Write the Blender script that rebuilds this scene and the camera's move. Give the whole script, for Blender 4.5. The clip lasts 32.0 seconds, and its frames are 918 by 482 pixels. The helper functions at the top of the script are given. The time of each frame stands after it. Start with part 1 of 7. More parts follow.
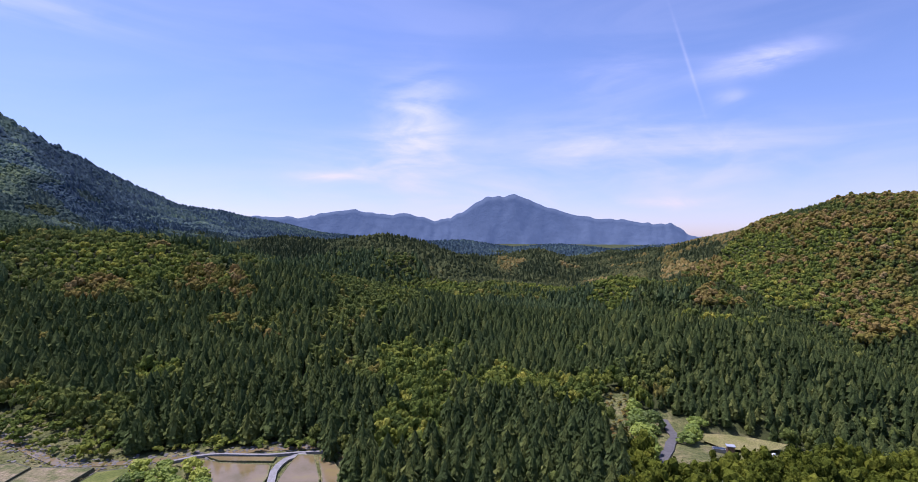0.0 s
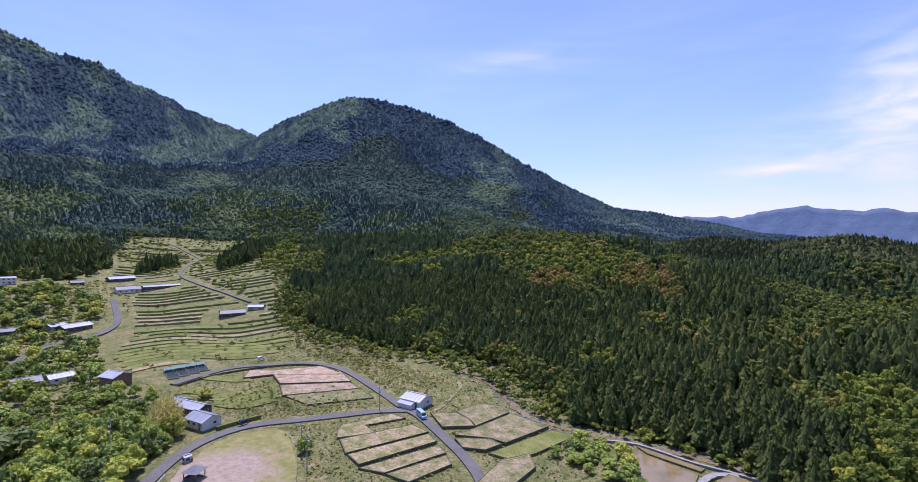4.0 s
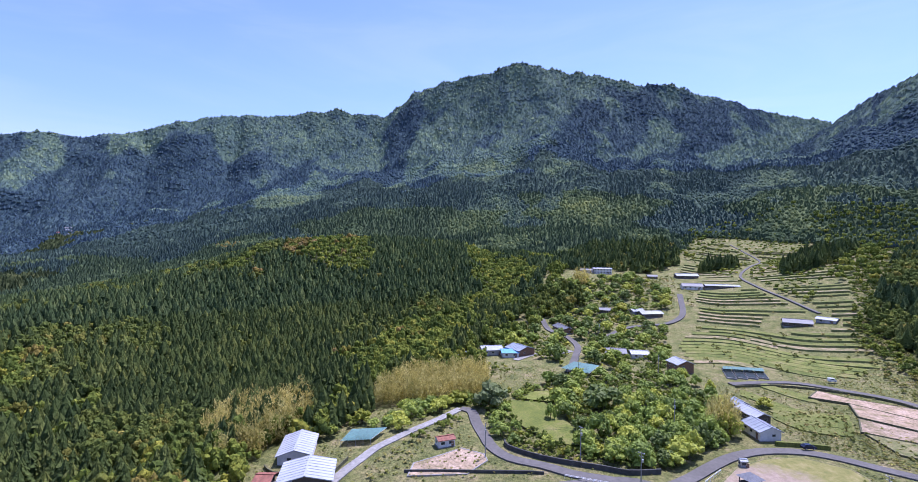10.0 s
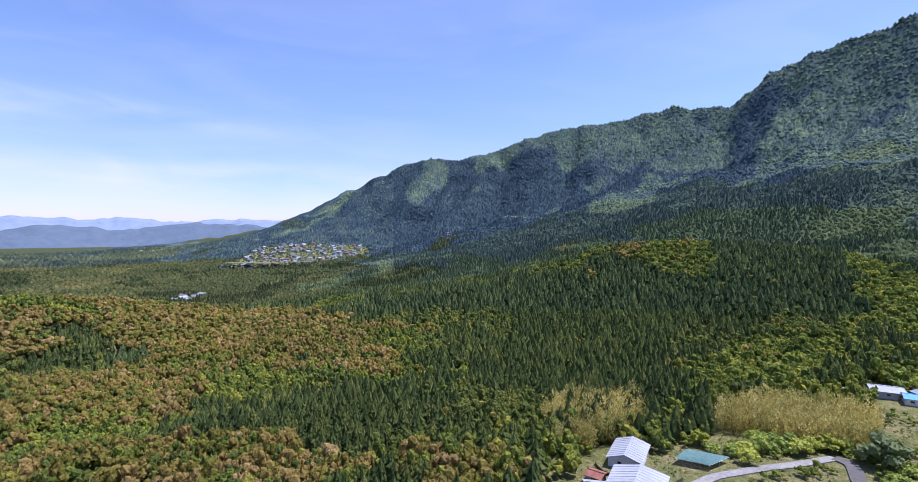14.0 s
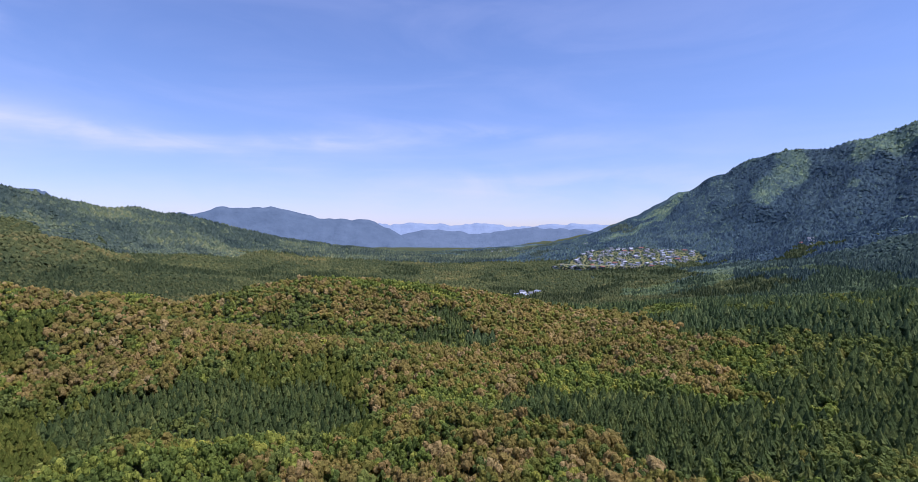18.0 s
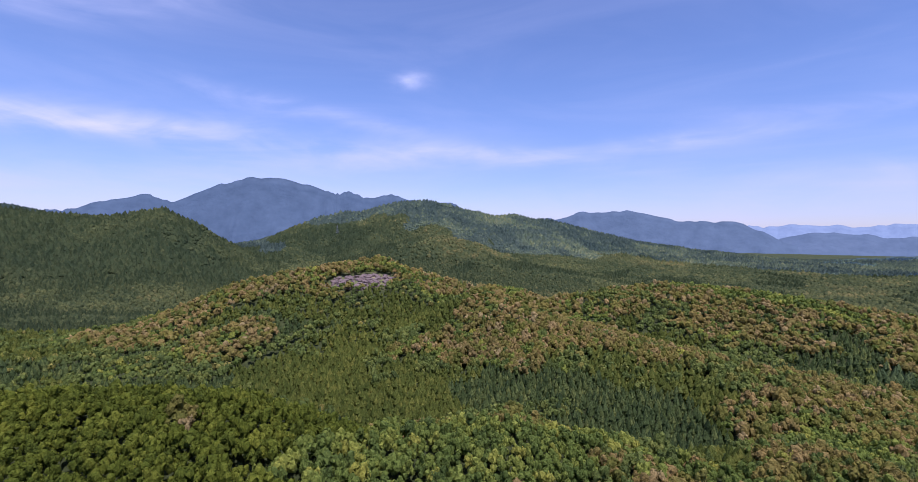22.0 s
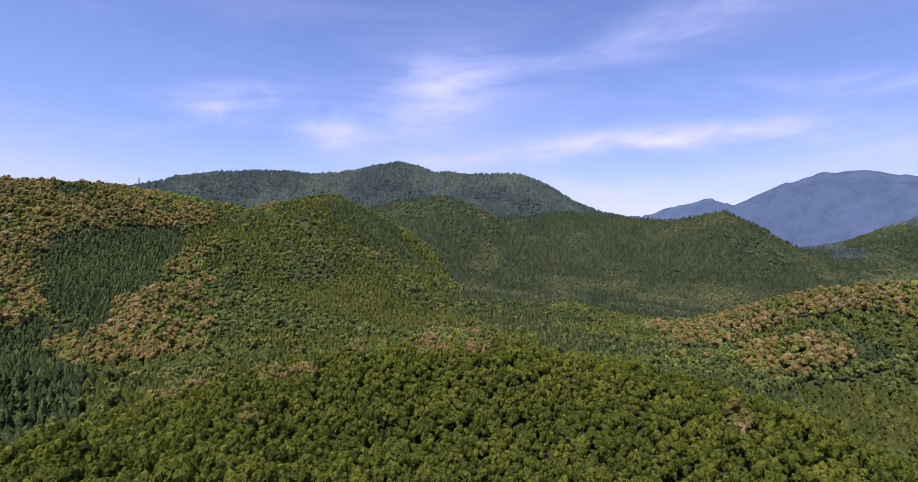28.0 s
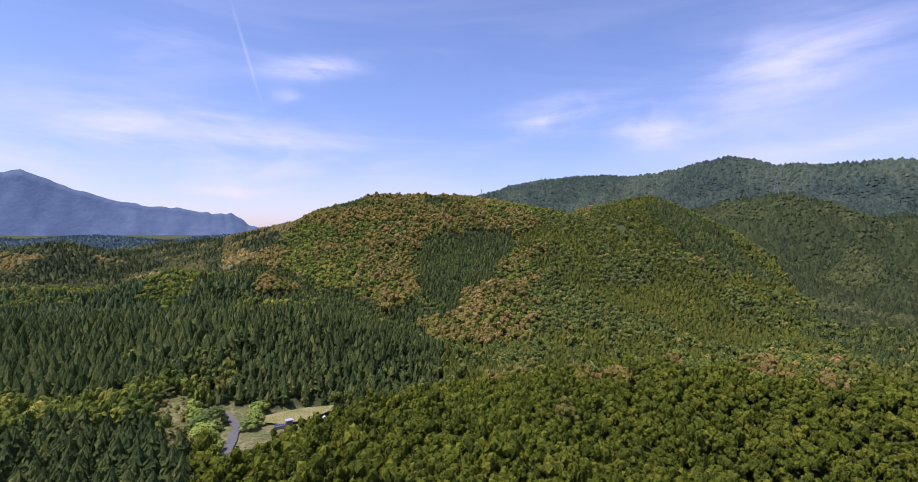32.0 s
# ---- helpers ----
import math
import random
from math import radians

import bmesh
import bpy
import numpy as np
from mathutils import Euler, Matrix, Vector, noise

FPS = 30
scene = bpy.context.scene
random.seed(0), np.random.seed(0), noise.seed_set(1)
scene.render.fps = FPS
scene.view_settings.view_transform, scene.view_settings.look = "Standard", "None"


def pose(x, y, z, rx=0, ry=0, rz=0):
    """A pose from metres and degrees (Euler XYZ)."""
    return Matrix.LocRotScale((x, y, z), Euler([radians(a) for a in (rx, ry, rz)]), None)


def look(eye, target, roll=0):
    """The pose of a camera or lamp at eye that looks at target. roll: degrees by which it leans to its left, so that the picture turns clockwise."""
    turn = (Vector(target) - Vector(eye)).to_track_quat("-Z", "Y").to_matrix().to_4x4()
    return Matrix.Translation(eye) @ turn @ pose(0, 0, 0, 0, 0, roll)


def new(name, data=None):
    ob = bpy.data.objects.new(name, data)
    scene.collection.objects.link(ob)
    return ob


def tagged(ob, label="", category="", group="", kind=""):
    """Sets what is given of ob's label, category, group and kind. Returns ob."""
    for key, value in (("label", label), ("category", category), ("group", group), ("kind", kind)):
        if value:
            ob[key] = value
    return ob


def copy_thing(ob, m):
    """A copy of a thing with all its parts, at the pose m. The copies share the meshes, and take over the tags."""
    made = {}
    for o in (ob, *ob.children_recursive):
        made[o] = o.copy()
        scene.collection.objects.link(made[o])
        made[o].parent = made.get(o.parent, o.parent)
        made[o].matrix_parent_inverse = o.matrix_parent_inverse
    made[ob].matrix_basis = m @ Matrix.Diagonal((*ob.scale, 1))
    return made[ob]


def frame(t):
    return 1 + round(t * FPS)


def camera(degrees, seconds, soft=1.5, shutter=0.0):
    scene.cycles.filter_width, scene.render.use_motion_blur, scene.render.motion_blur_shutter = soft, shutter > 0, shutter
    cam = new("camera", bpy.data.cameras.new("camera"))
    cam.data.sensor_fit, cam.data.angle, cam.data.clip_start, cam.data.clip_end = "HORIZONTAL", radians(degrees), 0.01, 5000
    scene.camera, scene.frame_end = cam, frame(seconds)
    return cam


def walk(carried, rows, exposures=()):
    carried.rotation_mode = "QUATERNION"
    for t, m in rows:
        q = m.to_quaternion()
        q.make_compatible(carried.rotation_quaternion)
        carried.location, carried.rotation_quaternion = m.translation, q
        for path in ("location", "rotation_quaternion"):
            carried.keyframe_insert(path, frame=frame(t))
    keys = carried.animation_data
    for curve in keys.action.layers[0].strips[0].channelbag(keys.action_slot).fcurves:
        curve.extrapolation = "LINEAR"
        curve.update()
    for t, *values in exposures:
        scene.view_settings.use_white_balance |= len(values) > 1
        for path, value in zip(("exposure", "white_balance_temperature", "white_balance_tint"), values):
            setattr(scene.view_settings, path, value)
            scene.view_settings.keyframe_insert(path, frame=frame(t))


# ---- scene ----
cam = camera(85.4, 32.0, soft=0.6)
# seconds, yaw, pitch, roll: the camera hovers and turns on the spot
TURN = [
    (0.0, -0.00, -0.54, 0.36), (0.5, 8.30, -0.59, 0.41), (1.0, 16.07, -0.62, 0.48), (1.5, 22.45, -0.67, 0.52),
    (2.0, 27.89, -0.72, 0.54), (2.5, 33.01, -0.76, 0.54), (3.0, 37.88, -0.79, 0.50), (3.5, 42.14, -0.80, 0.45),
    (5.5, 62.06, -0.90, 0.93), (6.0, 67.00, -0.94, 0.95), (6.5, 71.76, -0.99, 0.95), (7.0, 76.98, -1.03, 0.92),
    (7.5, 82.16, -1.07, 0.86), (8.0, 86.94, -1.11, 0.83), (8.5, 91.51, -1.16, 0.76), (9.0, 96.54, -1.19, 0.68),
    (9.5, 101.24, -1.19, 0.60), (10.0, 105.53, -1.22, 0.54), (10.5, 110.12, -1.26, 0.50), (11.0, 115.22, -1.26, 0.46),
    (11.5, 119.89, -1.24, 0.46), (12.0, 124.24, -1.21, 0.49), (12.5, 128.60, -1.17, 0.50), (13.0, 132.97, -1.13, 0.49),
    (13.5, 137.35, -1.09, 0.44), (14.0, 142.52, -1.05, 0.37), (14.5, 147.57, -1.01, 0.34), (16.5, 165.73, -0.91, 0.67),
    (17.0, 169.85, -0.95, 0.68), (17.5, 174.17, -0.93, 0.68), (18.0, 178.94, -0.89, 0.62), (18.5, 183.98, -0.88, 0.54),
    (19.0, 188.95, -0.86, 0.47), (19.5, 193.67, -0.84, 0.41), (20.0, 198.73, -0.82, 0.41), (20.5, 203.66, -0.83, 0.47),
    (21.0, 208.66, -0.86, 0.56), (21.5, 213.49, -0.90, 0.60), (22.0, 218.30, -0.92, 0.60), (22.5, 223.15, -0.92, 0.63),
    (23.0, 227.98, -0.92, 0.68), (23.5, 232.85, -0.92, 0.74), (24.0, 237.73, -0.94, 0.82), (24.5, 242.44, -0.98, 0.89),
    (25.0, 247.40, -1.04, 0.88), (25.5, 252.31, -1.10, 0.85), (27.5, 272.00, -1.25, 0.67), (28.0, 277.06, -1.29, 0.63),
    (28.5, 281.94, -1.31, 0.59), (29.0, 286.64, -1.30, 0.61), (29.5, 291.99, -1.27, 0.70), (30.0, 297.02, -1.23, 0.73),
    (30.5, 301.84, -1.21, 0.70), (31.0, 306.51, -1.22, 0.64), (31.5, 310.49, -1.24, 0.58), (32.0, 312.34, -1.26, 0.54),
]
EYE = (0.0, 0.0, 70.0)
walk(cam, [(t, pose(*EYE, 90 + pitch, 0, yaw) @ pose(0, 0, 0, 0, 0, roll)) for t, yaw, pitch, roll in TURN],
     [(0.0, 0.32, 5640, 33), (3.0, 0.42, 5650, 33), (6.0, 0.62, 5480, 34), (9.0, 0.78, 5430, 33), (11.0, 0.70, 5520, 29), (13.0, 0.66, 5680, 25), (16.0, 0.42, 5640, 25),
      (19.0, 0.25, 5500, 29), (23.0, 0.16, 5430, 32), (28.0, 0.31, 5740, 33), (32.0, 0.40, 5920, 30)])

# ---- sky, sun ----
SUN_BEARING, SUN_HEIGHT = 64.0, 67.0
world = bpy.data.worlds.new("sky")
scene.world = world
world.use_nodes = True


def sky_nodes():
    tree = world.node_tree
    nodes, link = tree.nodes, tree.links.new
    nodes.clear()
    out = nodes.new("ShaderNodeOutputWorld")
    back = nodes.new("ShaderNodeBackground")
    back.inputs["Strength"].default_value = 0.13
    sky = nodes.new("ShaderNodeTexSky")
    sky.sky_type, sky.sun_disc = "NISHITA", False
    sky.sun_elevation, sky.sun_rotation = radians(SUN_HEIGHT), radians(-SUN_BEARING)
    sky.altitude, sky.air_density, sky.dust_density, sky.ozone_density = 300, 0.9, 0.5, 3.0
    coord = nodes.new("ShaderNodeTexCoord")

    def calc(op, a, b=None, c=None):
        n = nodes.new("ShaderNodeMath")
        n.operation = op
        for socket, value in zip(n.inputs, (a, b, c)):
            if value is None:
                continue
            if isinstance(value, (int, float)):
                socket.default_value = value
            else:
                link(value, socket)
        return n.outputs[0]

    def wisps(scale, stretch, lo, hi, seed):
        m = nodes.new("ShaderNodeMapping")
        m.inputs["Scale"].default_value = (scale, scale, scale * stretch)
        m.inputs["Location"].default_value = (seed, seed * 0.7, seed * 0.3)
        link(coord.outputs["Generated"], m.inputs["Vector"])
        n = nodes.new("ShaderNodeTexNoise")
        n.inputs["Scale"].default_value = 1.0
        n.inputs["Detail"].default_value = 8.0
        n.inputs["Roughness"].default_value = 0.55
        n.inputs["Distortion"].default_value = 0.7
        link(m.outputs[0], n.inputs["Vector"])
        r = nodes.new("ShaderNodeMapRange")
        r.interpolation_type = "SMOOTHSTEP"
        r.inputs["From Min"].default_value, r.inputs["From Max"].default_value = lo, hi
        link(n.outputs["Fac"], r.inputs["Value"])
        return r.outputs[0]

    streaks = wisps(2.2, 5.0, 0.36, 0.78, 3.1)
    fine = wisps(7.0, 3.0, 0.30, 0.75, 1.7)
    # cirrus banks: bearing, elevation, half width, half height (degrees), lean, strength
    banks = [(5.0, 12.5, 4.5, 5.5, 25, 0.75), (10.0, 8.0, 7, 3.0, 0, 0.45), (-21.0, 9.0, 17, 3.2, 2, 0.6),
             (-31.5, 17.0, 4.2, 1.2, -6, 0.8), (-28.5, 14.0, 1.6, 0.7, 0, 0.5), (-22, 3.6, 5, 0.7, 0, 0.8),
             (14.5, 6.5, 3.6, 0.5, 0, 0.7), (-17, 17, 5, 2, 0, 0.25), (0, 4.5, 28, 2.6, 0, 0.30),
             (-58, 12.5, 7, 1.8, -8, 0.8), (-68, 11, 3.5, 1.8, 10, 0.8), (-80, 15, 8, 4.5, -25, 0.38),
             (-98, 9.5, 20, 1.6, -5, 0.45), (-112, 9.5, 15, 1.3, 0, 0.55), (-130, 8, 18, 1.5, -3, 0.3),
             (-136, 16.8, 1.8, 0.8, -10, 0.8), (-145, 9, 14, 1.0, 4, 0.35), (-125, 13, 13, 1.0, 8, 0.3),
             (-167, 10, 12, 1.0, -3, 0.35), (178, 11.5, 14, 0.9, 3, 0.22), (165, 4.5, 30, 2.8, 0, 0.4),
             (40, 19, 8, 1.6, -8, 0.25), (-100, 4.5, 40, 2.0, 0, 0.3), (-105, 21, 12, 2.5, -15, 0.25)]
    cover = calc("MULTIPLY", streaks, 0.10)
    for bearing, height, wide, tall, lean, strength in banks:
        m = nodes.new("ShaderNodeMapping")
        m.vector_type = "TEXTURE"
        turn = (Matrix.Rotation(radians(bearing), 3, "Z") @ Matrix.Rotation(radians(height), 3, "X") @ Matrix.Rotation(radians(lean), 3, "Y"))
        m.inputs["Rotation"].default_value = turn.to_euler()
        m.inputs["Scale"].default_value = (radians(wide), 1.0, radians(tall))
        link(coord.outputs["Generated"], m.inputs["Vector"])
        split = nodes.new("ShaderNodeSeparateXYZ")
        link(m.outputs[0], split.inputs[0])
        d = calc("ADD", calc("MULTIPLY", split.outputs[0], split.outputs[0]), calc("MULTIPLY", split.outputs[2], split.outputs[2]))
        g = calc("EXPONENT", calc("MULTIPLY", d, -1.1))
        g = calc("MULTIPLY", g, calc("GREATER_THAN", split.outputs[1], 0.0))
        cover = calc("MULTIPLY_ADD", calc("MULTIPLY", g, calc("MULTIPLY_ADD", streaks, 0.75, calc("MULTIPLY", fine, 0.55))), strength * 1.35, cover)
    # a short vapour trail
    m = nodes.new("ShaderNodeMapping")
    m.vector_type = "TEXTURE"
    turn = Matrix.Rotation(radians(-24.6), 3, "Z") @ Matrix.Rotation(radians(17.5), 3, "X") @ Matrix.Rotation(radians(-17), 3, "Y")
    m.inputs["Rotation"].default_value = turn.to_euler()
    m.inputs["Scale"].default_value = (radians(0.16), 1.0, radians(4.5))
    link(coord.outputs["Generated"], m.inputs["Vector"])
    split = nodes.new("ShaderNodeSeparateXYZ")
    link(m.outputs[0], split.inputs[0])
    d = calc("ADD", calc("MULTIPLY", split.outputs[0], split.outputs[0]), calc("MULTIPLY", split.outputs[2], split.outputs[2]))
    g = calc("MULTIPLY", calc("EXPONENT", calc("MULTIPLY", d, -1.2)), calc("GREATER_THAN", split.outputs[1], 0.0))
    cover = calc("MULTIPLY_ADD", g, 0.16, cover)
    cover = calc("MINIMUM", cover, 0.9)
    mix = nodes.new("ShaderNodeMix")
    mix.data_type = "RGBA"
    link(cover, mix.inputs["Factor"])
    link(sky.outputs[0], mix.inputs[6])
    mix.inputs[7].default_value = (5.9, 6.1, 6.8, 1)
    up = nodes.new("ShaderNodeSeparateXYZ")
    link(coord.outputs["Generated"], up.inputs[0])
    veil = nodes.new("ShaderNodeMapRange")
    veil.interpolation_type = "SMOOTHSTEP"
    veil.inputs["From Min"].default_value, veil.inputs["From Max"].default_value = 0.0, 0.30
    link(up.outputs[2], veil.inputs["Value"])
    tint = nodes.new("ShaderNodeMix")
    tint.data_type = "RGBA"
    link(veil.outputs[0], tint.inputs["Factor"])
    tint.inputs[6].default_value, tint.inputs[7].default_value = (0.88, 0.80, 0.86, 1), (1.0, 0.97, 1.0, 1)
    haze = nodes.new("ShaderNodeMix")
    haze.data_type, haze.blend_type = "RGBA", "MULTIPLY"
    haze.inputs["Factor"].default_value = 1.0
    link(mix.outputs[2], haze.inputs[6])
    link(tint.outputs[2], haze.inputs[7])
    link(haze.outputs[2], back.inputs["Color"])
    link(back.outputs[0], out.inputs["Surface"])


sky_nodes()
sun = new("sun", bpy.data.lights.new("sun", "SUN"))
sun.data.energy, sun.data.angle, sun.data.color = 4.2, radians(0.53), (1.0, 0.95, 0.86)
b, e = radians(SUN_BEARING), radians(SUN_HEIGHT)
sun.matrix_world = look((-math.sin(b) * math.cos(e) * 900, math.cos(b) * math.cos(e) * 900, math.sin(e) * 900), (0, 0, 0))

# ---- materials ----
def rgb(c):
    return (*c, 1.0)


class Shader:
    """Small helper to write node materials."""

    def __init__(self, name, roughness=0.8, metallic=0.0, specular=0.4):
        self.mat = bpy.data.materials.new(name)
        self.mat.use_nodes = True
        self.tree = self.mat.node_tree
        self.bsdf = self.tree.nodes["Principled BSDF"]
        self.bsdf.inputs["Roughness"].default_value = roughness
        self.bsdf.inputs["Metallic"].default_value = metallic
        self.bsdf.inputs["Specular IOR Level"].default_value = specular

    def node(self, kind, **values):
        n = self.tree.nodes.new(kind)
        for key, value in values.items():
            n.inputs[key.replace("_", " ")].default_value = value
        return n

    def link(self, a, b):
        self.tree.links.new(a, b)

    def place(self, local=False):
        if local:
            return self.node("ShaderNodeTexCoord").outputs["Object"]
        return self.node("ShaderNodeNewGeometry").outputs["Position"]

    def noise(self, scale, detail=4.0, rough=0.55, local=False, stretch=None):
        n = self.node("ShaderNodeTexNoise", Scale=scale, Detail=detail, Roughness=rough)
        where = self.place(local)
        if stretch:
            m = self.node("ShaderNodeMapping")
            m.inputs["Scale"].default_value = stretch
            self.link(where, m.inputs["Vector"])
            where = m.outputs[0]
        self.link(where, n.inputs["Vector"])
        return n.outputs["Fac"]

    def ramp(self, fac, stops):
        n = self.node("ShaderNodeValToRGB")
        while len(n.color_ramp.elements) < len(stops):
            n.color_ramp.elements.new(0.5)
        for el, (pos, col) in zip(n.color_ramp.elements, stops):
            el.position, el.color = pos, rgb(col)
        self.link(fac, n.inputs["Fac"])
        return n.outputs["Color"]

    def mix(self, fac, a, b, blend="MIX"):
        n = self.node("ShaderNodeMix")
        n.data_type, n.blend_type = "RGBA", blend
        for socket, value in ((n.inputs["Factor"], fac), (n.inputs[6], a), (n.inputs[7], b)):
            if isinstance(value, (int, float)):
                socket.default_value = value
            elif isinstance(value, tuple):
                socket.default_value = rgb(value)
            else:
                self.link(value, socket)
        return n.outputs[2]

    def attribute(self, name):
        n = self.node("ShaderNodeAttribute")
        n.attribute_name = name
        return n.outputs["Fac"]

    def random(self):
        return self.node("ShaderNodeObjectInfo").outputs["Random"]

    def island(self):
        return self.node("ShaderNodeNewGeometry").outputs["Random Per Island"]

    def bump(self, fac, strength=0.4, distance=0.1):
        n = self.node("ShaderNodeBump", Strength=strength, Distance=distance)
        self.link(fac, n.inputs["Height"])
        self.link(n.outputs[0], self.bsdf.inputs["Normal"])
        return self

    def colour(self, value):
        if isinstance(value, tuple):
            self.bsdf.inputs["Base Color"].default_value = rgb(value)
        else:
            self.link(value, self.bsdf.inputs["Base Color"])
        return self

    def leafy(self, colour, share=0.3):
        """Lets part of the light through, as leaves do."""
        thin = self.node("ShaderNodeBsdfTranslucent")
        self.link(colour, thin.inputs["Color"])
        m = self.node("ShaderNodeMixShader", Fac=share)
        self.link(self.bsdf.outputs[0], m.inputs[1])
        self.link(thin.outputs[0], m.inputs[2])
        self.link(m.outputs[0], self.tree.nodes["Material Output"].inputs["Surface"])
        return self


def foliage(name, stops, patch=0.012, share=0.26, grain=0.9, calm=0.08):
    """Leaves: tone differs from tree to tree, from clump to clump and in patches."""
    s = Shader(name, 0.9, 0.0, 0.05)
    tone = s.attribute("tone")
    base = s.ramp(tone, stops)
    clump = s.ramp(s.island(), [(0.0, (0.62 + calm, 0.66 + calm, 0.6 + calm)), (1.0, (1.25 - calm, 1.22 - calm, 1.2 - calm))])
    col = s.mix(1.0, base, clump, "MULTIPLY")
    speck = s.ramp(s.noise(grain, 5, 0.7), [(0.3, (0.55, 0.58, 0.55)), (0.7, (1.4, 1.36, 1.3))])
    col = s.mix(1.0, col, speck, "MULTIPLY")
    wide = s.ramp(s.noise(patch, 3), [(0.3, (0.8, 0.85, 0.85)), (0.7, (1.12, 1.1, 1.0))])
    col = s.mix(1.0, col, wide, "MULTIPLY")
    s.colour(col).leafy(col, share)
    s.bump(s.noise(grain * 1.6, 3, 0.7), 1.0, 0.7)
    return s.mat


def plain(name, colour, roughness=0.7, metallic=0.0, grain=2.0, vary=0.25, bump=0.0, local=True):
    s = Shader(name, roughness, metallic)
    lo, hi = tuple(c * (1 - vary) for c in colour), tuple(min(1.0, c * (1 + vary)) for c in colour)
    fac = s.noise(grain, 5, 0.6, local)
    col = s.ramp(fac, [(0.3, lo), (0.7, hi)])
    big = s.ramp(s.noise(grain * 0.13, 2, 0.5, local), [(0.3, (0.86, 0.86, 0.86)), (0.7, (1.08, 1.08, 1.08))])
    s.colour(s.mix(1.0, col, big, "MULTIPLY"))
    if bump:
        s.bump(fac, bump, 0.05)
    return s.mat


M_CEDAR = foliage("cedar_leaf", [(0.0, (0.068, 0.097, 0.038)), (0.55, (0.118, 0.154, 0.053)), (1.0, (0.197, 0.221, 0.068))], 0.012, 0.28)
M_CYPRESS = foliage("cypress_leaf", [(0.0, (0.092, 0.112, 0.024)), (0.5, (0.137, 0.157, 0.033)), (1.0, (0.197, 0.198, 0.041))])
M_FRESH = foliage("fresh_oak_leaf", [(0.0, (0.089, 0.110, 0.018)), (0.5, (0.135, 0.158, 0.021)), (1.0, (0.195, 0.207, 0.028))])
M_BROAD = foliage("broad_leaf", [(0.0, (0.100, 0.136, 0.036)), (0.45, (0.172, 0.216, 0.046)), (0.8, (0.268, 0.292, 0.056)), (1.0, (0.370, 0.352, 0.066))])
M_BROWN = foliage("flowering_oak_leaf", [(0.0, (0.145, 0.153, 0.035)), (0.3, (0.227, 0.202, 0.048)), (0.6, (0.294, 0.220, 0.072)), (0.85, (0.343, 0.237, 0.094)), (1.0, (0.420, 0.305, 0.138))], 0.02, 0.28, 0.9, 0.18)
M_EVERGREEN = foliage("evergreen_oak_leaf", [(0.0, (0.106, 0.135, 0.041)), (0.5, (0.156, 0.191, 0.050)), (0.85, (0.223, 0.239, 0.059)), (1.0, (0.313, 0.269, 0.073))])
M_BAMBOO = foliage("bamboo_leaf", [(0.0, (0.352, 0.304, 0.090)), (0.5, (0.541, 0.467, 0.170)), (1.0, (0.705, 0.608, 0.261))], 0.05, 0.6, 0.9, 0.15)


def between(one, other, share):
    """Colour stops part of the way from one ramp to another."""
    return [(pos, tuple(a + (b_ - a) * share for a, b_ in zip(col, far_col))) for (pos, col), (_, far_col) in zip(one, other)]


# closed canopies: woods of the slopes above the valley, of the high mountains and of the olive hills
# blue in these mountain stops is distance haze painted into the leaf colour
S_HAZED_MOUNTAIN = [(0.0, (0.046, 0.077, 0.125)), (0.4, (0.095, 0.145, 0.178)), (0.75, (0.165, 0.233, 0.196)), (1.0, (0.264, 0.341, 0.217))]
S_CEDAR = [(0.0, (0.078, 0.112, 0.062)), (0.4, (0.130, 0.176, 0.084)), (0.75, (0.205, 0.245, 0.100)), (1.0, (0.300, 0.320, 0.115))]
S_HILL = [(0.0, (0.054, 0.074, 0.037)), (0.4, (0.090, 0.107, 0.048)), (0.75, (0.135, 0.145, 0.059)), (1.0, (0.210, 0.184, 0.076))]
M_HAZED_CANOPY = foliage("hazed_mountain_canopy", S_HAZED_MOUNTAIN, 0.005, 0.2, 0.3, 0.12)
# cedar leaf with a little distance haze mixed into its colour
M_HAZED_CEDAR = foliage("hazed_cedar_leaf", [(0.0, (0.070, 0.104, 0.050)), (0.55, (0.120, 0.166, 0.070)), (1.0, (0.205, 0.242, 0.095))], 0.012, 0.28)
# slopes mix in the blue ramp, a painted haze that grows with distance
M_HAZED_UPPER_SLOPE = foliage("hazed_upper_slope_canopy", between(S_CEDAR, S_HAZED_MOUNTAIN, 0.55), 0.006, 0.25, 0.4, 0.12)
M_HAZED_LOWER_SLOPE = foliage("hazed_lower_slope_canopy", between(S_CEDAR, S_HAZED_MOUNTAIN, 0.12), 0.008, 0.3, 0.5, 0.12)
M_HAZED_BACK_HILL = foliage("hazed_back_hill_canopy", between(S_HILL, S_HAZED_MOUNTAIN, 0.40), 0.005, 0.2, 0.3, 0.14)
M_HILL_CANOPY = foliage("hill_canopy", S_HILL, 0.006, 0.25, 0.5, 0.10)
M_OAK_CANOPY = foliage("flowering_oak_canopy", [(0.0, (0.132, 0.132, 0.040)), (0.4, (0.218, 0.182, 0.060)), (0.75, (0.305, 0.226, 0.085)), (1.0, (0.391, 0.297, 0.130))], 0.02, 0.25, 0.3, 0.3)
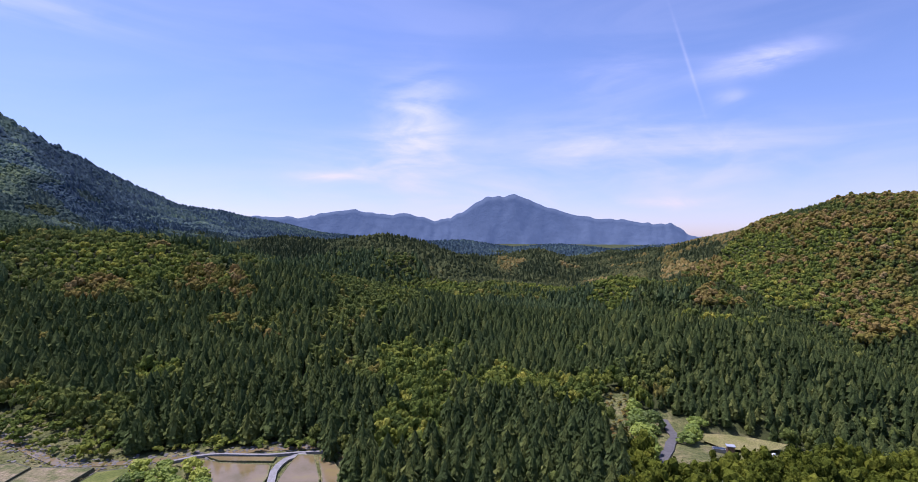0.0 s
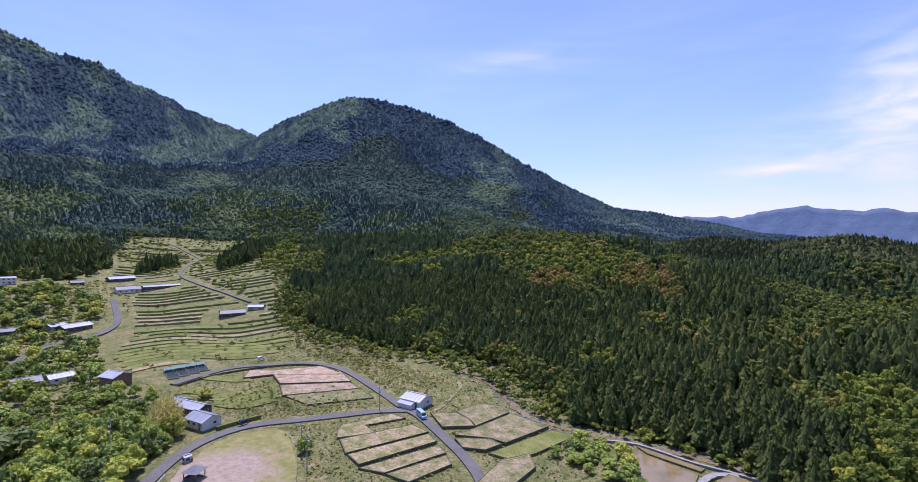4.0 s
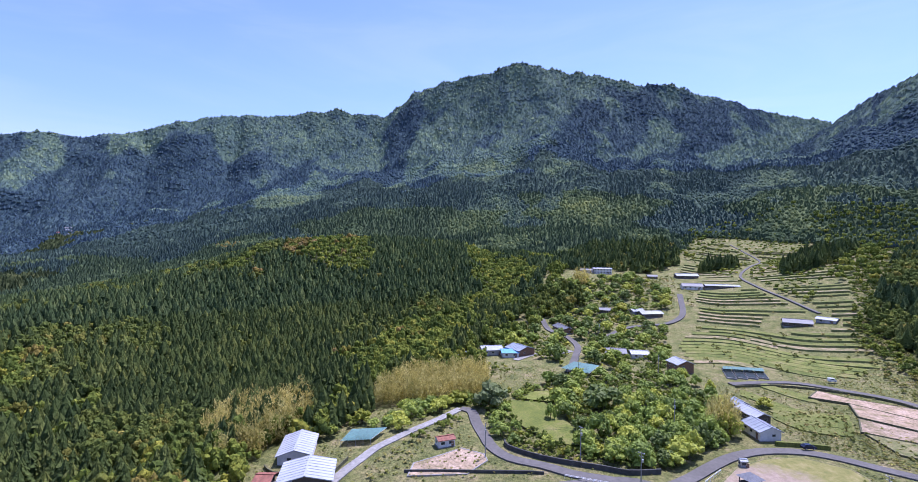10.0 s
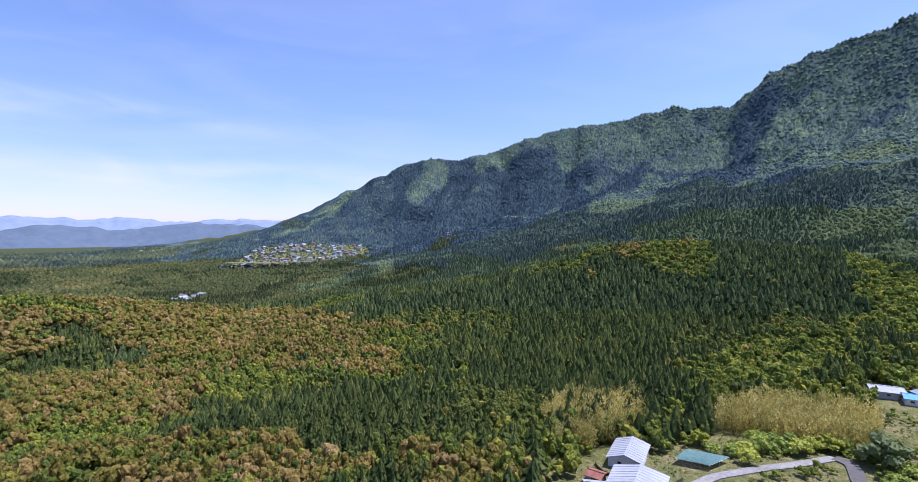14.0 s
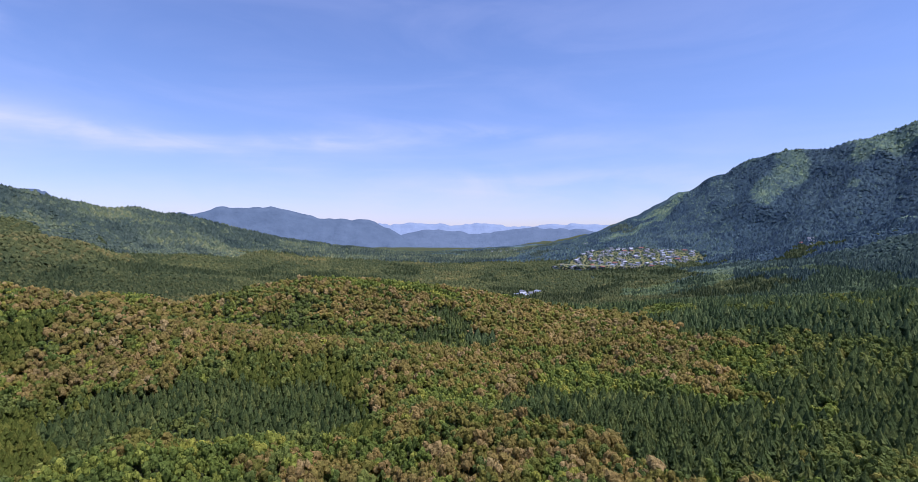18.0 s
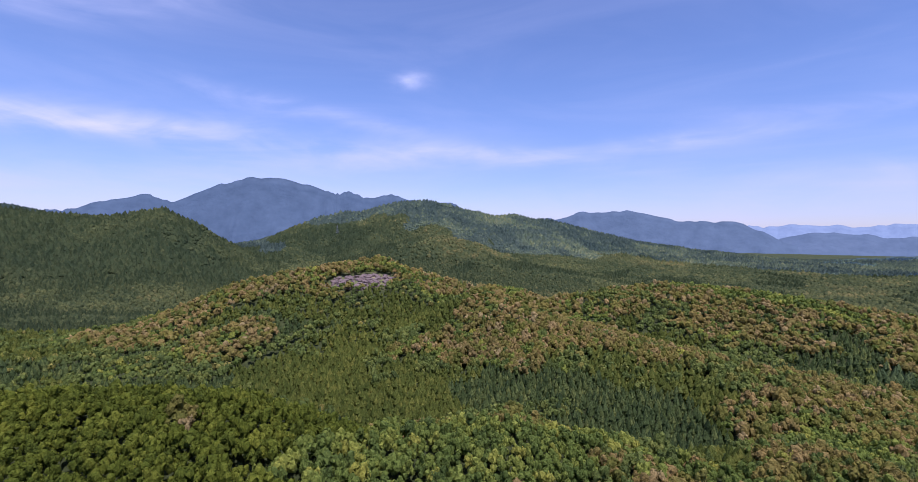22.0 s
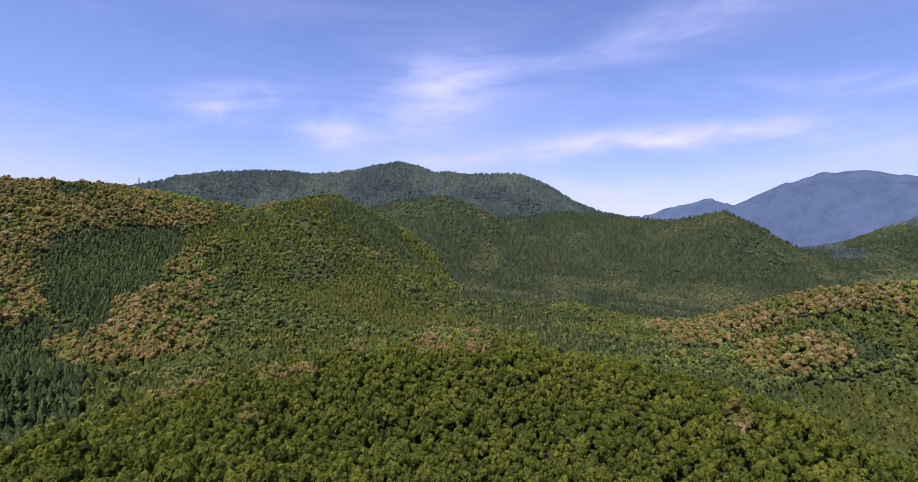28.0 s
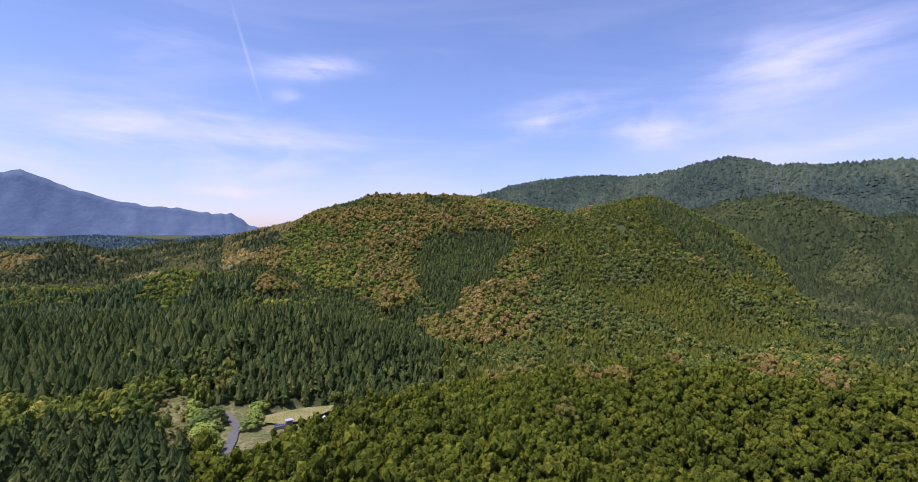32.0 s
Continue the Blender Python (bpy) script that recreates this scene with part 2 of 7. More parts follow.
M_BARK = plain("bark", (0.11, 0.08, 0.055), 0.9, 0, 6.0, 0.4, 0.6)


def ground_material():
    s = Shader("ground", 0.95, 0.0, 0.2)
    wood = s.ramp(s.noise(0.09, 8, 0.65), [(0.3, (0.036, 0.044, 0.014)), (0.55, (0.062, 0.074, 0.022)), (0.75, (0.092, 0.104, 0.030))])
    grass = s.ramp(s.noise(0.11, 9, 0.72), [(0.34, (0.098, 0.114, 0.038)), (0.47, (0.164, 0.172, 0.060)), (0.58, (0.230, 0.208, 0.094)), (0.72, (0.325, 0.262, 0.165))])
    tuft = s.ramp(s.noise(0.9, 7, 0.75), [(0.36, (0.45, 0.50, 0.42)), (0.5, (0.95, 0.95, 0.92)), (0.66, (1.45, 1.40, 1.32))])
    grass = s.mix(1.0, grass, tuft, "MULTIPLY")
    s.colour(s.mix(s.attribute("open_land"), wood, grass))
    s.bump(s.noise(0.8, 8, 0.75), 1.0, 1.0)
    return s.mat


M_GROUND = ground_material()
# ---- terrain: crests of hills and mountains as (name, width, power, crest points) ----
CRESTS = [
    ("cone_mountain", 430, 1.20, [(-1765, 704, 414), (-1600, 710, 444), (-1337, 784, 484), (-1275, 881, 479), (-1232, 973, 459), (-1185, 1075, 433), (-1115, 1175, 375), (-1064, 1261, 320), (-1000, 1350, 260), (-927, 1449, 205), (-872, 1529, 162), (-779, 1623, 146), (-711, 1708, 125), (-621, 1796, 106), (-545, 1872, 79)]),
    ("main_massif", 560, 1.20, [(-2139, 846, 479), (-2132, 720, 513), (-2080, 543, 531), (-2003, 435, 559), (-1964, 252, 609), (-1948, 96, 634), (-1898, -80, 662), (-1871, -187, 671), (-1846, -228, 697), (-1834, -313, 688), (-1832, -421, 659), (-1812, -571, 642), (-1806, -680, 600), (-1795, -788, 519)]),
    ("rocky_ridge", 560, 1.20, [(-1784, -811, 517), (-1771, -886, 525), (-1737, -991, 539), (-1684, -1116, 515), (-1642, -1227, 498), (-1582, -1336, 505), (-1553, -1399, 478), (-1473, -1524, 452), (-1410, -1636, 412), (-1333, -1737, 388), (-1271, -1832, 411), (-1212, -1908, 386), (-1077, -2066, 316), (-999, -2182, 253), (-897, -2312, 175), (-786, -2426, 122), (-671, -2533, 76)]),
    ("ridge_F", 420, 1.40, [(1299, -750, 35), (1257, -907, 114), (1203, -1024, 131), (1170, -1092, 157), (1092, -1197, 176), (1026, -1292, 152), (950, -1410, 130), (914, -1457, 135), (831, -1574, 115), (695, -1714, 69), (546, -1820, 33)]),
    ("dark_hill", 200, 1.50, [(797, -729, 28), (752, -789, 53), (712, -838, 61), (660, -893, 46), (625, -930, 22)]),
    ("rock_knob", 170, 1.50, [(527, -188, -33), (522, -230, -12), (514, -268, 6), (497, -318, 18), (465, -379, 28), (445, -417, 34), (438, -439, 21), (407, -481, 9), (362, -540, -6)]),
    ("brown_ridge", 120, 1.50, [(272, -383, 10), (216, -383, -6), (156, -368, -12), (105, -355, -16), (56, -346, -16)]),
    ("brown_ridge_b", 130, 1.60, [(247, -569, -4), (152, -591, 11), (61, -597, 5), (-28, -599, -7), (-95, -471, -22), (-122, -381, -22)]),
    ("knoll_right", 80, 1.60, [(-158, -400, -21), (-198, -382, -7), (-219, -370, -4), (-233, -350, -12)]),
    ("near_brown", 70, 1.60, [(137, -131, -12), (119, -148, -12), (102, -166, -9), (80, -183, -17)]),
    ("near_brown_b", 70, 1.60, [(53, -208, -24), (4, -220, -16), (-32, -213, -17), (-60, -191, -15)]),
    ("mount_H", 420, 1.40, [(1341, 1125, 193), (1447, 1037, 231), (1521, 963, 251), (1584, 855, 265), (1650, 719, 256), (1707, 572, 279), (1747, 436, 312), (1753, 311, 277), (1755, 126, 269), (1750, 5, 270), (1747, -94, 222), (1749, -193, 164), (1746, -290, 129)]),
    ("bump_hill", 280, 1.50, [(1249, 45, 97), (1244, -124, 113), (1223, -257, 100), (1192, -342, 92), (1158, -444, 112), (1127, -493, 84), (1090, -548, 42), (1038, -602, -1)]),
    ("knoll_H", 240, 1.50, [(1150, 342, 117), (1171, 263, 139), (1186, 182, 147), (1195, 113, 127), (1209, 44, 93)]),
    ("front_hill", 260, 1.50, [(801, 410, 107), (807, 350, 120), (812, 313, 124), (805, 273, 108), (800, 220, 80), (785, 154, 40), (766, 82, -2), (740, 20, -20)]),
    ("front_spur", 95, 1.60, [(767, 367, 112), (722, 317, 92), (686, 236, 39), (655, 170, 5), (622, 116, -22), (560, 80, -40)]),
    ("green_spur", 95, 1.60, [(1150, 150, 120), (1075, 120, 95), (985, 60, 58), (880, 0, -2), (798, -36, -42)]),
    ("left_hill", 280, 1.50, [(366, 877, 48), (397, 841, 61), (450, 779, 79), (480, 737, 101), (531, 676, 123), (570, 631, 122), (625, 576, 123), (669, 524, 115), (740, 477, 104)]),
    ("brown_spur", 75, 1.60, [(592, 410, 56), (462, 351, 10), (346, 303, -12), (275, 277, -22)]),
    ("cedar_hill", 100, 1.70, [(48, 417, 0), (75, 383, 4), (97, 341, 9), (126, 289, 19), (149, 251, 21), (162, 226, 14), (171, 198, 7), (175, 176, -6)]),
    ("spur_r", 80, 1.60, [(173, 532, 22), (213, 452, 21), (226, 401, 9)]),
    ("near_hill", 80, 1.70, [(40, 100, 5), (56, 104, 5), (77, 107, 7), (99, 109, 3), (129, 107, 1), (167, 107, 0), (210, 98, 2), (246, 77, 2), (255, 37, 2), (250, 6, 6)]),
    ("near_hill_b", 80, 1.70, [(255, 8, 4), (249, -17, 1), (236, -43, 2), (203, -71, 3), (165, -85, 5)]),
    ("knob_hill", 190, 1.50, [(-283, 801, 63), (-201, 774, 57), (-146, 746, 63), (-113, 731, 68), (-70, 717, 62), (-19, 690, 44), (20, 650, 11)]),
    ("back_hill", 170, 1.50, [(17, 900, 24), (79, 897, 34), (140, 889, 45), (195, 858, 29), (218, 832, 8)]),
    ("valley_hills", 230, 1.50, [(-279, 1677, 37), (-122, 1646, 46), (12, 1750, 52), (140, 1594, 26), (321, 1669, 41), (443, 1433, 28), (583, 1490, 41), (656, 1349, 53)]),
    ("mid_hill", 150, 1.70, [(-354, 408, 67), (-293, 424, 65), (-225, 424, 59), (-158, 405, 43), (-99, 382, 31), (-61, 367, 24), (-26, 351, 19), (6, 335, 13), (31, 310, 4)]),
    ("mid_spur", 170, 1.60, [(-562, 307, 58), (-503, 345, 65), (-416, 374, 61), (-348, 400, 56), (-287, 422, 53), (-224, 436, 47)]),
    ("mid_spur_b", 70, 1.70, [(-26, 269, -1), (5, 250, -1), (32, 233, -1), (48, 210, -2)]),
    ("forest_slope", 260, 1.60, [(-684, -797, 27), (-769, -558, 19), (-803, -406, 26), (-858, -272, 54), (-891, -127, 75), (-900, 11, 71), (-945, 100, 72)]),
    ("village_hill", 200, 1.50, [(-345, -389, 9), (-425, -364, 30), (-489, -347, 50), (-543, -300, 56), (-590, -248, 53), (-659, -168, 46), (-652, -105, 39)]),
    ("knoll_left", 70, 1.60, [(-176, -403, -24), (-214, -385, -8), (-228, -365, -10), (-229, -340, -19)]),
]
FAR_CRESTS = [
    ("far_range_A", [(-1881, 4198, 175), (-1818, 4226, 216), (-1667, 4287, 239), (-1441, 4368, 223), (-1253, 4426, 261), (-934, 4504, 313), (-654, 4553, 270), (-446, 4578, 273), (-234, 4594, 221), (-76, 4599, 249), (242, 4594, 426), (504, 4572, 452), (764, 4536, 357), (1115, 4463, 262), (1355, 4396, 226), (1630, 4302, 200), (1804, 4232, 199), (1930, 4176, 101), (2130, 4077, 7)]),
    ("far_range_B", [(667, -4652, 147), (475, -4676, 145), (278, -4692, 169), (25, -4700, 147), (-235, -4694, 167), (-499, -4673, 155), (-711, -4646, 147), (-1030, -4586, 162), (-1188, -4547, 180), (-1499, -4455, 162), (-1752, -4361, 111)]),
    ("far_range_C", [(2362, -3473, 162), (2037, -3673, 191), (1921, -3735, 198), (1718, -3833, 254), (1417, -3954, 264), (1099, -4054, 196), (864, -4110, 184), (626, -4153, 162), (385, -4182, 43), (192, -4196, -27)]),
    ("far_range_D", [(597, -4309, -10), (349, -4336, 68), (101, -4349, 110), (-145, -4348, 72), (-386, -4333, 84), (-756, -4284, 135), (-976, -4239, 126), (-1188, -4185, 104), (-1503, -4082, 84)]),
    ("far_range_G", [(4501, -947, 199), (4463, -1113, 217), (4405, -1325, 305), (4326, -1564, 348), (4267, -1719, 294), (4128, -2029, 466), (4024, -2229, 536), (3851, -2515, 514), (3702, -2731, 452), (3638, -2815, 416), (3572, -2898, 429), (3434, -3060, 368), (3309, -3196, 423), (3177, -3327, 372), (2901, -3570, 342), (2819, -3635, 290), (2570, -3815, 204)]),
]
# valley floor: bearing (degrees anticlockwise from +y), distance, height
FLOOR = [(0, 10, -8), (70, 200, 0), (80, 300, -2), (76, 550, 13), (75, 1050, 70), (89, 600, 24), (100, 320, -5), (107, 165, -1),
         (122, 165, -1), (75, 163, 0), (20, 165, -2), (52, 215, 0), (331, 185, -1), (350, 400, -15), (350, 900, -25), (0, 3000, 0),
         (136, 300, -25), (135, 450, -20), (172, 900, -45), (154, 1500, -12), (180, 3000, -40), (181, 4300, -50), (195, 300, -50),
         (215, 300, -55), (232, 350, -50), (240, 800, -60), (251, 700, -45), (269, 500, -40), (285, 330, -45), (300, 300, -40),
         (270, 1500, 20)]
FLOOR += [(232, 2500, -20), (232, 4500, -40), (310, 1200, 30), (310, 2500, 60), (120, 700, 0), (120, 1200, 40), (40, 600, 0),
          (30, 1000, 20), (45, 900, 60), (60, 700, 25), (90, 1300, 90), (60, 1300, 90), (68, 1700, 140), (330, 2500, 0),
          (100, 2800, 200), (50, 2800, 150), (247, 930, -64), (254, 880, -62), (261, 820, -60), (268, 740, -56), (275, 620, -50)]
# how far the mountain foot rises above the head of the valley: bearing, then metres at FOOT_RANGE
FOOT_RANGE = (600, 650, 750, 850, 900, 1000, 1150, 1300, 1750)
FOOT = [(34, 0, 0, 0, 0, 0, 0, 0, 0, 0), (55, 0, 0, 8, 20, 28, 38, 45, 45, 0), (66, 0, 0, 2, 8, 22, 38, 48, 45, 0), (76, 0, 0, 2, 6, 16, 40, 55, 60, 0),
        (90, 0, 6, 15, 28, 36, 48, 56, 60, 0), (105, 0, 10, 30, 42, 54, 66, 72, 70, 0), (115, 0, 4, 32, 48, 60, 66, 68, 66, 0),
        (125, 0, 0, 20, 36, 42, 46, 56, 56, 0), (140, 0, 0, 0, 5, 8, 10, 16, 20, 0), (152, 0, 0, 0, 0, 0, 0, 0, 0, 0)]


def lattice(ix, iy, seed):
    """Repeatable random numbers from 0 to 1 on a lattice."""
    h = (ix * 374761393 + iy * 668265263 + seed * 974634541) & 0xFFFFFFFF
    h = ((h ^ (h >> 13)) * 1274126177) & 0xFFFFFFFF
    return ((h ^ (h >> 16)) & 0xFFFF) / 65535.0


def value_noise(x, y, size, seed):
    x, y = np.asarray(x) / size, np.asarray(y) / size
    ix, iy = np.floor(x).astype(np.int64), np.floor(y).astype(np.int64)
    u, v = x - ix, y - iy
    u, v = u * u * (3 - 2 * u), v * v * (3 - 2 * v)
    low = lattice(ix, iy, seed) * (1 - u) + lattice(ix + 1, iy, seed) * u
    high = lattice(ix, iy + 1, seed) * (1 - u) + lattice(ix + 1, iy + 1, seed) * u
    return low * (1 - v) + high * v


def valley_floor(x, y):
    total, weight = np.zeros_like(x), np.zeros_like(x)
    for bearing, dist, z in FLOOR:
        px, py = -math.sin(radians(bearing)) * dist, math.cos(radians(bearing)) * dist
        soft = 40 + 0.2 * dist
        w = 1.0 / ((x - px) ** 2 + (y - py) ** 2 + soft * soft) ** 2 * soft ** 2
        total, weight = total + w * z, weight + w
    return total / weight + foot_rise(x, y)


def foot_rise(x, y):
    r, bearing = np.hypot(x, y), np.degrees(np.arctan2(-x, y)) % 360
    rise = np.zeros_like(r)
    for low, high in zip(FOOT[:-1], FOOT[1:]):
        u = (bearing - low[0]) / (high[0] - low[0])
        rise = np.where((u >= 0) & (u < 1), np.interp(r, FOOT_RANGE, low[1:]) * (1 - u) + np.interp(r, FOOT_RANGE, high[1:]) * u, rise)
    return rise


def crest_reach(x, y, crest):
    """Height of the nearest crest point and the distance to it."""
    best = np.full(x.shape, 1e12)
    height = np.zeros_like(x)
    for (x0, y0, z0), (x1, y1, z1) in zip(crest[:-1], crest[1:]):
        dx, dy = x1 - x0, y1 - y0
        s = np.clip(((x - x0) * dx + (y - y0) * dy) / (dx * dx + dy * dy), 0, 1)
        d = (x - x0 - s * dx) ** 2 + (y - y0 - s * dy) ** 2
        near = d < best
        best = np.where(near, d, best)
        height = np.where(near, z0 + s * (z1 - z0), height)
    return height, np.sqrt(best)


def land_height(x, y):
    """Height of the bare ground."""
    x, y = np.asarray(x, float), np.asarray(y, float)
    floor_z = valley_floor(x, y)
    up, damp = np.zeros_like(x), np.zeros_like(x)
    for name, width, power, crest in CRESTS:
        z, d = crest_reach(x, y, crest)
        if name in ("rocky_ridge", "main_massif"):
            z = z + np.abs(value_noise(x, y, 70, 41) - 0.5) * 34 - 8
        g = np.clip((np.exp(-(d / width) ** power) - 0.12) / 0.88, 0, 1)
        rise = np.maximum(z - floor_z, 0) * g
        bigger = rise > up
        damp = np.where(bigger, g, damp)
        up = np.where(bigger, rise, up)
    gully = np.abs(value_noise(x + 0.35 * y, y - 0.2 * x, 230, 3) - 0.5) * 2
    gully = 0.68 * gully + 0.32 * np.abs(value_noise(x, y, 85, 5) - 0.5) * 2
    # on the high mountains spurs and ravines run down towards the valley
    bearing, far = np.arctan2(-x, y), np.hypot(x, y)
    side, bend = bearing * 1900, (value_noise(x, y, 160, 53) - 0.5) * 90
    ravine = sum(share * np.abs(value_noise(side + lean * far + bend, far * 0.36, size, seed) - 0.5) * 2
                 for share, lean, size, seed in ((0.55, 0.20, 230, 51), (0.30, -0.24, 105, 52), (0.15, 0.1, 52, 54)))
    high = np.clip((far - 950) / 300, 0, 1)
    gully = gully * (1 - high) + np.clip(ravine * 1.25, 0, 1) * high
    steep = np.clip(1.0 - damp, 0, 1)
    cut = steep ** (1 - 0.45 * high) * np.clip(up / 60.0, 0, 1)
    knobs = (value_noise(x, y, 75, 55) - 0.5) * 26 + (value_noise(x, y, 34, 56) - 0.5) * 13
    return floor_z + up * (1 - (0.42 + 0.10 * high) * cut * (1 - gully)) + knobs * high * np.clip(up / 160.0, 0, 1) * np.clip(steep * 5, 0.35, 1)

# ---- the land: one sheet from below the camera to the horizon ----
def inside(x, y, poly):
    """Even-odd test for many points."""
    hit = np.zeros(np.shape(x), bool)
    for (x0, y0), (x1, y1) in zip(poly, poly[1:] + poly[:1]):
        if y0 == y1:
            continue
        cross = ((y0 > y) != (y1 > y)) & (x < (x1 - x0) * (y - y0) / (y1 - y0) + x0)
        hit ^= cross
    return hit


VILLAGE = [(-20, 120), (-46, 166), (-87, 168), (-104, 160), (-159, 186), (-198, 192), (-235, 172), (-282, 162), (-348, 160), (-381, 170),
           (-560, 275), (-650, 335), (-722, 362), (-775, 290), (-805, 200), (-800, 140), (-671, 96), (-548, -8), (-546, -52), (-445, -50), (-304, -72), (-275, -82),
           (-211, -100), (-155, -110), (-120, -110), (-60, -60), (0, 0)]
CLEARING = [(54, 136), (58, 160), (66, 190), (80, 192), (90, 180), (114, 170), (118, 160), (104, 148), (88, 140), (72, 132)]
SLIDE = [(62, 214), (70, 212), (70, 192), (66, 180), (60, 152), (48, 154), (54, 182)]
TOWN = [(-251, -1265), (-450, -1587), (-513, -1600), (-678, -1349), (-620, -1199), (-473, -1189), (-328, -1206)]
HAMLET = [(-92, -890), (-144, -955), (-172, -935), (-140, -875)]
CLIFF = [(441, -318), (449, -350), (430, -378), (406, -398), (395, -386), (408, -356), (424, -340)]
OPEN = [VILLAGE, CLEARING, SLIDE, TOWN, HAMLET, CLIFF]


def open_land(x, y):
    m = np.zeros(np.shape(x), bool)
    for poly in OPEN:
        m |= inside(x, y, poly)
    return m


RADII = np.concatenate([[0.001], np.geomspace(18.0, 940.0, 150), np.arange(956.0, 2300.0, 16.0), np.geomspace(2320.0, 4950.0, 26)])
ROUND, ROWS = 640, len(RADII)
ANGLES = np.arange(ROUND) * (2 * math.pi / ROUND)
grid_x, grid_y = -np.sin(ANGLES)[None, :] * RADII[:, None], np.cos(ANGLES)[None, :] * RADII[:, None]
grid_z = land_height(grid_x, grid_y)


def height_at(x, y):
    """Height of the built sheet."""
    x, y = np.asarray(x, float), np.asarray(y, float)
    r = np.hypot(x, y)
    i = np.clip(np.searchsorted(RADII, r) - 1, 0, ROWS - 2)
    u = np.clip((r - RADII[i]) / (RADII[i + 1] - RADII[i]), 0, 1)
    a = (np.arctan2(-x, y) % (2 * math.pi)) / (2 * math.pi) * ROUND
    j = np.floor(a).astype(int) % ROUND
    v = a - np.floor(a)
    k = (j + 1) % ROUND
    return (grid_z[i, j] * (1 - u) + grid_z[i + 1, j] * u) * (1 - v) + (grid_z[i, k] * (1 - u) + grid_z[i + 1, k] * u) * v


def ground_z(x, y):
    return float(height_at(np.array([x]), np.array([y]))[0])


def mesh_from(name, verts, faces, material=None, tone=None, attribute="tone", smooth=False):
    """A mesh from arrays; faces all of one size."""
    verts, faces = np.asarray(verts, np.float32), np.asarray(faces, np.int32)
    me = bpy.data.meshes.new(name)
    n, size = faces.shape
    me.vertices.add(len(verts))
    me.vertices.foreach_set("co", verts.ravel())
    me.loops.add(n * size)
    me.loops.foreach_set("vertex_index", faces.ravel())
    me.polygons.add(n)
    me.polygons.foreach_set("loop_start", np.arange(0, n * size, size, dtype=np.int32))
    if tone is not None:
        layer = me.attributes.new(attribute, "FLOAT", "POINT")
        layer.data.foreach_set("value", np.asarray(tone, np.float32))
    if material:
        me.materials.append(material)
    me.update(calc_edges=True)
    me.polygons.foreach_set("use_smooth", np.full(n, smooth))
    return me


def build_ground():
    i, j = np.meshgrid(np.arange(ROWS - 1), np.arange(ROUND), indexing="ij")
    k = (j + 1) % ROUND
    faces = np.stack([i * ROUND + j, (i + 1) * ROUND + j, (i + 1) * ROUND + k, i * ROUND + k], -1).reshape(-1, 4)
    verts = np.stack([grid_x, grid_y, grid_z], -1).reshape(-1, 3)
    me = mesh_from("ground", verts, faces[:, ::-1], M_GROUND, open_land(grid_x, grid_y).ravel(), "open_land", True)
    tagged(new("ground", me), "rolling valley ground under forest, meadow and terraces", "ground", kind="structure")


build_ground()


# ---- far ranges, blue with distance: haze put into base colour and emission ----
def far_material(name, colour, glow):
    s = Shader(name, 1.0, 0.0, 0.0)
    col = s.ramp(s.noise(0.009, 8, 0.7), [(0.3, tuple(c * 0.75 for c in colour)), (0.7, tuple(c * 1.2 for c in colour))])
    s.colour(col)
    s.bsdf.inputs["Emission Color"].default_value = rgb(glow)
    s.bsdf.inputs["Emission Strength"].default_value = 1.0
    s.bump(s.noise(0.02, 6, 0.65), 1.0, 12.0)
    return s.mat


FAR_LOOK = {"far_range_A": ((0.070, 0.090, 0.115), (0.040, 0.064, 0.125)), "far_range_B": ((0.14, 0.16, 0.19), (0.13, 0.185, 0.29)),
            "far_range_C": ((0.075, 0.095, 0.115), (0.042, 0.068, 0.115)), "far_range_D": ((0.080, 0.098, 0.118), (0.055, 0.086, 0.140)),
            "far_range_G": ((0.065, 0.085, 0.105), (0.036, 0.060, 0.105))}


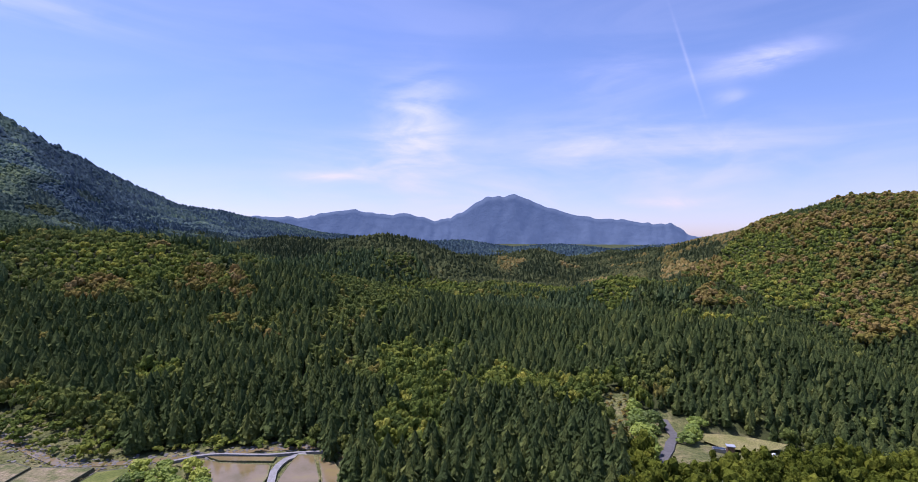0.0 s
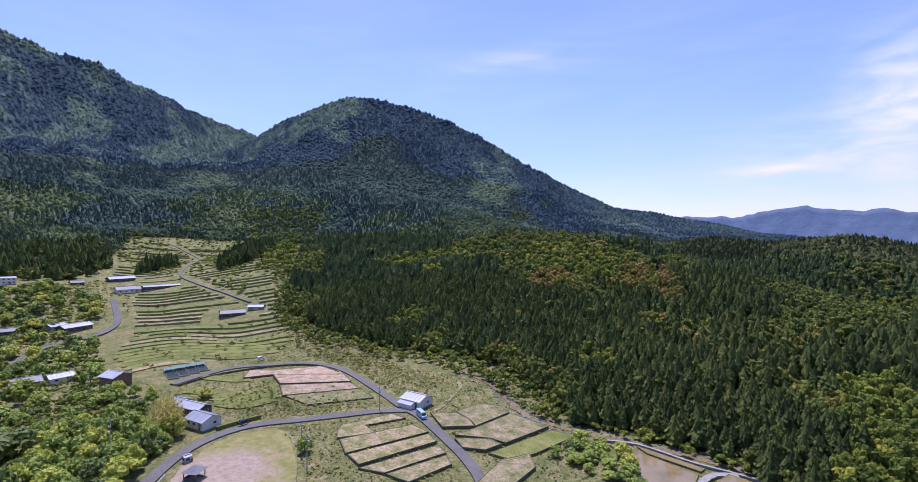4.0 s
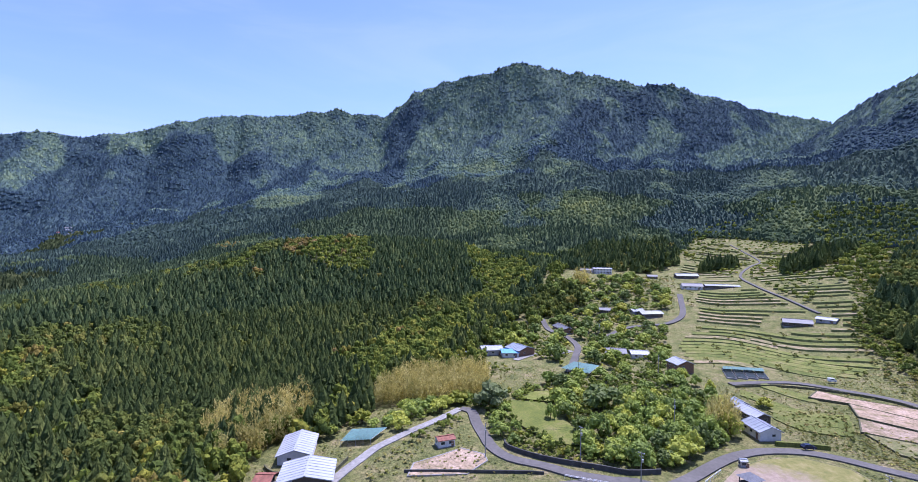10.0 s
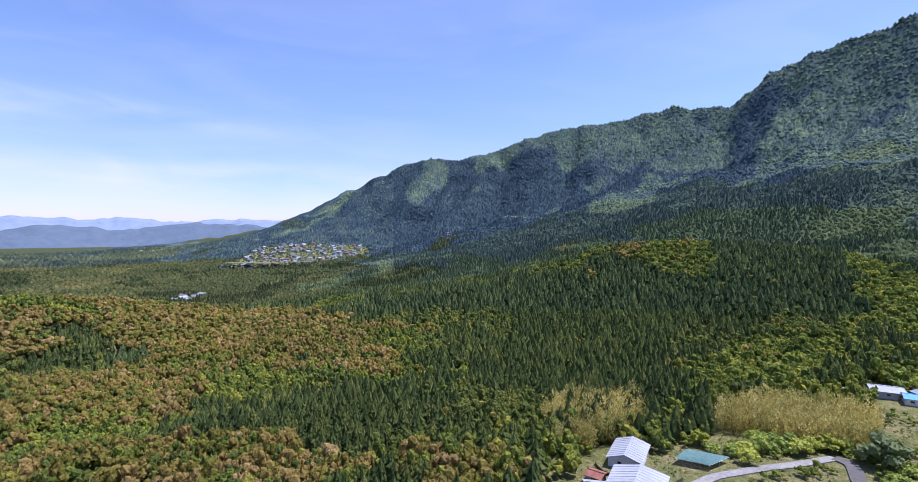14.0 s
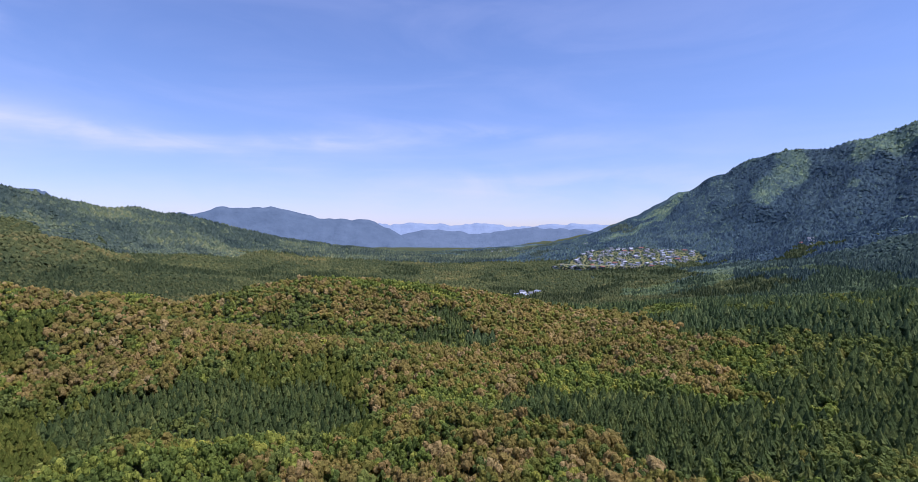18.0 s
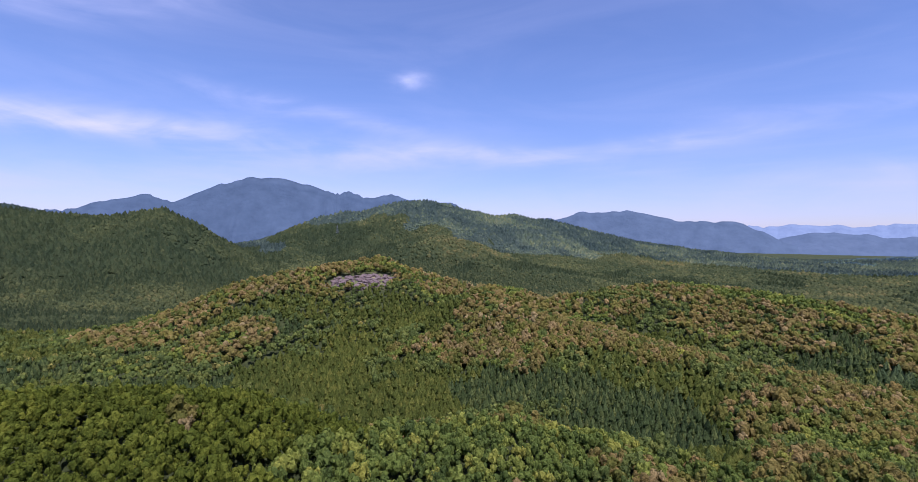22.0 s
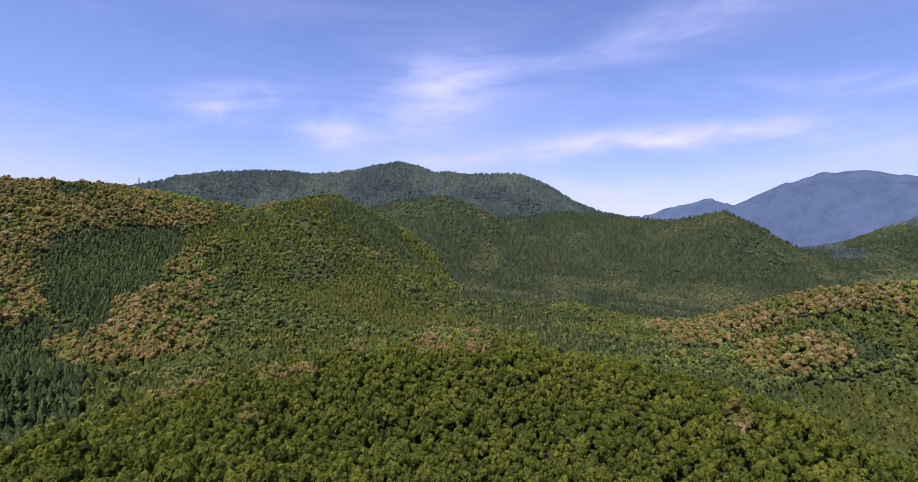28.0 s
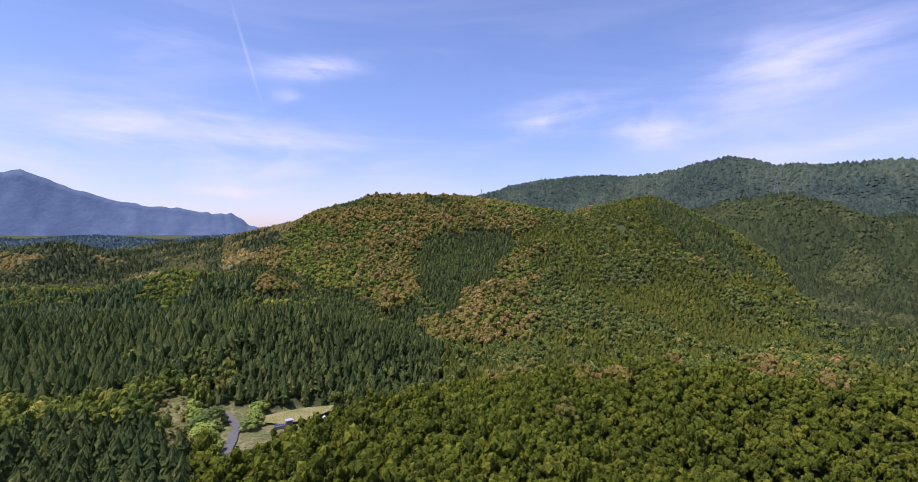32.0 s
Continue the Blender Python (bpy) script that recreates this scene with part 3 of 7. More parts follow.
def far_range(name, crest):
    """A ridged mountain wall: crest with spurs falling to both sides."""
    pts = []
    for (x0, y0, z0), (x1, y1, z1) in zip(crest[:-1], crest[1:]):
        for s in np.linspace(0, 1, 12, endpoint=False):
            pts.append((x0 + (x1 - x0) * s, y0 + (y1 - y0) * s, z0 + (z1 - z0) * s))
    pts = np.array(pts)
    along = np.arange(len(pts))
    pts[:, 2] += (value_noise(along, along * 0, 2.2, 7) - 0.5) * 20 + (value_noise(along, along * 0, 8.0, 8) - 0.5) * 20
    base = -120.0
    out = pts[:, :2] / np.linalg.norm(pts[:, :2], axis=1)[:, None]
    rows, steps = [], np.linspace(-1, 1, 37)
    for s in steps:
        fall = 1 - abs(s) ** 0.8
        ridged = sum(w * (np.abs(value_noise(along + lean * s, along * 0 + s * 3, size, 9) - 0.5) * 2 - 0.35) for w, lean, size in ((0.6, 14, 14.0), (0.3, -9, 6.0), (0.18, 5, 3.0)))
        spur = ridged * 0.55 * (1 - fall) * np.clip(abs(s) * 5, 0, 1)
        z = base + (pts[:, 2] - base) * np.clip(fall + spur * (abs(s) > 0.01), 0, 1)
        span = (420 if s < 0 else 250) * s
        rows.append(np.stack([pts[:, 0] + out[:, 0] * span, pts[:, 1] + out[:, 1] * span, z], -1))
    verts = np.array(rows)
    n, m = verts.shape[:2]
    i, j = np.meshgrid(np.arange(n - 1), np.arange(m - 1), indexing="ij")
    faces = np.stack([i * m + j, i * m + j + 1, (i + 1) * m + j + 1, (i + 1) * m + j], -1).reshape(-1, 4)
    colour, glow = FAR_LOOK[name]
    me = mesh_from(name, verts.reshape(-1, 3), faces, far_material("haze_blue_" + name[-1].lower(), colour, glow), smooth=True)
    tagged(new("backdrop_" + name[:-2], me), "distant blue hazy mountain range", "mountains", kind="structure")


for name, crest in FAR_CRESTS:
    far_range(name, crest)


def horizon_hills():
    """An added low ring of hills, haze glowing in its colour, that closes the plain all round."""
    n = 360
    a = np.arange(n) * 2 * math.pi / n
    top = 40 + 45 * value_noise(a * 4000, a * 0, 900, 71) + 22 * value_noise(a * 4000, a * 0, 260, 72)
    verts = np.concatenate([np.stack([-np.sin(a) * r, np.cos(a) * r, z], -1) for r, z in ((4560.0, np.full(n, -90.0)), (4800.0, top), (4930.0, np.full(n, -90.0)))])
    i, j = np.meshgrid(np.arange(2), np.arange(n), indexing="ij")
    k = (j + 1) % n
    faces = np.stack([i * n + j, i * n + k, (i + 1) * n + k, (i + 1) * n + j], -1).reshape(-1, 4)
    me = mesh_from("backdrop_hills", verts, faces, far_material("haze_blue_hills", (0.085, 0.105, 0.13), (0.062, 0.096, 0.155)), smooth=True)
    tagged(new("backdrop_hills", me), "low haze-blue backdrop hills along the horizon", "hills", kind="structure")


horizon_hills()

# ---- forests ----
rng = np.random.default_rng(7)


def ico_points():
    g = (1 + 5 ** 0.5) / 2
    p = np.array([(-1, g, 0), (1, g, 0), (-1, -g, 0), (1, -g, 0), (0, -1, g), (0, 1, g), (0, -1, -g), (0, 1, -g), (g, 0, -1), (g, 0, 1), (-g, 0, -1), (-g, 0, 1)], float)
    p /= np.linalg.norm(p[0])
    f = [(0, 11, 5), (0, 5, 1), (0, 1, 7), (0, 7, 10), (0, 10, 11), (1, 5, 9), (5, 11, 4), (11, 10, 2), (10, 7, 6), (7, 1, 8),
         (3, 9, 4), (3, 4, 2), (3, 2, 6), (3, 6, 8), (3, 8, 9), (4, 9, 5), (2, 4, 11), (6, 2, 10), (8, 6, 7), (9, 8, 1)]
    return p, np.array(f)


def spire_shape(seed, sides, rings, fronds, width=0.21):
    """A full conifer crown, unit height: closed rounded spire with ragged rings and loose branch tips."""
    r = np.random.default_rng(seed)
    ring = []
    for k in range(rings):
        f = k / rings
        rad = width * (1 - f ** 1.9) ** 0.75
        z = 0.10 + 0.86 * f
        ring.append([(rad * w * math.cos(2 * math.pi * (i + 0.5 * (k % 2)) / sides), rad * w * math.sin(2 * math.pi * (i + 0.5 * (k % 2)) / sides), z + r.uniform(-0.05, 0.05))
                     for i, w in enumerate(r.uniform(0.72, 1.25, sides))])
    tri = []
    for k in range(rings - 1):
        for i in range(sides):
            j = (i + 1) % sides
            a, b_, c, d = ring[k][i], ring[k][j], ring[k + 1][i], ring[k + 1][j]
            tri += [[a, b_, d], [a, d, c]]
    tip = (r.uniform(-0.01, 0.01), r.uniform(-0.01, 0.01), 1.0)
    tri += [[ring[-1][i], ring[-1][(i + 1) % sides], tip] for i in range(sides)]
    for i in range(fronds):
        f = r.uniform(0.05, 0.9)
        a = r.uniform(0, 2 * math.pi)
        rad = width * (1 - f ** 1.9) ** 0.75
        half = r.uniform(0.15, 0.4)
        ln = rad * r.uniform(1.1, 1.75)
        z = 0.10 + 0.86 * f
        tri.append([(rad * 0.35 * math.cos(a), rad * 0.35 * math.sin(a), z + 0.10), (ln * math.cos(a - half), ln * math.sin(a - half), z - 0.02), (ln * math.cos(a + half), ln * math.sin(a + half), z - 0.05)])
    return np.array(tri)


def crown_shape(seed, leaves, lumps=5, flat=0.8, leaf=0.26, lump=0.40):
    """Broad crown, unit radius, foot at z 0: many rounded lumps with loose leaf clumps over them."""
    r = np.random.default_rng(seed)
    p, f = ico_points()
    centres = [(0, 0, 0.95, 0.5)]
    for k in range(lumps):
        a = 2.4 * k + r.uniform(-0.4, 0.4)
        up = 1 - (k + 0.5) / lumps
        q = 0.74 * (1 - up ** 1.7) ** 0.5
        centres.append((q * math.cos(a), q * math.sin(a), 0.58 + 0.72 * up + r.uniform(-0.1, 0.1), lump * r.uniform(0.75, 1.2)))
    tri = []
    for cx, cy, cz, cr in centres:
        turn = np.array(Euler(r.uniform(0, 6, 3)).to_matrix())
        v = (p * r.uniform(0.75, 1.22, (12, 1))) @ turn.T * cr * np.array([1, 1, flat]) + np.array([cx, cy, cz])
        body = v[f]
        out = body.mean(1) - np.array([cx, cy, cz])
        tri += list(body[(out[:, 2] > -0.35 * cr) & (out[:, 0] * cx + out[:, 1] * cy > -0.25 * cr)])
    for i in range(leaves):
        cx, cy, cz, cr = centres[i % len(centres)]
        v = r.normal(size=3)
        v[2] = abs(v[2]) - 0.2
        v /= np.linalg.norm(v)
        c = np.array([cx, cy, cz]) + v * cr * r.uniform(0.92, 1.15) * np.array([1, 1, flat])
        n = v * 0.7 + r.normal(size=3) * 0.5 + np.array([0, 0, 0.4])
        n /= np.linalg.norm(n)
        t = np.cross(n, r.normal(size=3))
        t /= np.linalg.norm(t)
        b = np.cross(n, t)
        s = leaf * r.uniform(0.6, 1.3)
        tri.append([c + t * s, c - t * s * 0.6 + b * s * 0.9, c - t * s * 0.6 - b * s * 0.9])
    return np.array(tri)


def plume_shape(seed, leaves=80):
    """A feathery upright plume, unit radius and unit height; leaf clumps keep their shape when it is drawn out."""
    r = np.random.default_rng(seed)
    tri = []
    for i in range(leaves):
        f = r.uniform(0.12, 1.0)
        rad = (1 - abs(f - 0.55) ** 1.6 * 1.9) * r.uniform(0.35, 1.0)
        a = r.uniform(0, 2 * math.pi)
        c = np.array([rad * math.cos(a), rad * math.sin(a), f])
        out = np.array([math.cos(a), math.sin(a), 0])
        side = np.array([-math.sin(a), math.cos(a), 0])
        s = r.uniform(0.16, 0.30)
        tri.append([c + side * s * 0.5, c - side * s * 0.5, c + out * s * 0.9 + side * r.uniform(-0.3, 0.3) * s + np.array([0, 0, r.uniform(-0.05, 0.13)])])
    return np.array(tri)


def stamp(shapes, x, y, z, high, wide, tone, lean=0.0):
    """Sets copies of the triangle sets at many places; returns vertices, faces, tones."""
    kinds = rng.integers(0, len(shapes), len(x))
    vs, ts = [], []
    for k, shape in enumerate(shapes):
        sel = np.nonzero(kinds == k)[0]
        if not len(sel):
            continue
        a = rng.uniform(0, 2 * math.pi, len(sel))
        c, s = np.cos(a)[:, None, None], np.sin(a)[:, None, None]
        px, py, pz = shape[None, :, :, 0], shape[None, :, :, 1], shape[None, :, :, 2]
        w, h = wide[sel][:, None, None], high[sel][:, None, None]
        v = np.stack([(px * c - py * s) * w + x[sel][:, None, None], (px * s + py * c) * w + y[sel][:, None, None], pz * h + z[sel][:, None, None]], -1)
        vs.append(v.reshape(-1, 3))
        ts.append(np.repeat(tone[sel], shape.shape[0] * 3))
    v = np.concatenate(vs)
    return v, np.arange(len(v)).reshape(-1, 3), np.concatenate(ts)


def seen_mask(x, y, lift=10.0):
    """Leaves out ground that lies deep behind hills, as looked at from over the village."""
    tops = np.where(open_land(grid_x, grid_y), grid_z, grid_z + 7)
    slope = (tops - 70.0) / RADII[:, None]
    horizon = np.maximum.accumulate(slope, 0)
    r = np.hypot(x, y)
    i = np.clip(np.searchsorted(RADII, r - 30) - 1, 0, ROWS - 1)
    j = (np.arctan2(-x, y) % (2 * math.pi) / (2 * math.pi) * ROUND).astype(int) % ROUND
    return (height_at(x, y) + lift + 0.007 * r - 70.0) / r > horizon[i, j]


def scatter(r0, r1, gap, jitter=0.8):
    n = int(r1 / gap) + 1
    gx, gy = np.meshgrid(np.arange(-n, n + 1) * gap, np.arange(-n, n + 1) * gap)
    x = (gx + rng.uniform(-0.5, 0.5, gx.shape) * gap * jitter).ravel()
    y = (gy + rng.uniform(-0.5, 0.5, gy.shape) * gap * jitter).ravel()
    r = np.hypot(x, y)
    keep = (r >= r0) & (r < r1)
    return x[keep], y[keep]


BROWN_CRESTS = {"rock_knob": 60, "brown_ridge_b": 90, "left_hill": 400}
CEDAR_PATCH = [(519, 555), (650, 467), (516, 412), (410, 381), (381, 411)]
CEDAR_SLOPE = [(-318, 166), (-262, 166), (-215, 168), (-190, 200), (-300, 330), (-470, 360), (-500, 320), (-500, 275), (-435, 230)]
CEDAR_BANK = [(-66, 174), (-90, 178), (-160, 198), (-235, 184), (-282, 173), (-262, 205), (-200, 262), (-110, 270), (-70, 240)]
CEDAR_NOSE = [(-10, 125), (45, 125), (60, 200), (82, 200), (120, 178), (230, 215), (200, 330), (60, 390), (-40, 330), (-30, 180)]
LIGHT_WOOD = [[(-108, -307), (-157, -279), (-162, -227), (-163, -181), (-136, -166), (-125, -238)], [(0, 190), (-14, 250), (-40, 330), (-55, 330), (-40, 240), (-22, 190)], [(-400, -60), (-520, -60), (-640, -30), (-760, -90), (-640, -170), (-480, -120), (-360, -100)],
              [(-250, -190), (-330, -190), (-360, -240), (-270, -260)], [(-199, -240), (-207, -215), (-204, -177), (-154, -129), (-125, -120), (-110, -150), (-150, -220)],
              [(-255, -140), (-307, -146), (-348, -130), (-376, -107), (-356, -70), (-296, -85), (-250, -100), (-200, -104)], [(120, 290), (160, 330), (190, 300), (150, 250)]]
# stands of one kind: kind, outline
WEST_PATCHES = [(3, [(36, -386), (21, -385), (-35, -384), (-87, -374), (-104, -326), (-105, -275), (-73, -275), (-44, -268), (-24, -259), (3, -272), (26, -273)]),
    (3, [(-106, -308), (-130, -331), (-161, -342), (-206, -340), (-197, -301), (-165, -265), (-146, -222), (-125, -250), (-109, -277)]),
    (0, [(-44, -218), (-59, -255), (-79, -275), (-102, -243), (-121, -228), (-137, -199), (-134, -152), (-117, -126), (-92, -148), (-75, -159), (-62, -194)]),
    (3, [(25, -267), (-3, -248), (-31, -226), (-62, -194), (-74, -157), (-89, -143), (-93, -115), (-96, -94), (21, -223)])]
WEST_PATCHES_B = [(0, [(-184, -439), (-292, -413), (-385, -340), (-420, -263), (-385, -169), (-327, -136), (-256, -127), (-179, -117), (-176, -154), (-175, -203), (-177, -257), (-217, -324), (-176, -373)]),
    (2, [(-600, -376), (-667, -316), (-443, -215), (-431, -241), (-471, -303)]),
    (2, [(-269, -150), (-311, -123), (-313, -92), (-285, -79), (-251, -89), (-217, -107)]),
    (4, [(-161, -212), (-156, -140), (-137, -117), (-115, -125), (-124, -162)])]
OAK_PATCHES = [(1, [(391, -309), (355, -374), (287, -372), (277, -367), (311, -294), (227, -284), (181, -239), (210, -214), (219, -187), (162, -128)]),
    (3, [(320, -278), (318, -310), (292, -335), (283, -375), (259, -395), (235, -506), (147, -438), (82, -441), (55, -340), (113, -338), (163, -332), (169, -302), (218, -299), (246, -282), (277, -263)]),
    (3, [(59, -341), (7, -392), (-54, -388), (-105, -336), (-106, -283), (-80, -275), (-47, -288), (-14, -276), (18, -275), (39, -267)]),
    (3, [(276, -628), (138, -586), (36, -551), (10, -500), (76, -470), (157, -487), (230, -524)])]
OAK_PATCHES_B = [(3, [(148, -134), (200, -204), (172, -228), (144, -245), (74, -192), (48, -205), (29, -216), (-10, -236), (-33, -215), (-60, -205), (-74, -158)]),
    (0, [(212, -266), (218, -299), (165, -302), (102, -305), (62, -298), (37, -231), (73, -218), (141, -253), (181, -239)]),
    (0, [(-47, -288), (-80, -275), (-97, -239), (-105, -196), (-119, -176), (-110, -162), (-78, -158), (-63, -202), (-43, -230)])]
KNOB_PATCHES = [(1, [(368, -223), (373, -276), (356, -351), (275, -376), (269, -320), (282, -278), (282, -236), (312, -180), (377, -175)]),
    (3, [(455, -182), (450, -208), (401, -230), (372, -220), (386, -189), (420, -173)]),
    (3, [(522, -173), (518, -253), (495, -314), (449, -383), (391, -463), (383, -433), (414, -321), (483, -249), (489, -178)]),
    (0, [(199, -273), (123, -293), (87, -295), (51, -290), (47, -258), (101, -255), (161, -244)])]
KNOB_PATCHES_B = [(2, [(123, -79), (132, -98), (153, -141), (132, -158), (102, -174), (96, -244), (59, -197)])]
HILL_PATCHES = [(1, [(630, 443), (747, 358), (680, 260), (683, 122), (520, 44), (449, 124), (377, 207), (376, 247), (532, 349)]),
    (3, [(475, 669), (565, 560), (661, 465), (660, 423), (539, 405), (459, 414), (470, 492), (389, 422), (307, 363), (299, 403), (324, 471), (401, 566)]),
    (2, [(402, 678), (423, 615), (370, 498), (311, 446), (295, 499)]),
    (0, [(378, 410), (470, 492), (548, 476), (599, 431), (530, 390), (406, 353), (321, 318), (326, 347)])]
HILL_PATCHES_B = [(3, [(297, 306), (406, 353), (530, 390), (591, 379), (525, 352), (449, 338), (448, 298), (384, 257), (315, 252), (284, 267)]),
    (0, [(149, 251), (168, 244), (189, 223), (202, 200), (185, 180), (138, 177), (102, 172)]),
    (0, [(777, 319), (795, 284), (792, 221), (729, 113), (688, 140), (716, 236)])]
NORTH_PATCHES = [(2, [(360, 685), (418, 651), (401, 571), (328, 451), (282, 437), (286, 509)]),
    (0, [(83, 326), (115, 309), (155, 254), (192, 207), (166, 179), (106, 174), (87, 185), (75, 207), (65, 254)]),
    (2, [(193, 725), (254, 782), (295, 769), (171, 489), (131, 433), (131, 470)]),
    (3, [(-184, 330), (-171, 351), (-140, 345), (-138, 330), (-165, 322)])]
NORTH_PATCHES_B = [(2, [(-25, 227), (-23, 273), (-4, 280), (2, 258), (-5, 198), (-12, 164), (-19, 155), (-27, 184)])]
STANDS = WEST_PATCHES + WEST_PATCHES_B + OAK_PATCHES + OAK_PATCHES_B + KNOB_PATCHES + KNOB_PATCHES_B + HILL_PATCHES + HILL_PATCHES_B + NORTH_PATCHES + NORTH_PATCHES_B
# groves of flowering oaks: x, y, radius
OAK_GROVES = [(235, 152, 17), (206, 100, 10), (191, 148, 7), (173, -71, 5), (445, 245, 17), (444, -197, 17), (414, -220, 30), (457, 90, 13), (490, 39, 14), (344, 292, 48), (429, 301, 36),
              (452, 356, 32), (499, -300, 46), (-169, 355, 20), (-190, 362, 9), (-231, 319, 15), (-135, 287, 8), (-244, 399, 8), (43, 432, 9), (59, 287, 6), (-178, 196, 6), (223, 426, 25),
              (-100, 267, 5), (-154, -354, 34), (-203, -365, 32), (-488, -298, 34), (-671, -577, 20), (-410, -312, 8), (-278, -341, 8), (-193, -265, 6), (-170, -356, 27), (291, -538, 40),
              (222, 118, 8), (246, 78, 9), (258, 45, 7), (252, 20, 6)]


def wood_kind(x, y):
    """0 cedar, 1 young cypress, 2 green broadleaf, 3 flowering oak, 4 evergreen oak, 5 fresh-leaved oak of the near hill."""
    patch = value_noise(x, y, 70, 21) * 0.6 + value_noise(x, y, 22, 22) * 0.4
    broad = value_noise(x, y, 210, 25) * 0.7 + value_noise(x, y, 60, 26) * 0.3
    mixed = lattice(np.floor(x).astype(np.int64), np.floor(y).astype(np.int64), 77)
    bearing, far = np.degrees(np.arctan2(-x, y)) % 360, np.hypot(x, y)
    kind = np.where(patch > 0.78, 2, np.where((patch > 0.64) | ((broad > 0.64) & (patch > 0.46)) | (mixed > 0.93), 4, 0))
    east = (bearing > 183) & (bearing < 314)
    kind = np.where(east, np.where(patch > 0.70, 2, np.where((patch > 0.54) | (mixed > 0.86), 4, np.where(broad < 0.30, 0, 1))), kind)
    for name, width, power, crest in CRESTS:
        if name in BROWN_CRESTS:
            z, d = crest_reach(x, y, crest)
            pull = 1 - d / BROWN_CRESTS[name]
            if name == "left_hill":  # green conifers on its southern side
                pull = np.where(d < 300, np.where((y < 0.42 * x + 165) | (x < 0.41 * y), -0.1, 0.38), -1.0)
            kind = np.where(pull + (patch - 0.5) * 1.3 > 0.25, np.where((broad > 0.58) & (patch < 0.52), 2, 3), kind)
        if name == "cedar_hill":
            z, d = crest_reach(x, y, crest)
            kind = np.where((d < 110) & (y > 215), np.where(patch > 0.76, 4, 0), kind)
        if name in ("near_hill", "near_hill_b"):
            z, d = crest_reach(x, y, crest)
            kind = np.where(((d < 46) | ((d < 125) & (far < 240) & (y < 105))) & (x > 40), np.where((patch > 0.76) & (d < 22) & (x > 150), 3, 5), kind)
        if name in ("mid_hill", "mid_spur", "knob_hill"):
            z, d = crest_reach(x, y, crest)
            kind = np.where((d < 120) & (patch + 0.12 * (mixed - 0.5) > 0.50), np.where(patch > 0.74, 2, 4), kind)
        if name in ("mount_H", "bump_hill", "knoll_H", "dark_hill"):
            z, d = crest_reach(x, y, crest)
            kind = np.where((d < 320) & (far > 950), np.where((patch > 0.72) & (name != "mount_H"), 4, 0), kind)
        if name in ("main_massif", "rocky_ridge", "cone_mountain"):
            z, d = crest_reach(x, y, crest)
            kind = np.where((d < (260 if name == "cone_mountain" else 620)) & (value_noise(x, y, 190, 31) * 0.7 + patch * 0.3 > (0.60 if name == "cone_mountain" else 0.50)), 2, kind)
    for gx, gy, gr in OAK_GROVES:
        kind = np.where(np.hypot(x - gx, y - gy) < gr * (0.6 + 0.8 * patch), 3, kind)
    for poly in (CEDAR_PATCH, CEDAR_SLOPE, CEDAR_BANK, CEDAR_NOSE):
        kind = np.where(inside(x, y, poly) & (patch < 0.74), 0, kind)
    for poly in LIGHT_WOOD:
        kind = np.where(inside(x, y, poly) & (patch > 0.36), 2, kind)
    wx, wy = x + 26 * (value_noise(x, y, 26, 91) - 0.5), y + 26 * (value_noise(x, y, 26, 92) - 0.5)
    for stand, poly in STANDS:
        stray = patch + 0.25 * (mixed - 0.5)
        fill = np.where(stray > 0.66, 2, np.where(stray < 0.30, 4, 3)) if stand == 3 else np.where(stray > (0.60 if stand == 1 else 0.78), 4 if stand < 2 else 3, stand)
        kind = np.where(inside(wx, wy, poly), fill, kind)
    return np.where((kind == 3) & (mixed < 0.13), 4, np.where((kind == 3) & (mixed < 0.30), 2, kind))


CEDARS_CLOSE = [spire_shape(s, 7, 4, 50, 0.185) for s in range(70, 75)]
CEDARS_FINE = [spire_shape(s, 6, 3, 14, 0.215) for s in range(5)]
CEDARS_MID = [spire_shape(s, 5, 2, 3, 0.25) for s in range(10, 14)]
CYPRESS_MID = [spire_shape(s, 5, 2, 2, 0.32) for s in range(14, 18)]
CYPRESS_FINE = [spire_shape(s, 6, 3, 26, 0.28) for s in range(30, 34)]
CROWNS_CLOSE = [crown_shape(s, 64, 5, 0.8, 0.125, 0.42) for s in range(60, 65)]
CROWNS_FINE = [crown_shape(s, 18, 5, 0.85, 0.18, 0.42) for s in range(40, 45)]
CROWNS_OAK = [crown_shape(s, 14, 6, 0.85, 0.13, 0.40) for s in range(45, 50)]
CROWNS_OAK_MID = [crown_shape(s, 5, 3, 0.8, 0.2, 0.46) for s in range(54, 58)]
CROWNS_MID = [crown_shape(s, 4, 1, 0.8, 0.28, 0.6) for s in range(50, 54)]


def plant(name, label, shapes, material, x, y, high, wide, sink=0.0):
    if not len(x):
        return
    tone = np.clip(rng.normal(0.5, 0.26, len(x)), 0, 1)
    v, f, t = stamp(shapes, x, y, height_at(x, y) - sink, high, wide, tone)
    tagged(new(name, mesh_from(name, v, f, material, t)), label, "forest", kind="stuff")


KINDS = ((0, "cedar", M_CEDAR), (1, "cypress", M_CYPRESS), (2, "broadleaf", M_BROAD), (3, "flowering_oak", M_BROWN), (4, "evergreen_oak", M_EVERGREEN), (5, "fresh_oak", M_FRESH))


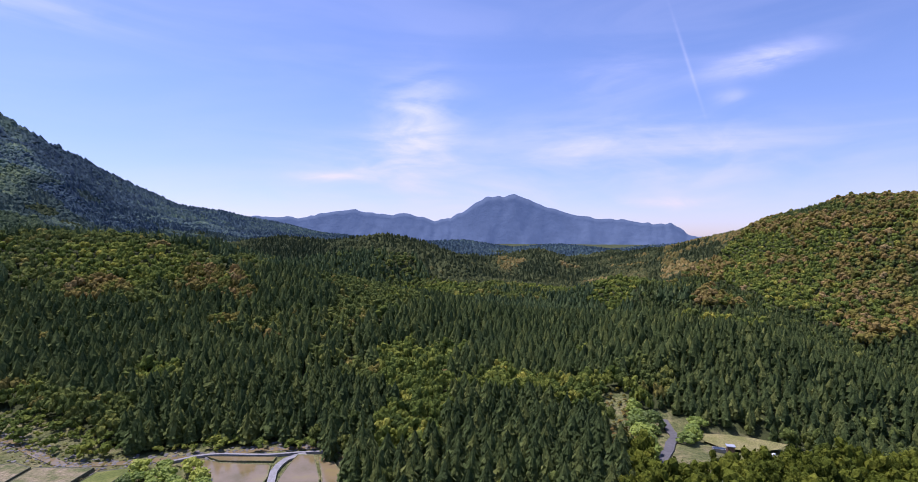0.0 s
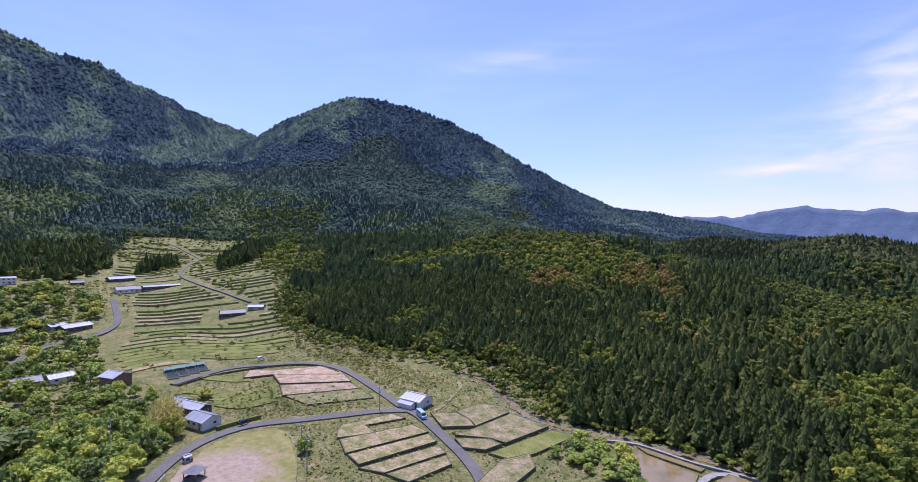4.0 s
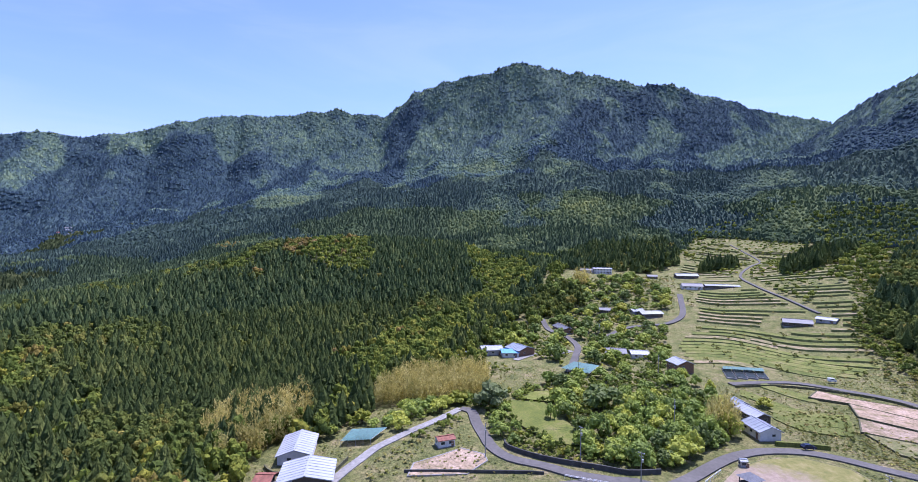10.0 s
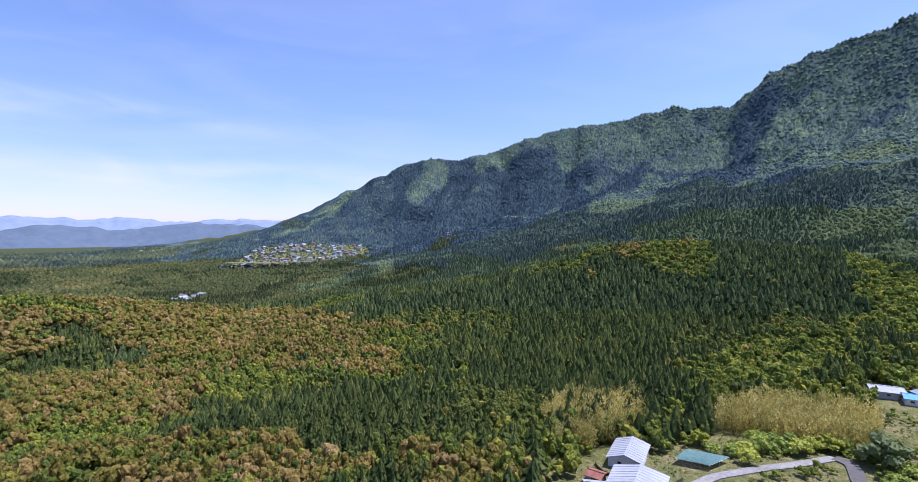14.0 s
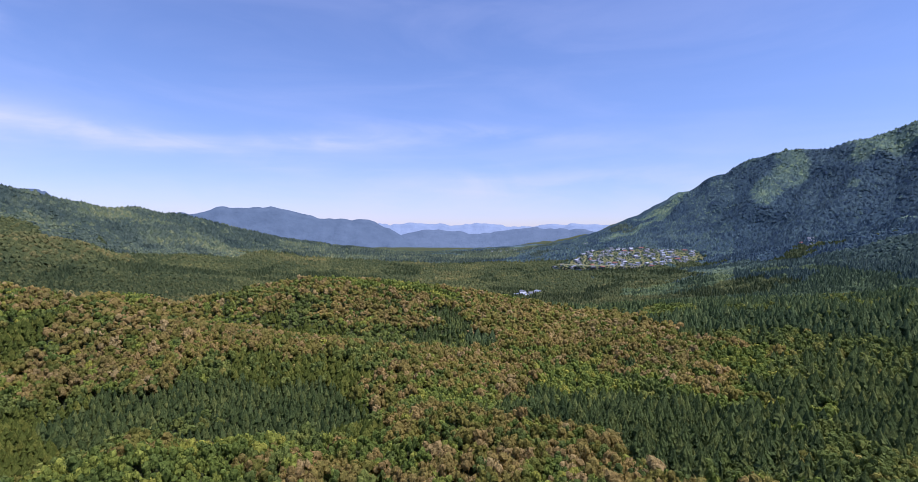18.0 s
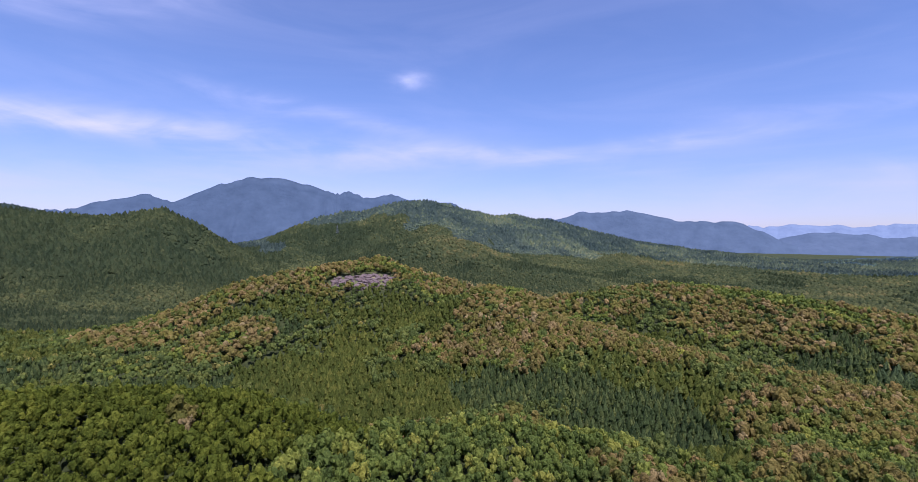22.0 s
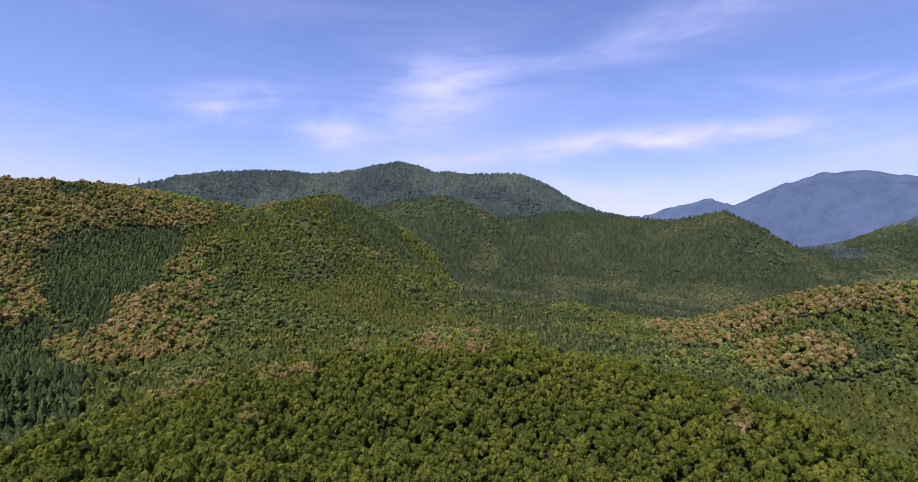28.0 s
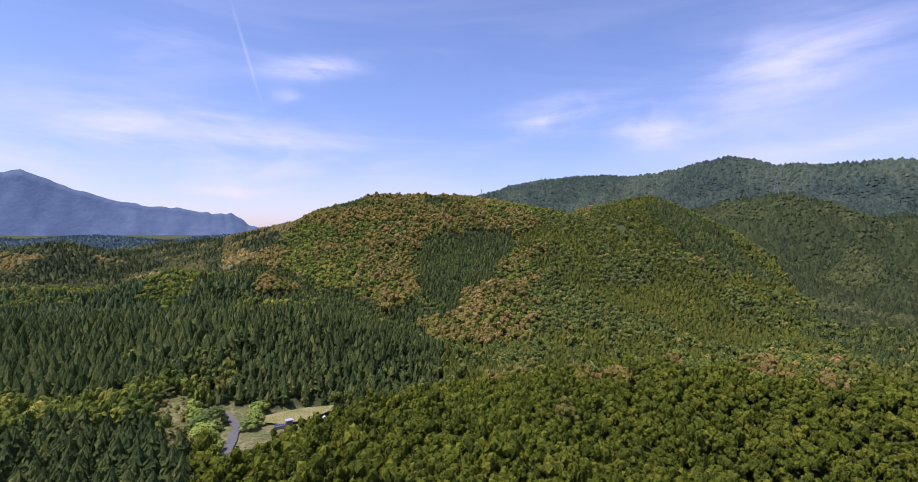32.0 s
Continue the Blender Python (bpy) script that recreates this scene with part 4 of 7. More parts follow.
def canopy_edge(x, y):
    """Distance at which single trees give way to the closed canopy."""
    bearing = np.degrees(np.arctan2(-x, y)) % 360
    return 640 + 90 * (value_noise(x, y, 70, 81) - 0.5) + 300 * np.clip((bearing - 276) / 8, 0, 1) * np.clip((336 - bearing) / 8, 0, 1)


def forest():
    # zone, from, to, spacing of conifers, spacing of broad crowns; eastern trees stand closer to fit the camera's view
    for zone, r0, r1, gap, gap_broad, east in (("close", 70, 235, 4.1, 4.2, False), ("near", 235, 420, 4.1, 4.5, False), ("middle", 420, 1000, 4.7, 5.0, False),
                                               ("close", 70, 235, 3.4, 4.2, True), ("near", 235, 420, 3.2, 4.3, True), ("middle", 420, 1000, 4.3, 5.0, True)):
        # eastern cedars are scaled down to look right from the camera
        young = 0.68 if east else 1.0
        for broad in (False, True):
            x, y = scatter(r0, r1, gap_broad if broad else gap)
            bearing = np.degrees(np.arctan2(-x, y)) % 360 + 10 * (value_noise(x, y, 40, 83) - 0.5)
            keep = ~open_land(x, y) & (((bearing > 176) & (bearing < 337)) == east) & (np.hypot(x, y) < canopy_edge(x, y)) & seen_mask(x, y)
            x, y = x[keep], y[keep]
            kind = wood_kind(x, y)
            for k, tree_name, material in KINDS:
                if (k > 1) != broad:
                    continue
                sel = kind == k
                if k == 3:
                    sel &= rng.uniform(0, 1, len(x)) < 0.95
                px, py = x[sel], y[sel]
                n = len(px)
                if k < 2:
                    fine = (CEDARS_CLOSE, CEDARS_FINE, CEDARS_MID) if k == 0 else (CYPRESS_FINE, CYPRESS_MID, CYPRESS_MID)
                    shapes = fine[min(2, ("close", "near", "middle").index(zone) + east)]
                    high = rng.uniform(7.5, 13.0, n) * (young if k == 0 else 0.66)
                    wide = high * rng.uniform(0.75, 1.1, n) * {"close": 1.1, "near": 1.05, "middle": 1.1}[zone]
                else:
                    shapes = {"close": CROWNS_CLOSE, "near": CROWNS_OAK if k == 3 else CROWNS_FINE, "middle": CROWNS_OAK_MID if k == 3 else CROWNS_MID}[zone]
                    wide = rng.uniform(2.1, 3.9, n) * (1.25 if k == 3 else 1.0) * {"close": 1.0, "near": 1.05, "middle": 1.15}[zone]
                    high = wide * rng.uniform(0.5, 0.85, n) + rng.uniform(2.0, 4.2, n)
                text = {"close": "stand of %s trees close to the valley", "near": "dense stand of %s trees on a hillside", "middle": "wooded slope of %s trees"}[zone]
                # farther western cedars take the leaf colour with haze painted in
                leaf = M_HAZED_CEDAR if k == 0 and zone == "middle" and not east else material
                plant("%s_forest" % tree_name, text % tree_name.replace("_", " "), shapes, leaf, px, py, high, wide)


def canopy_tone(x, y, z, kind):
    """Light share of the canopy: dark plantations below and in ravines, broadleaf woods on spurs and near the tops."""
    far, bearing = np.hypot(x, y), np.degrees(np.arctan2(-x, y)) % 360
    big, mid, small = value_noise(x, y, 170, 31), value_noise(x, y, 62, 32), value_noise(x, y, 24, 35)
    start = np.where(bearing < 66, 400.0, np.where(bearing < 84, 270.0, 300.0))
    spur = value_noise(np.radians(bearing) * 1900 + 0.2 * far, far * 0.3, 120, 36)
    leafy = (z - start) / 230.0 + (big - 0.5) * 2.0 + (spur - 0.5) * 2.4 + (mid - 0.5) * 1.2 + (small - 0.5) * 0.5
    leafy = np.clip(leafy * 2.2 + 0.3, 0, 1)
    low = np.where(kind < 2, 0.0, np.where(kind == 4, 0.45, 0.85)) * (0.6 + 0.4 * small) + 0.5 * np.clip((big * 0.6 + mid * 0.4 - 0.5) * 4, 0, 1)
    return np.clip(0.16 + 0.50 * np.where((far > 1050) & (bearing > 35) & (bearing < 170), leafy * (0.75 + 0.5 * small), low), 0, 1)


def canopy_zones(x, y, kind):
    """Woods by kind, bearing and distance, farther ones with more haze in their colour: name, label, material, where.
    """
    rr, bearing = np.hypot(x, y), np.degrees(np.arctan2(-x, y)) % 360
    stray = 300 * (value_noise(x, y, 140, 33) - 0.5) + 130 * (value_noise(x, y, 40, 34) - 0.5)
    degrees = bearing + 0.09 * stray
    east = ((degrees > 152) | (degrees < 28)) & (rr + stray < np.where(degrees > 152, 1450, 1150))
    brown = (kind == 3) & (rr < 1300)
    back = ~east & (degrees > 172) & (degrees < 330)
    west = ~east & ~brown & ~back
    return (("mountain_forest", "closed forest over the high mountain slopes", M_HAZED_CANOPY, west & (rr + stray >= 1230)),
            ("slope_forest", "closed dark forest on the mountain foot", M_HAZED_UPPER_SLOPE, west & (rr + stray < 1230) & (rr + stray >= 900)),
            ("slope_forest", "closed cedar forest above the valley", M_HAZED_LOWER_SLOPE, west & (rr + stray < 900)),
            ("back_hill_forest", "closed haze-greyed forest on hills behind the valley", M_HAZED_BACK_HILL, back & ~brown),
            ("oak_forest", "brown flowering oaks among far woods", M_OAK_CANOPY, brown),
            ("hill_forest", "closed olive-green forest over wooded hills", M_HILL_CANOPY, east & ~brown))


def canopy(r0, r1, across, deep, tall):
    """Closed canopy of far slopes: tree tops and the gaps between them in turn, each of its own height."""
    radii, angles = np.arange(r0, r1, deep), np.arange(0, 2 * math.pi, across)
    n, m = len(radii), len(angles) // 2 * 2
    angles = angles[:m]
    rr = radii[:, None] + rng.uniform(-0.38, 0.38, (n, m)) * deep
    aa = angles[None, :] + rng.uniform(-0.38, 0.38, (n, m)) * across
    x, y = -np.sin(aa) * rr, np.cos(aa) * rr
    keep = ~open_land(x, y) & (rr > canopy_edge(x, y) - 6) & seen_mask(x.ravel(), y.ravel(), 14.0).reshape(n, m)
    kind = wood_kind(x.ravel(), y.ravel()).reshape(n, m)
    i, j = np.meshgrid(np.arange(n), np.arange(m), indexing="ij")
    tops = (i + j) % 2 == 0
    ground = height_at(x, y)
    high = np.where(tops, rng.uniform(0.55, 1.0, (n, m)), rng.uniform(0.0, 0.4, (n, m)))
    z = ground + 1.5 + high * np.where(kind < 2, tall, tall * 0.8)
    tone = np.clip(canopy_tone(x, y, ground, kind) + rng.normal(0, 0.10, (n, m)), 0, 1)
    i, j = i[:-1], j[:-1]
    k = (j + 1) % m
    ok = keep[i, j] & keep[i + 1, j] & keep[i, k] & keep[i + 1, k]
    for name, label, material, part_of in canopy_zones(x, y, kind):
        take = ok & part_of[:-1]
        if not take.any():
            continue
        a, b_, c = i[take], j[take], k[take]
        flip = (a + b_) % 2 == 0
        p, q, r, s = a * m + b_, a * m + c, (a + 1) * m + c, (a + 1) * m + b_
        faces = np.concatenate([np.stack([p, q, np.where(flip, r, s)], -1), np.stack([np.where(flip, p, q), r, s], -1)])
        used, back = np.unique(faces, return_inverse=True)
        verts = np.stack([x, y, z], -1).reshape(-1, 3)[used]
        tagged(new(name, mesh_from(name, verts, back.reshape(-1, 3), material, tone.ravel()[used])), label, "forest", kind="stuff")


def dome_shape(seed, sides, tip, waist):
    """A simple far crown of unit radius and height: a ragged ring at the foot, one at the waist and a tip."""
    r = np.random.default_rng(seed)
    ring = [[(w * q * math.cos(2 * math.pi * (i + 0.5 * k) / sides), w * q * math.sin(2 * math.pi * (i + 0.5 * k) / sides), z + r.uniform(-0.07, 0.07))
             for i, q in enumerate(r.uniform(0.75, 1.25, sides))] for k, (w, z) in enumerate(((1.0, 0.15), (waist, tip)))]
    top = (r.uniform(-0.12, 0.12), r.uniform(-0.12, 0.12), 1.0)
    tri = []
    for i in range(sides):
        j = (i + 1) % sides
        tri += [[ring[0][i], ring[0][j], ring[1][i]], [ring[0][j], ring[1][j], ring[1][i]], [ring[1][i], ring[1][j], top]]
    return np.array(tri)


def peak_shape(seed, sides):
    """The plainest tree top: a ragged ring and a tip."""
    r = np.random.default_rng(seed)
    ring = [(q * math.cos(2 * math.pi * i / sides), q * math.sin(2 * math.pi * i / sides), r.uniform(0.05, 0.3)) for i, q in enumerate(r.uniform(0.7, 1.25, sides))]
    return np.array([[ring[i], ring[(i + 1) % sides], (r.uniform(-0.15, 0.15), 0.0, 1.0)] for i in range(sides)])


PEAKS = [peak_shape(s, 5) for s in range(220, 226)]
FAR_CONES = [dome_shape(s, 4, 0.5, 0.62) for s in range(200, 205)]
FAR_DOMES = [dome_shape(s, 4, 0.66, 0.80) for s in range(210, 215)]


def far_trees():
    """Single tree tops over the canopy of far slopes."""
    for r0, r1, gap in ((590, 1000, 5.8), (1000, 1450, 8.0), (1450, 2300, 10.5)):
        x, y = scatter(r0, r1, gap)
        keep = ~open_land(x, y) & (np.hypot(x, y) > canopy_edge(x, y)) & seen_mask(x, y, 6.0)
        x, y = x[keep], y[keep]
        kind, ground = wood_kind(x, y), height_at(x, y)
        tone = np.clip(canopy_tone(x, y, ground, kind) + rng.normal(0, 0.13, len(x)), 0, 1)
        bearing = np.degrees(np.arctan2(-x, y)) % 360
        valley = (bearing > 150) & (bearing < 238) & (value_noise(x, y, 46, 95) * 0.6 + value_noise(x, y, 130, 96) * 0.4 > 0.42)
        tone = np.where(valley, np.clip(tone + 0.28, 0, 1), tone)
        leafy = (kind > 1) | (tone > 0.48) | valley
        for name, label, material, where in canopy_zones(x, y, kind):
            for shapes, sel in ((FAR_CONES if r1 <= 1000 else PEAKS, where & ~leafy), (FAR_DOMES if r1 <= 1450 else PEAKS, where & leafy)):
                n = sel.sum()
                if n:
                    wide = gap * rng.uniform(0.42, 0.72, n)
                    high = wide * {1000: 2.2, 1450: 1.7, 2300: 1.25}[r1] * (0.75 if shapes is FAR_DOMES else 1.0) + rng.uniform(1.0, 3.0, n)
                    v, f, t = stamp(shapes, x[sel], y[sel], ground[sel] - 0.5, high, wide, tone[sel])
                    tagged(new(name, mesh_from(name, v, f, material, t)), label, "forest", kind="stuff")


forest()
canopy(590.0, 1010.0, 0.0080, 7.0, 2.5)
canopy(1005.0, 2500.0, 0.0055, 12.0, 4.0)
far_trees()

# ---- village: materials ----
M_ASPHALT = plain("asphalt", (0.112, 0.105, 0.100), 0.9, 0, 0.7, 0.18, 0.3, False)
M_CONCRETE = plain("concrete", (0.25, 0.24, 0.23), 0.85, 0, 0.8, 0.25, 0.3, False)
M_STONEBANK = plain("stone_bank", (0.098, 0.098, 0.052), 0.95, 0, 1.6, 0.6, 0.8, False)
M_METAL_WHITE = plain("white_sheet_roof", (0.38, 0.40, 0.44), 0.45, 0.0, 0.7, 0.1)
M_METAL_GREY = plain("grey_sheet_roof", (0.27, 0.30, 0.35), 0.45, 0.0, 0.7, 0.15)
M_TILE = plain("grey_tile_roof", (0.16, 0.165, 0.185), 0.6, 0.0, 1.2, 0.25, 0.4)
M_BLUE = plain("blue_sheet_roof", (0.13, 0.36, 0.66), 0.45, 0.0, 0.7, 0.15)
M_RUST = plain("rusty_red_roof", (0.26, 0.10, 0.07), 0.75, 0.0, 1.0, 0.35)
M_WALL_WHITE = plain("white_wall", (0.62, 0.61, 0.60), 0.8, 0.0, 0.8, 0.12)
M_WALL_DARK = plain("dark_board_wall", (0.09, 0.075, 0.065), 0.85, 0.0, 1.5, 0.3)
M_WALL_BROWN = plain("brown_board_wall", (0.20, 0.12, 0.08), 0.85, 0.0, 1.5, 0.3)
M_WALL_GREY = plain("grey_wall", (0.36, 0.36, 0.38), 0.8, 0.0, 0.9, 0.15)
M_GLASS = plain("window_glass", (0.03, 0.04, 0.05), 0.12, 0.0, 1.0, 0.1)
M_FRAME = plain("window_frame", (0.5, 0.5, 0.5), 0.5, 0.3, 2.0, 0.1)
M_POLE = plain("pole_concrete", (0.30, 0.29, 0.28), 0.85, 0.0, 2.0, 0.2)
M_STEEL = plain("galvanised_steel", (0.45, 0.47, 0.50), 0.5, 0.6, 2.0, 0.15)
M_NET = plain("green_net", (0.085, 0.175, 0.165), 0.7, 0.0, 1.2, 0.3)
M_STONE = plain("river_stone", (0.15, 0.14, 0.125), 0.9, 0.0, 1.0, 0.3, 0.4, False)
M_ROCK = plain("pink_rock", (0.185, 0.132, 0.112), 0.95, 0.0, 0.25, 0.45, 0.8, False)
M_WHITE = plain("white_paint", (0.78, 0.78, 0.78), 0.5, 0.0, 2.0, 0.06)


def patchy(name, stops, scale=0.12, fine=1.6, rough=0.95):
    """Soil or grass: broad patches, fine speckle, light relief."""
    s = Shader(name, rough, 0.0, 0.2)
    broad = s.ramp(s.noise(scale, 5, 0.65), stops)
    speck = s.ramp(s.noise(fine, 6, 0.7), [(0.32, (0.52, 0.56, 0.50)), (0.5, (0.98, 0.98, 0.96)), (0.68, (1.42, 1.38, 1.34))])
    tint = s.ramp(s.random(), [(0.0, (0.86, 0.88, 0.86)), (1.0, (1.12, 1.10, 1.08))])
    s.colour(s.mix(1.0, s.mix(1.0, broad, speck, "MULTIPLY"), tint, "MULTIPLY"))
    s.bump(s.noise(fine * 1.3, 5, 0.7), 0.6, 0.25)
    return s.mat


M_DRY = patchy("dry_paddy", [(0.34, (0.105, 0.120, 0.042)), (0.46, (0.185, 0.170, 0.080)), (0.58, (0.275, 0.220, 0.135)), (0.74, (0.350, 0.280, 0.200))], 0.22, 1.1)
M_PINK = patchy("pink_soil_paddy", [(0.32, (0.150, 0.140, 0.065)), (0.44, (0.270, 0.205, 0.140)), (0.58, (0.350, 0.265, 0.200)), (0.72, (0.430, 0.335, 0.270))], 0.2, 1.1)
M_GREEN = patchy("green_terrace", [(0.32, (0.082, 0.104, 0.026)), (0.48, (0.130, 0.150, 0.036)), (0.62, (0.185, 0.182, 0.062)), (0.74, (0.235, 0.200, 0.105))])
M_LAWN = patchy("lawn", [(0.30, (0.095, 0.122, 0.028)), (0.5, (0.140, 0.160, 0.036)), (0.72, (0.205, 0.190, 0.070))])
M_WEEDS = patchy("weedy_ground", [(0.30, (0.09, 0.115, 0.04)), (0.5, (0.17, 0.165, 0.075)), (0.72, (0.27, 0.22, 0.14))], 0.25, 1.2)
M_GRASS_DRY = patchy("dry_grass", [(0.30, (0.15, 0.155, 0.045)), (0.5, (0.22, 0.20, 0.075)), (0.72, (0.30, 0.25, 0.12))])


def water_material():
    s = Shader("paddy_water", 0.12, 0.0, 0.5)
    s.colour(s.ramp(s.noise(0.12, 4, 0.6), [(0.3, (0.16, 0.125, 0.045)), (0.55, (0.22, 0.165, 0.085)), (0.75, (0.25, 0.20, 0.07))]))
    s.bump(s.noise(1.2, 3, 0.5), 0.05, 0.05)
    return s.mat


M_WATER = water_material()
M_POND = plain("pond_water", (0.045, 0.055, 0.06), 0.1, 0.0, 0.6, 0.3, 0.0, False)


# ---- building helpers ----
def part(name, verts, faces, material, parent=None, label="", at=None):
    me = bpy.data.meshes.new(name)
    me.from_pydata([tuple(v) for v in verts], [], faces)
    me.materials.append(material)
    me.update()
    ob = new(name, me)
    if parent is not None:
        ob.parent = parent
    if at is not None:
        ob.matrix_basis = at
    if label:
        ob["label"] = label
    return ob


BOX_FACES = [(0, 3, 2, 1), (4, 5, 6, 7), (0, 1, 5, 4), (1, 2, 6, 5), (2, 3, 7, 6), (3, 0, 4, 7)]


def box(x0, x1, y0, y1, z0, z1):
    return [(x0, y0, z0), (x1, y0, z0), (x1, y1, z0), (x0, y1, z0), (x0, y0, z1), (x1, y0, z1), (x1, y1, z1), (x0, y1, z1)]


def merge(*shapes):
    verts, faces = [], []
    for v, f in shapes:
        n = len(verts)
        verts += list(v)
        faces += [tuple(i + n for i in g) for g in f]
    return verts, faces


def prism(points, radius0, radius1, sides=6):
    """A tapered tube along points."""
    verts, faces = [], []
    n = len(points)
    for k, p in enumerate(points):
        d = Vector(points[min(k + 1, n - 1)]) - Vector(points[max(k - 1, 0)])
        q = d.to_track_quat("Z", "Y")
        rad = radius0 + (radius1 - radius0) * k / max(1, n - 1)
        for i in range(sides):
            a = 2 * math.pi * i / sides
            verts.append(Vector(p) + q @ Vector((rad * math.cos(a), rad * math.sin(a), 0)))
    for k in range(n - 1):
        for i in range(sides):
            j = (i + 1) % sides
            faces.append((k * sides + i, k * sides + j, (k + 1) * sides + j, (k + 1) * sides + i))
    faces.append(tuple(range(sides))[::-1])
    faces.append(tuple((n - 1) * sides + i for i in range(sides)))
    return verts, faces


def smooth_line(pts, step=3.0):
    """Catmull-Rom through the points."""
    pts = [Vector((x, y, 0)) for x, y in pts]
    pts = [pts[0] * 2 - pts[1]] + pts + [pts[-1] * 2 - pts[-2]]
    out = []
    for k in range(1, len(pts) - 2):
        a, b, c, d = pts[k - 1:k + 3]
        n = max(2, int((c - b).length / step))
        for i in range(n):
            t = i / n
            out.append(0.5 * (2 * b + (c - a) * t + (2 * a - 5 * b + 4 * c - d) * t * t + (3 * b - a - 3 * c + d) * t ** 3))
    out.append(pts[-2])
    return out


def ribbon(name, pts, width, material, label, lift=0.25, deep=0.6, kind="structure", category="road", wobble=0.0):
    """A road or path: a slab that follows the ground."""
    line = smooth_line(pts)
    verts, faces = [], []
    for k, p in enumerate(line):
        d = (line[min(k + 1, len(line) - 1)] - line[max(k - 1, 0)]).normalized()
        side = Vector((-d.y, d.x, 0)) * width / 2 * (1 + wobble * (value_noise(np.array([k * 3.0]), np.array([0.0]), 5.0, 3)[0] - 0.5))
        z = max(ground_z(p.x, p.y), ground_z(p.x + side.x, p.y + side.y), ground_z(p.x - side.x, p.y - side.y)) + lift
        l, r = p + side, p - side
        verts += [(l.x, l.y, z), (r.x, r.y, z), (l.x, l.y, z - deep), (r.x, r.y, z - deep)]
    for k in range(len(line) - 1):
        a, b = 4 * k, 4 * k + 4
        faces += [(a, b, b + 1, a + 1), (a + 2, b + 2, b, a), (a + 1, b + 1, b + 3, a + 3)]
    ob = part(name, verts, faces, material)
    tagged(ob, label, category, kind=kind)
    return ob


def slab(name, poly, material, bank, label, category="field", group="", lift=0.7, deep=1.6, level=None, sag=0.0):
    """A flat field on its own stone bank."""
    cx, cy = sum(p[0] for p in poly) / len(poly), sum(p[1] for p in poly) / len(poly)
    z = (max(ground_z(x, y) for x, y in poly) if level is None else level) + lift
    area = sum(a[0] * b[1] - b[0] * a[1] for a, b in zip(poly, poly[1:] + poly[:1]))
    poly = poly if area > 0 else poly[::-1]
    n = len(poly)
    top = part(name, [(x - cx, y - cy, 0) for x, y in poly], [tuple(range(n))], material, at=pose(cx, cy, z))
    tagged(top, label, category, group)
    if bank:
        verts, faces = [], []
        for x, y in poly:
            ox, oy = x - cx, y - cy
            s = 1 + 0.35 / max(1.0, math.hypot(ox, oy))
            verts += [(ox, oy, 0.10), (ox * s, oy * s, 0.10), (ox * s * 1.01, oy * s * 1.01, -deep), (ox * 0.985, oy * 0.985, -0.02)]
        for k in range(n):
            a, b = 4 * k, 4 * ((k + 1) % n)
            faces += [(a, a + 1, b + 1, b), (a + 1, a + 2, b + 2, b + 1), (a + 3, a, b, b + 3)]
        part("bank", verts, faces, bank, top, "dark weedy dry-stone bank")
    return top


# ---- roads ----
ROAD_MAIN = [(-92, 98), (-101, 104), (-112, 109), (-121, 112), (-134, 116), (-149, 120), (-161, 121), (-176, 124), (-193, 127), (-211, 130), (-225, 131), (-239, 129),
             (-248, 125), (-255, 117), (-260, 107), (-265, 98), (-267, 88), (-263, 74), (-257, 61)]
ROAD_PLAY = [(-157, 120), (-164, 110), (-168, 100), (-172, 91), (-176, 82), (-180, 74), (-182, 64), (-179, 52), (-172, 42), (-163, 34), (-154, 27),
             (-147, 20), (-146, 13), (-147, 4), (-148, -6), (-151, -15), (-153, -25), (-159, -32), (-168, -37), (-178, -42), (-190, -47), (-192, -52)]
ROAD_WHITE = [(-122, -72), (-134, -71), (-141, -70), (-149, -69), (-157, -66), (-165, -63), (-176, -58), (-192, -52)]
ROAD_UP = [(-259, -13), (-277, -12), (-298, -11), (-321, -11), (-343, -18), (-359, -32), (-385, -40)]
ROAD_HOUSE = [(-345, 5), (-373, 21), (-384, 43), (-394, 55), (-413, 64), (-448, 68), (-470, 70)]
ROAD_FAR = [(-400, 150), (-434, 144), (-487, 135), (-544, 136), (-613, 162), (-672, 189), (-727, 185), (-763, 177)]
ribbon("road", ROAD_MAIN, 3.7, M_ASPHALT, "narrow grey asphalt road past the terraces", 0.55, 1.8)
ribbon("road", ROAD_PLAY, 4.1, M_ASPHALT, "grey asphalt lane curving round the playground", 0.45, 1.4)
ribbon("road", [(-139, -8), (-146, 8), (-144, 18), (-138, 26)], 7.0, M_ASPHALT, "wide asphalt junction of village lanes", 0.40, 1.2)
ribbon("road", ROAD_WHITE, 3.2, M_CONCRETE, "pale concrete lane to the white-roofed farm", 0.35)
ribbon("road", ROAD_UP, 4.0, M_ASPHALT, "asphalt lane climbing between gardens", 0.45)
ribbon("road", ROAD_HOUSE, 4.4, M_ASPHALT, "asphalt lane beside the upper houses", 0.5)
ribbon("road", ROAD_FAR, 2.4, M_ASPHALT, "narrow lane zigzagging up the terraces", 0.6, 1.6)
ribbon("path", [(-280, -44), (-296, -35), (-298, -24), (-309, -14)], 4.0, M_CONCRETE, "concrete drive to the workshop", 0.3, category="path")
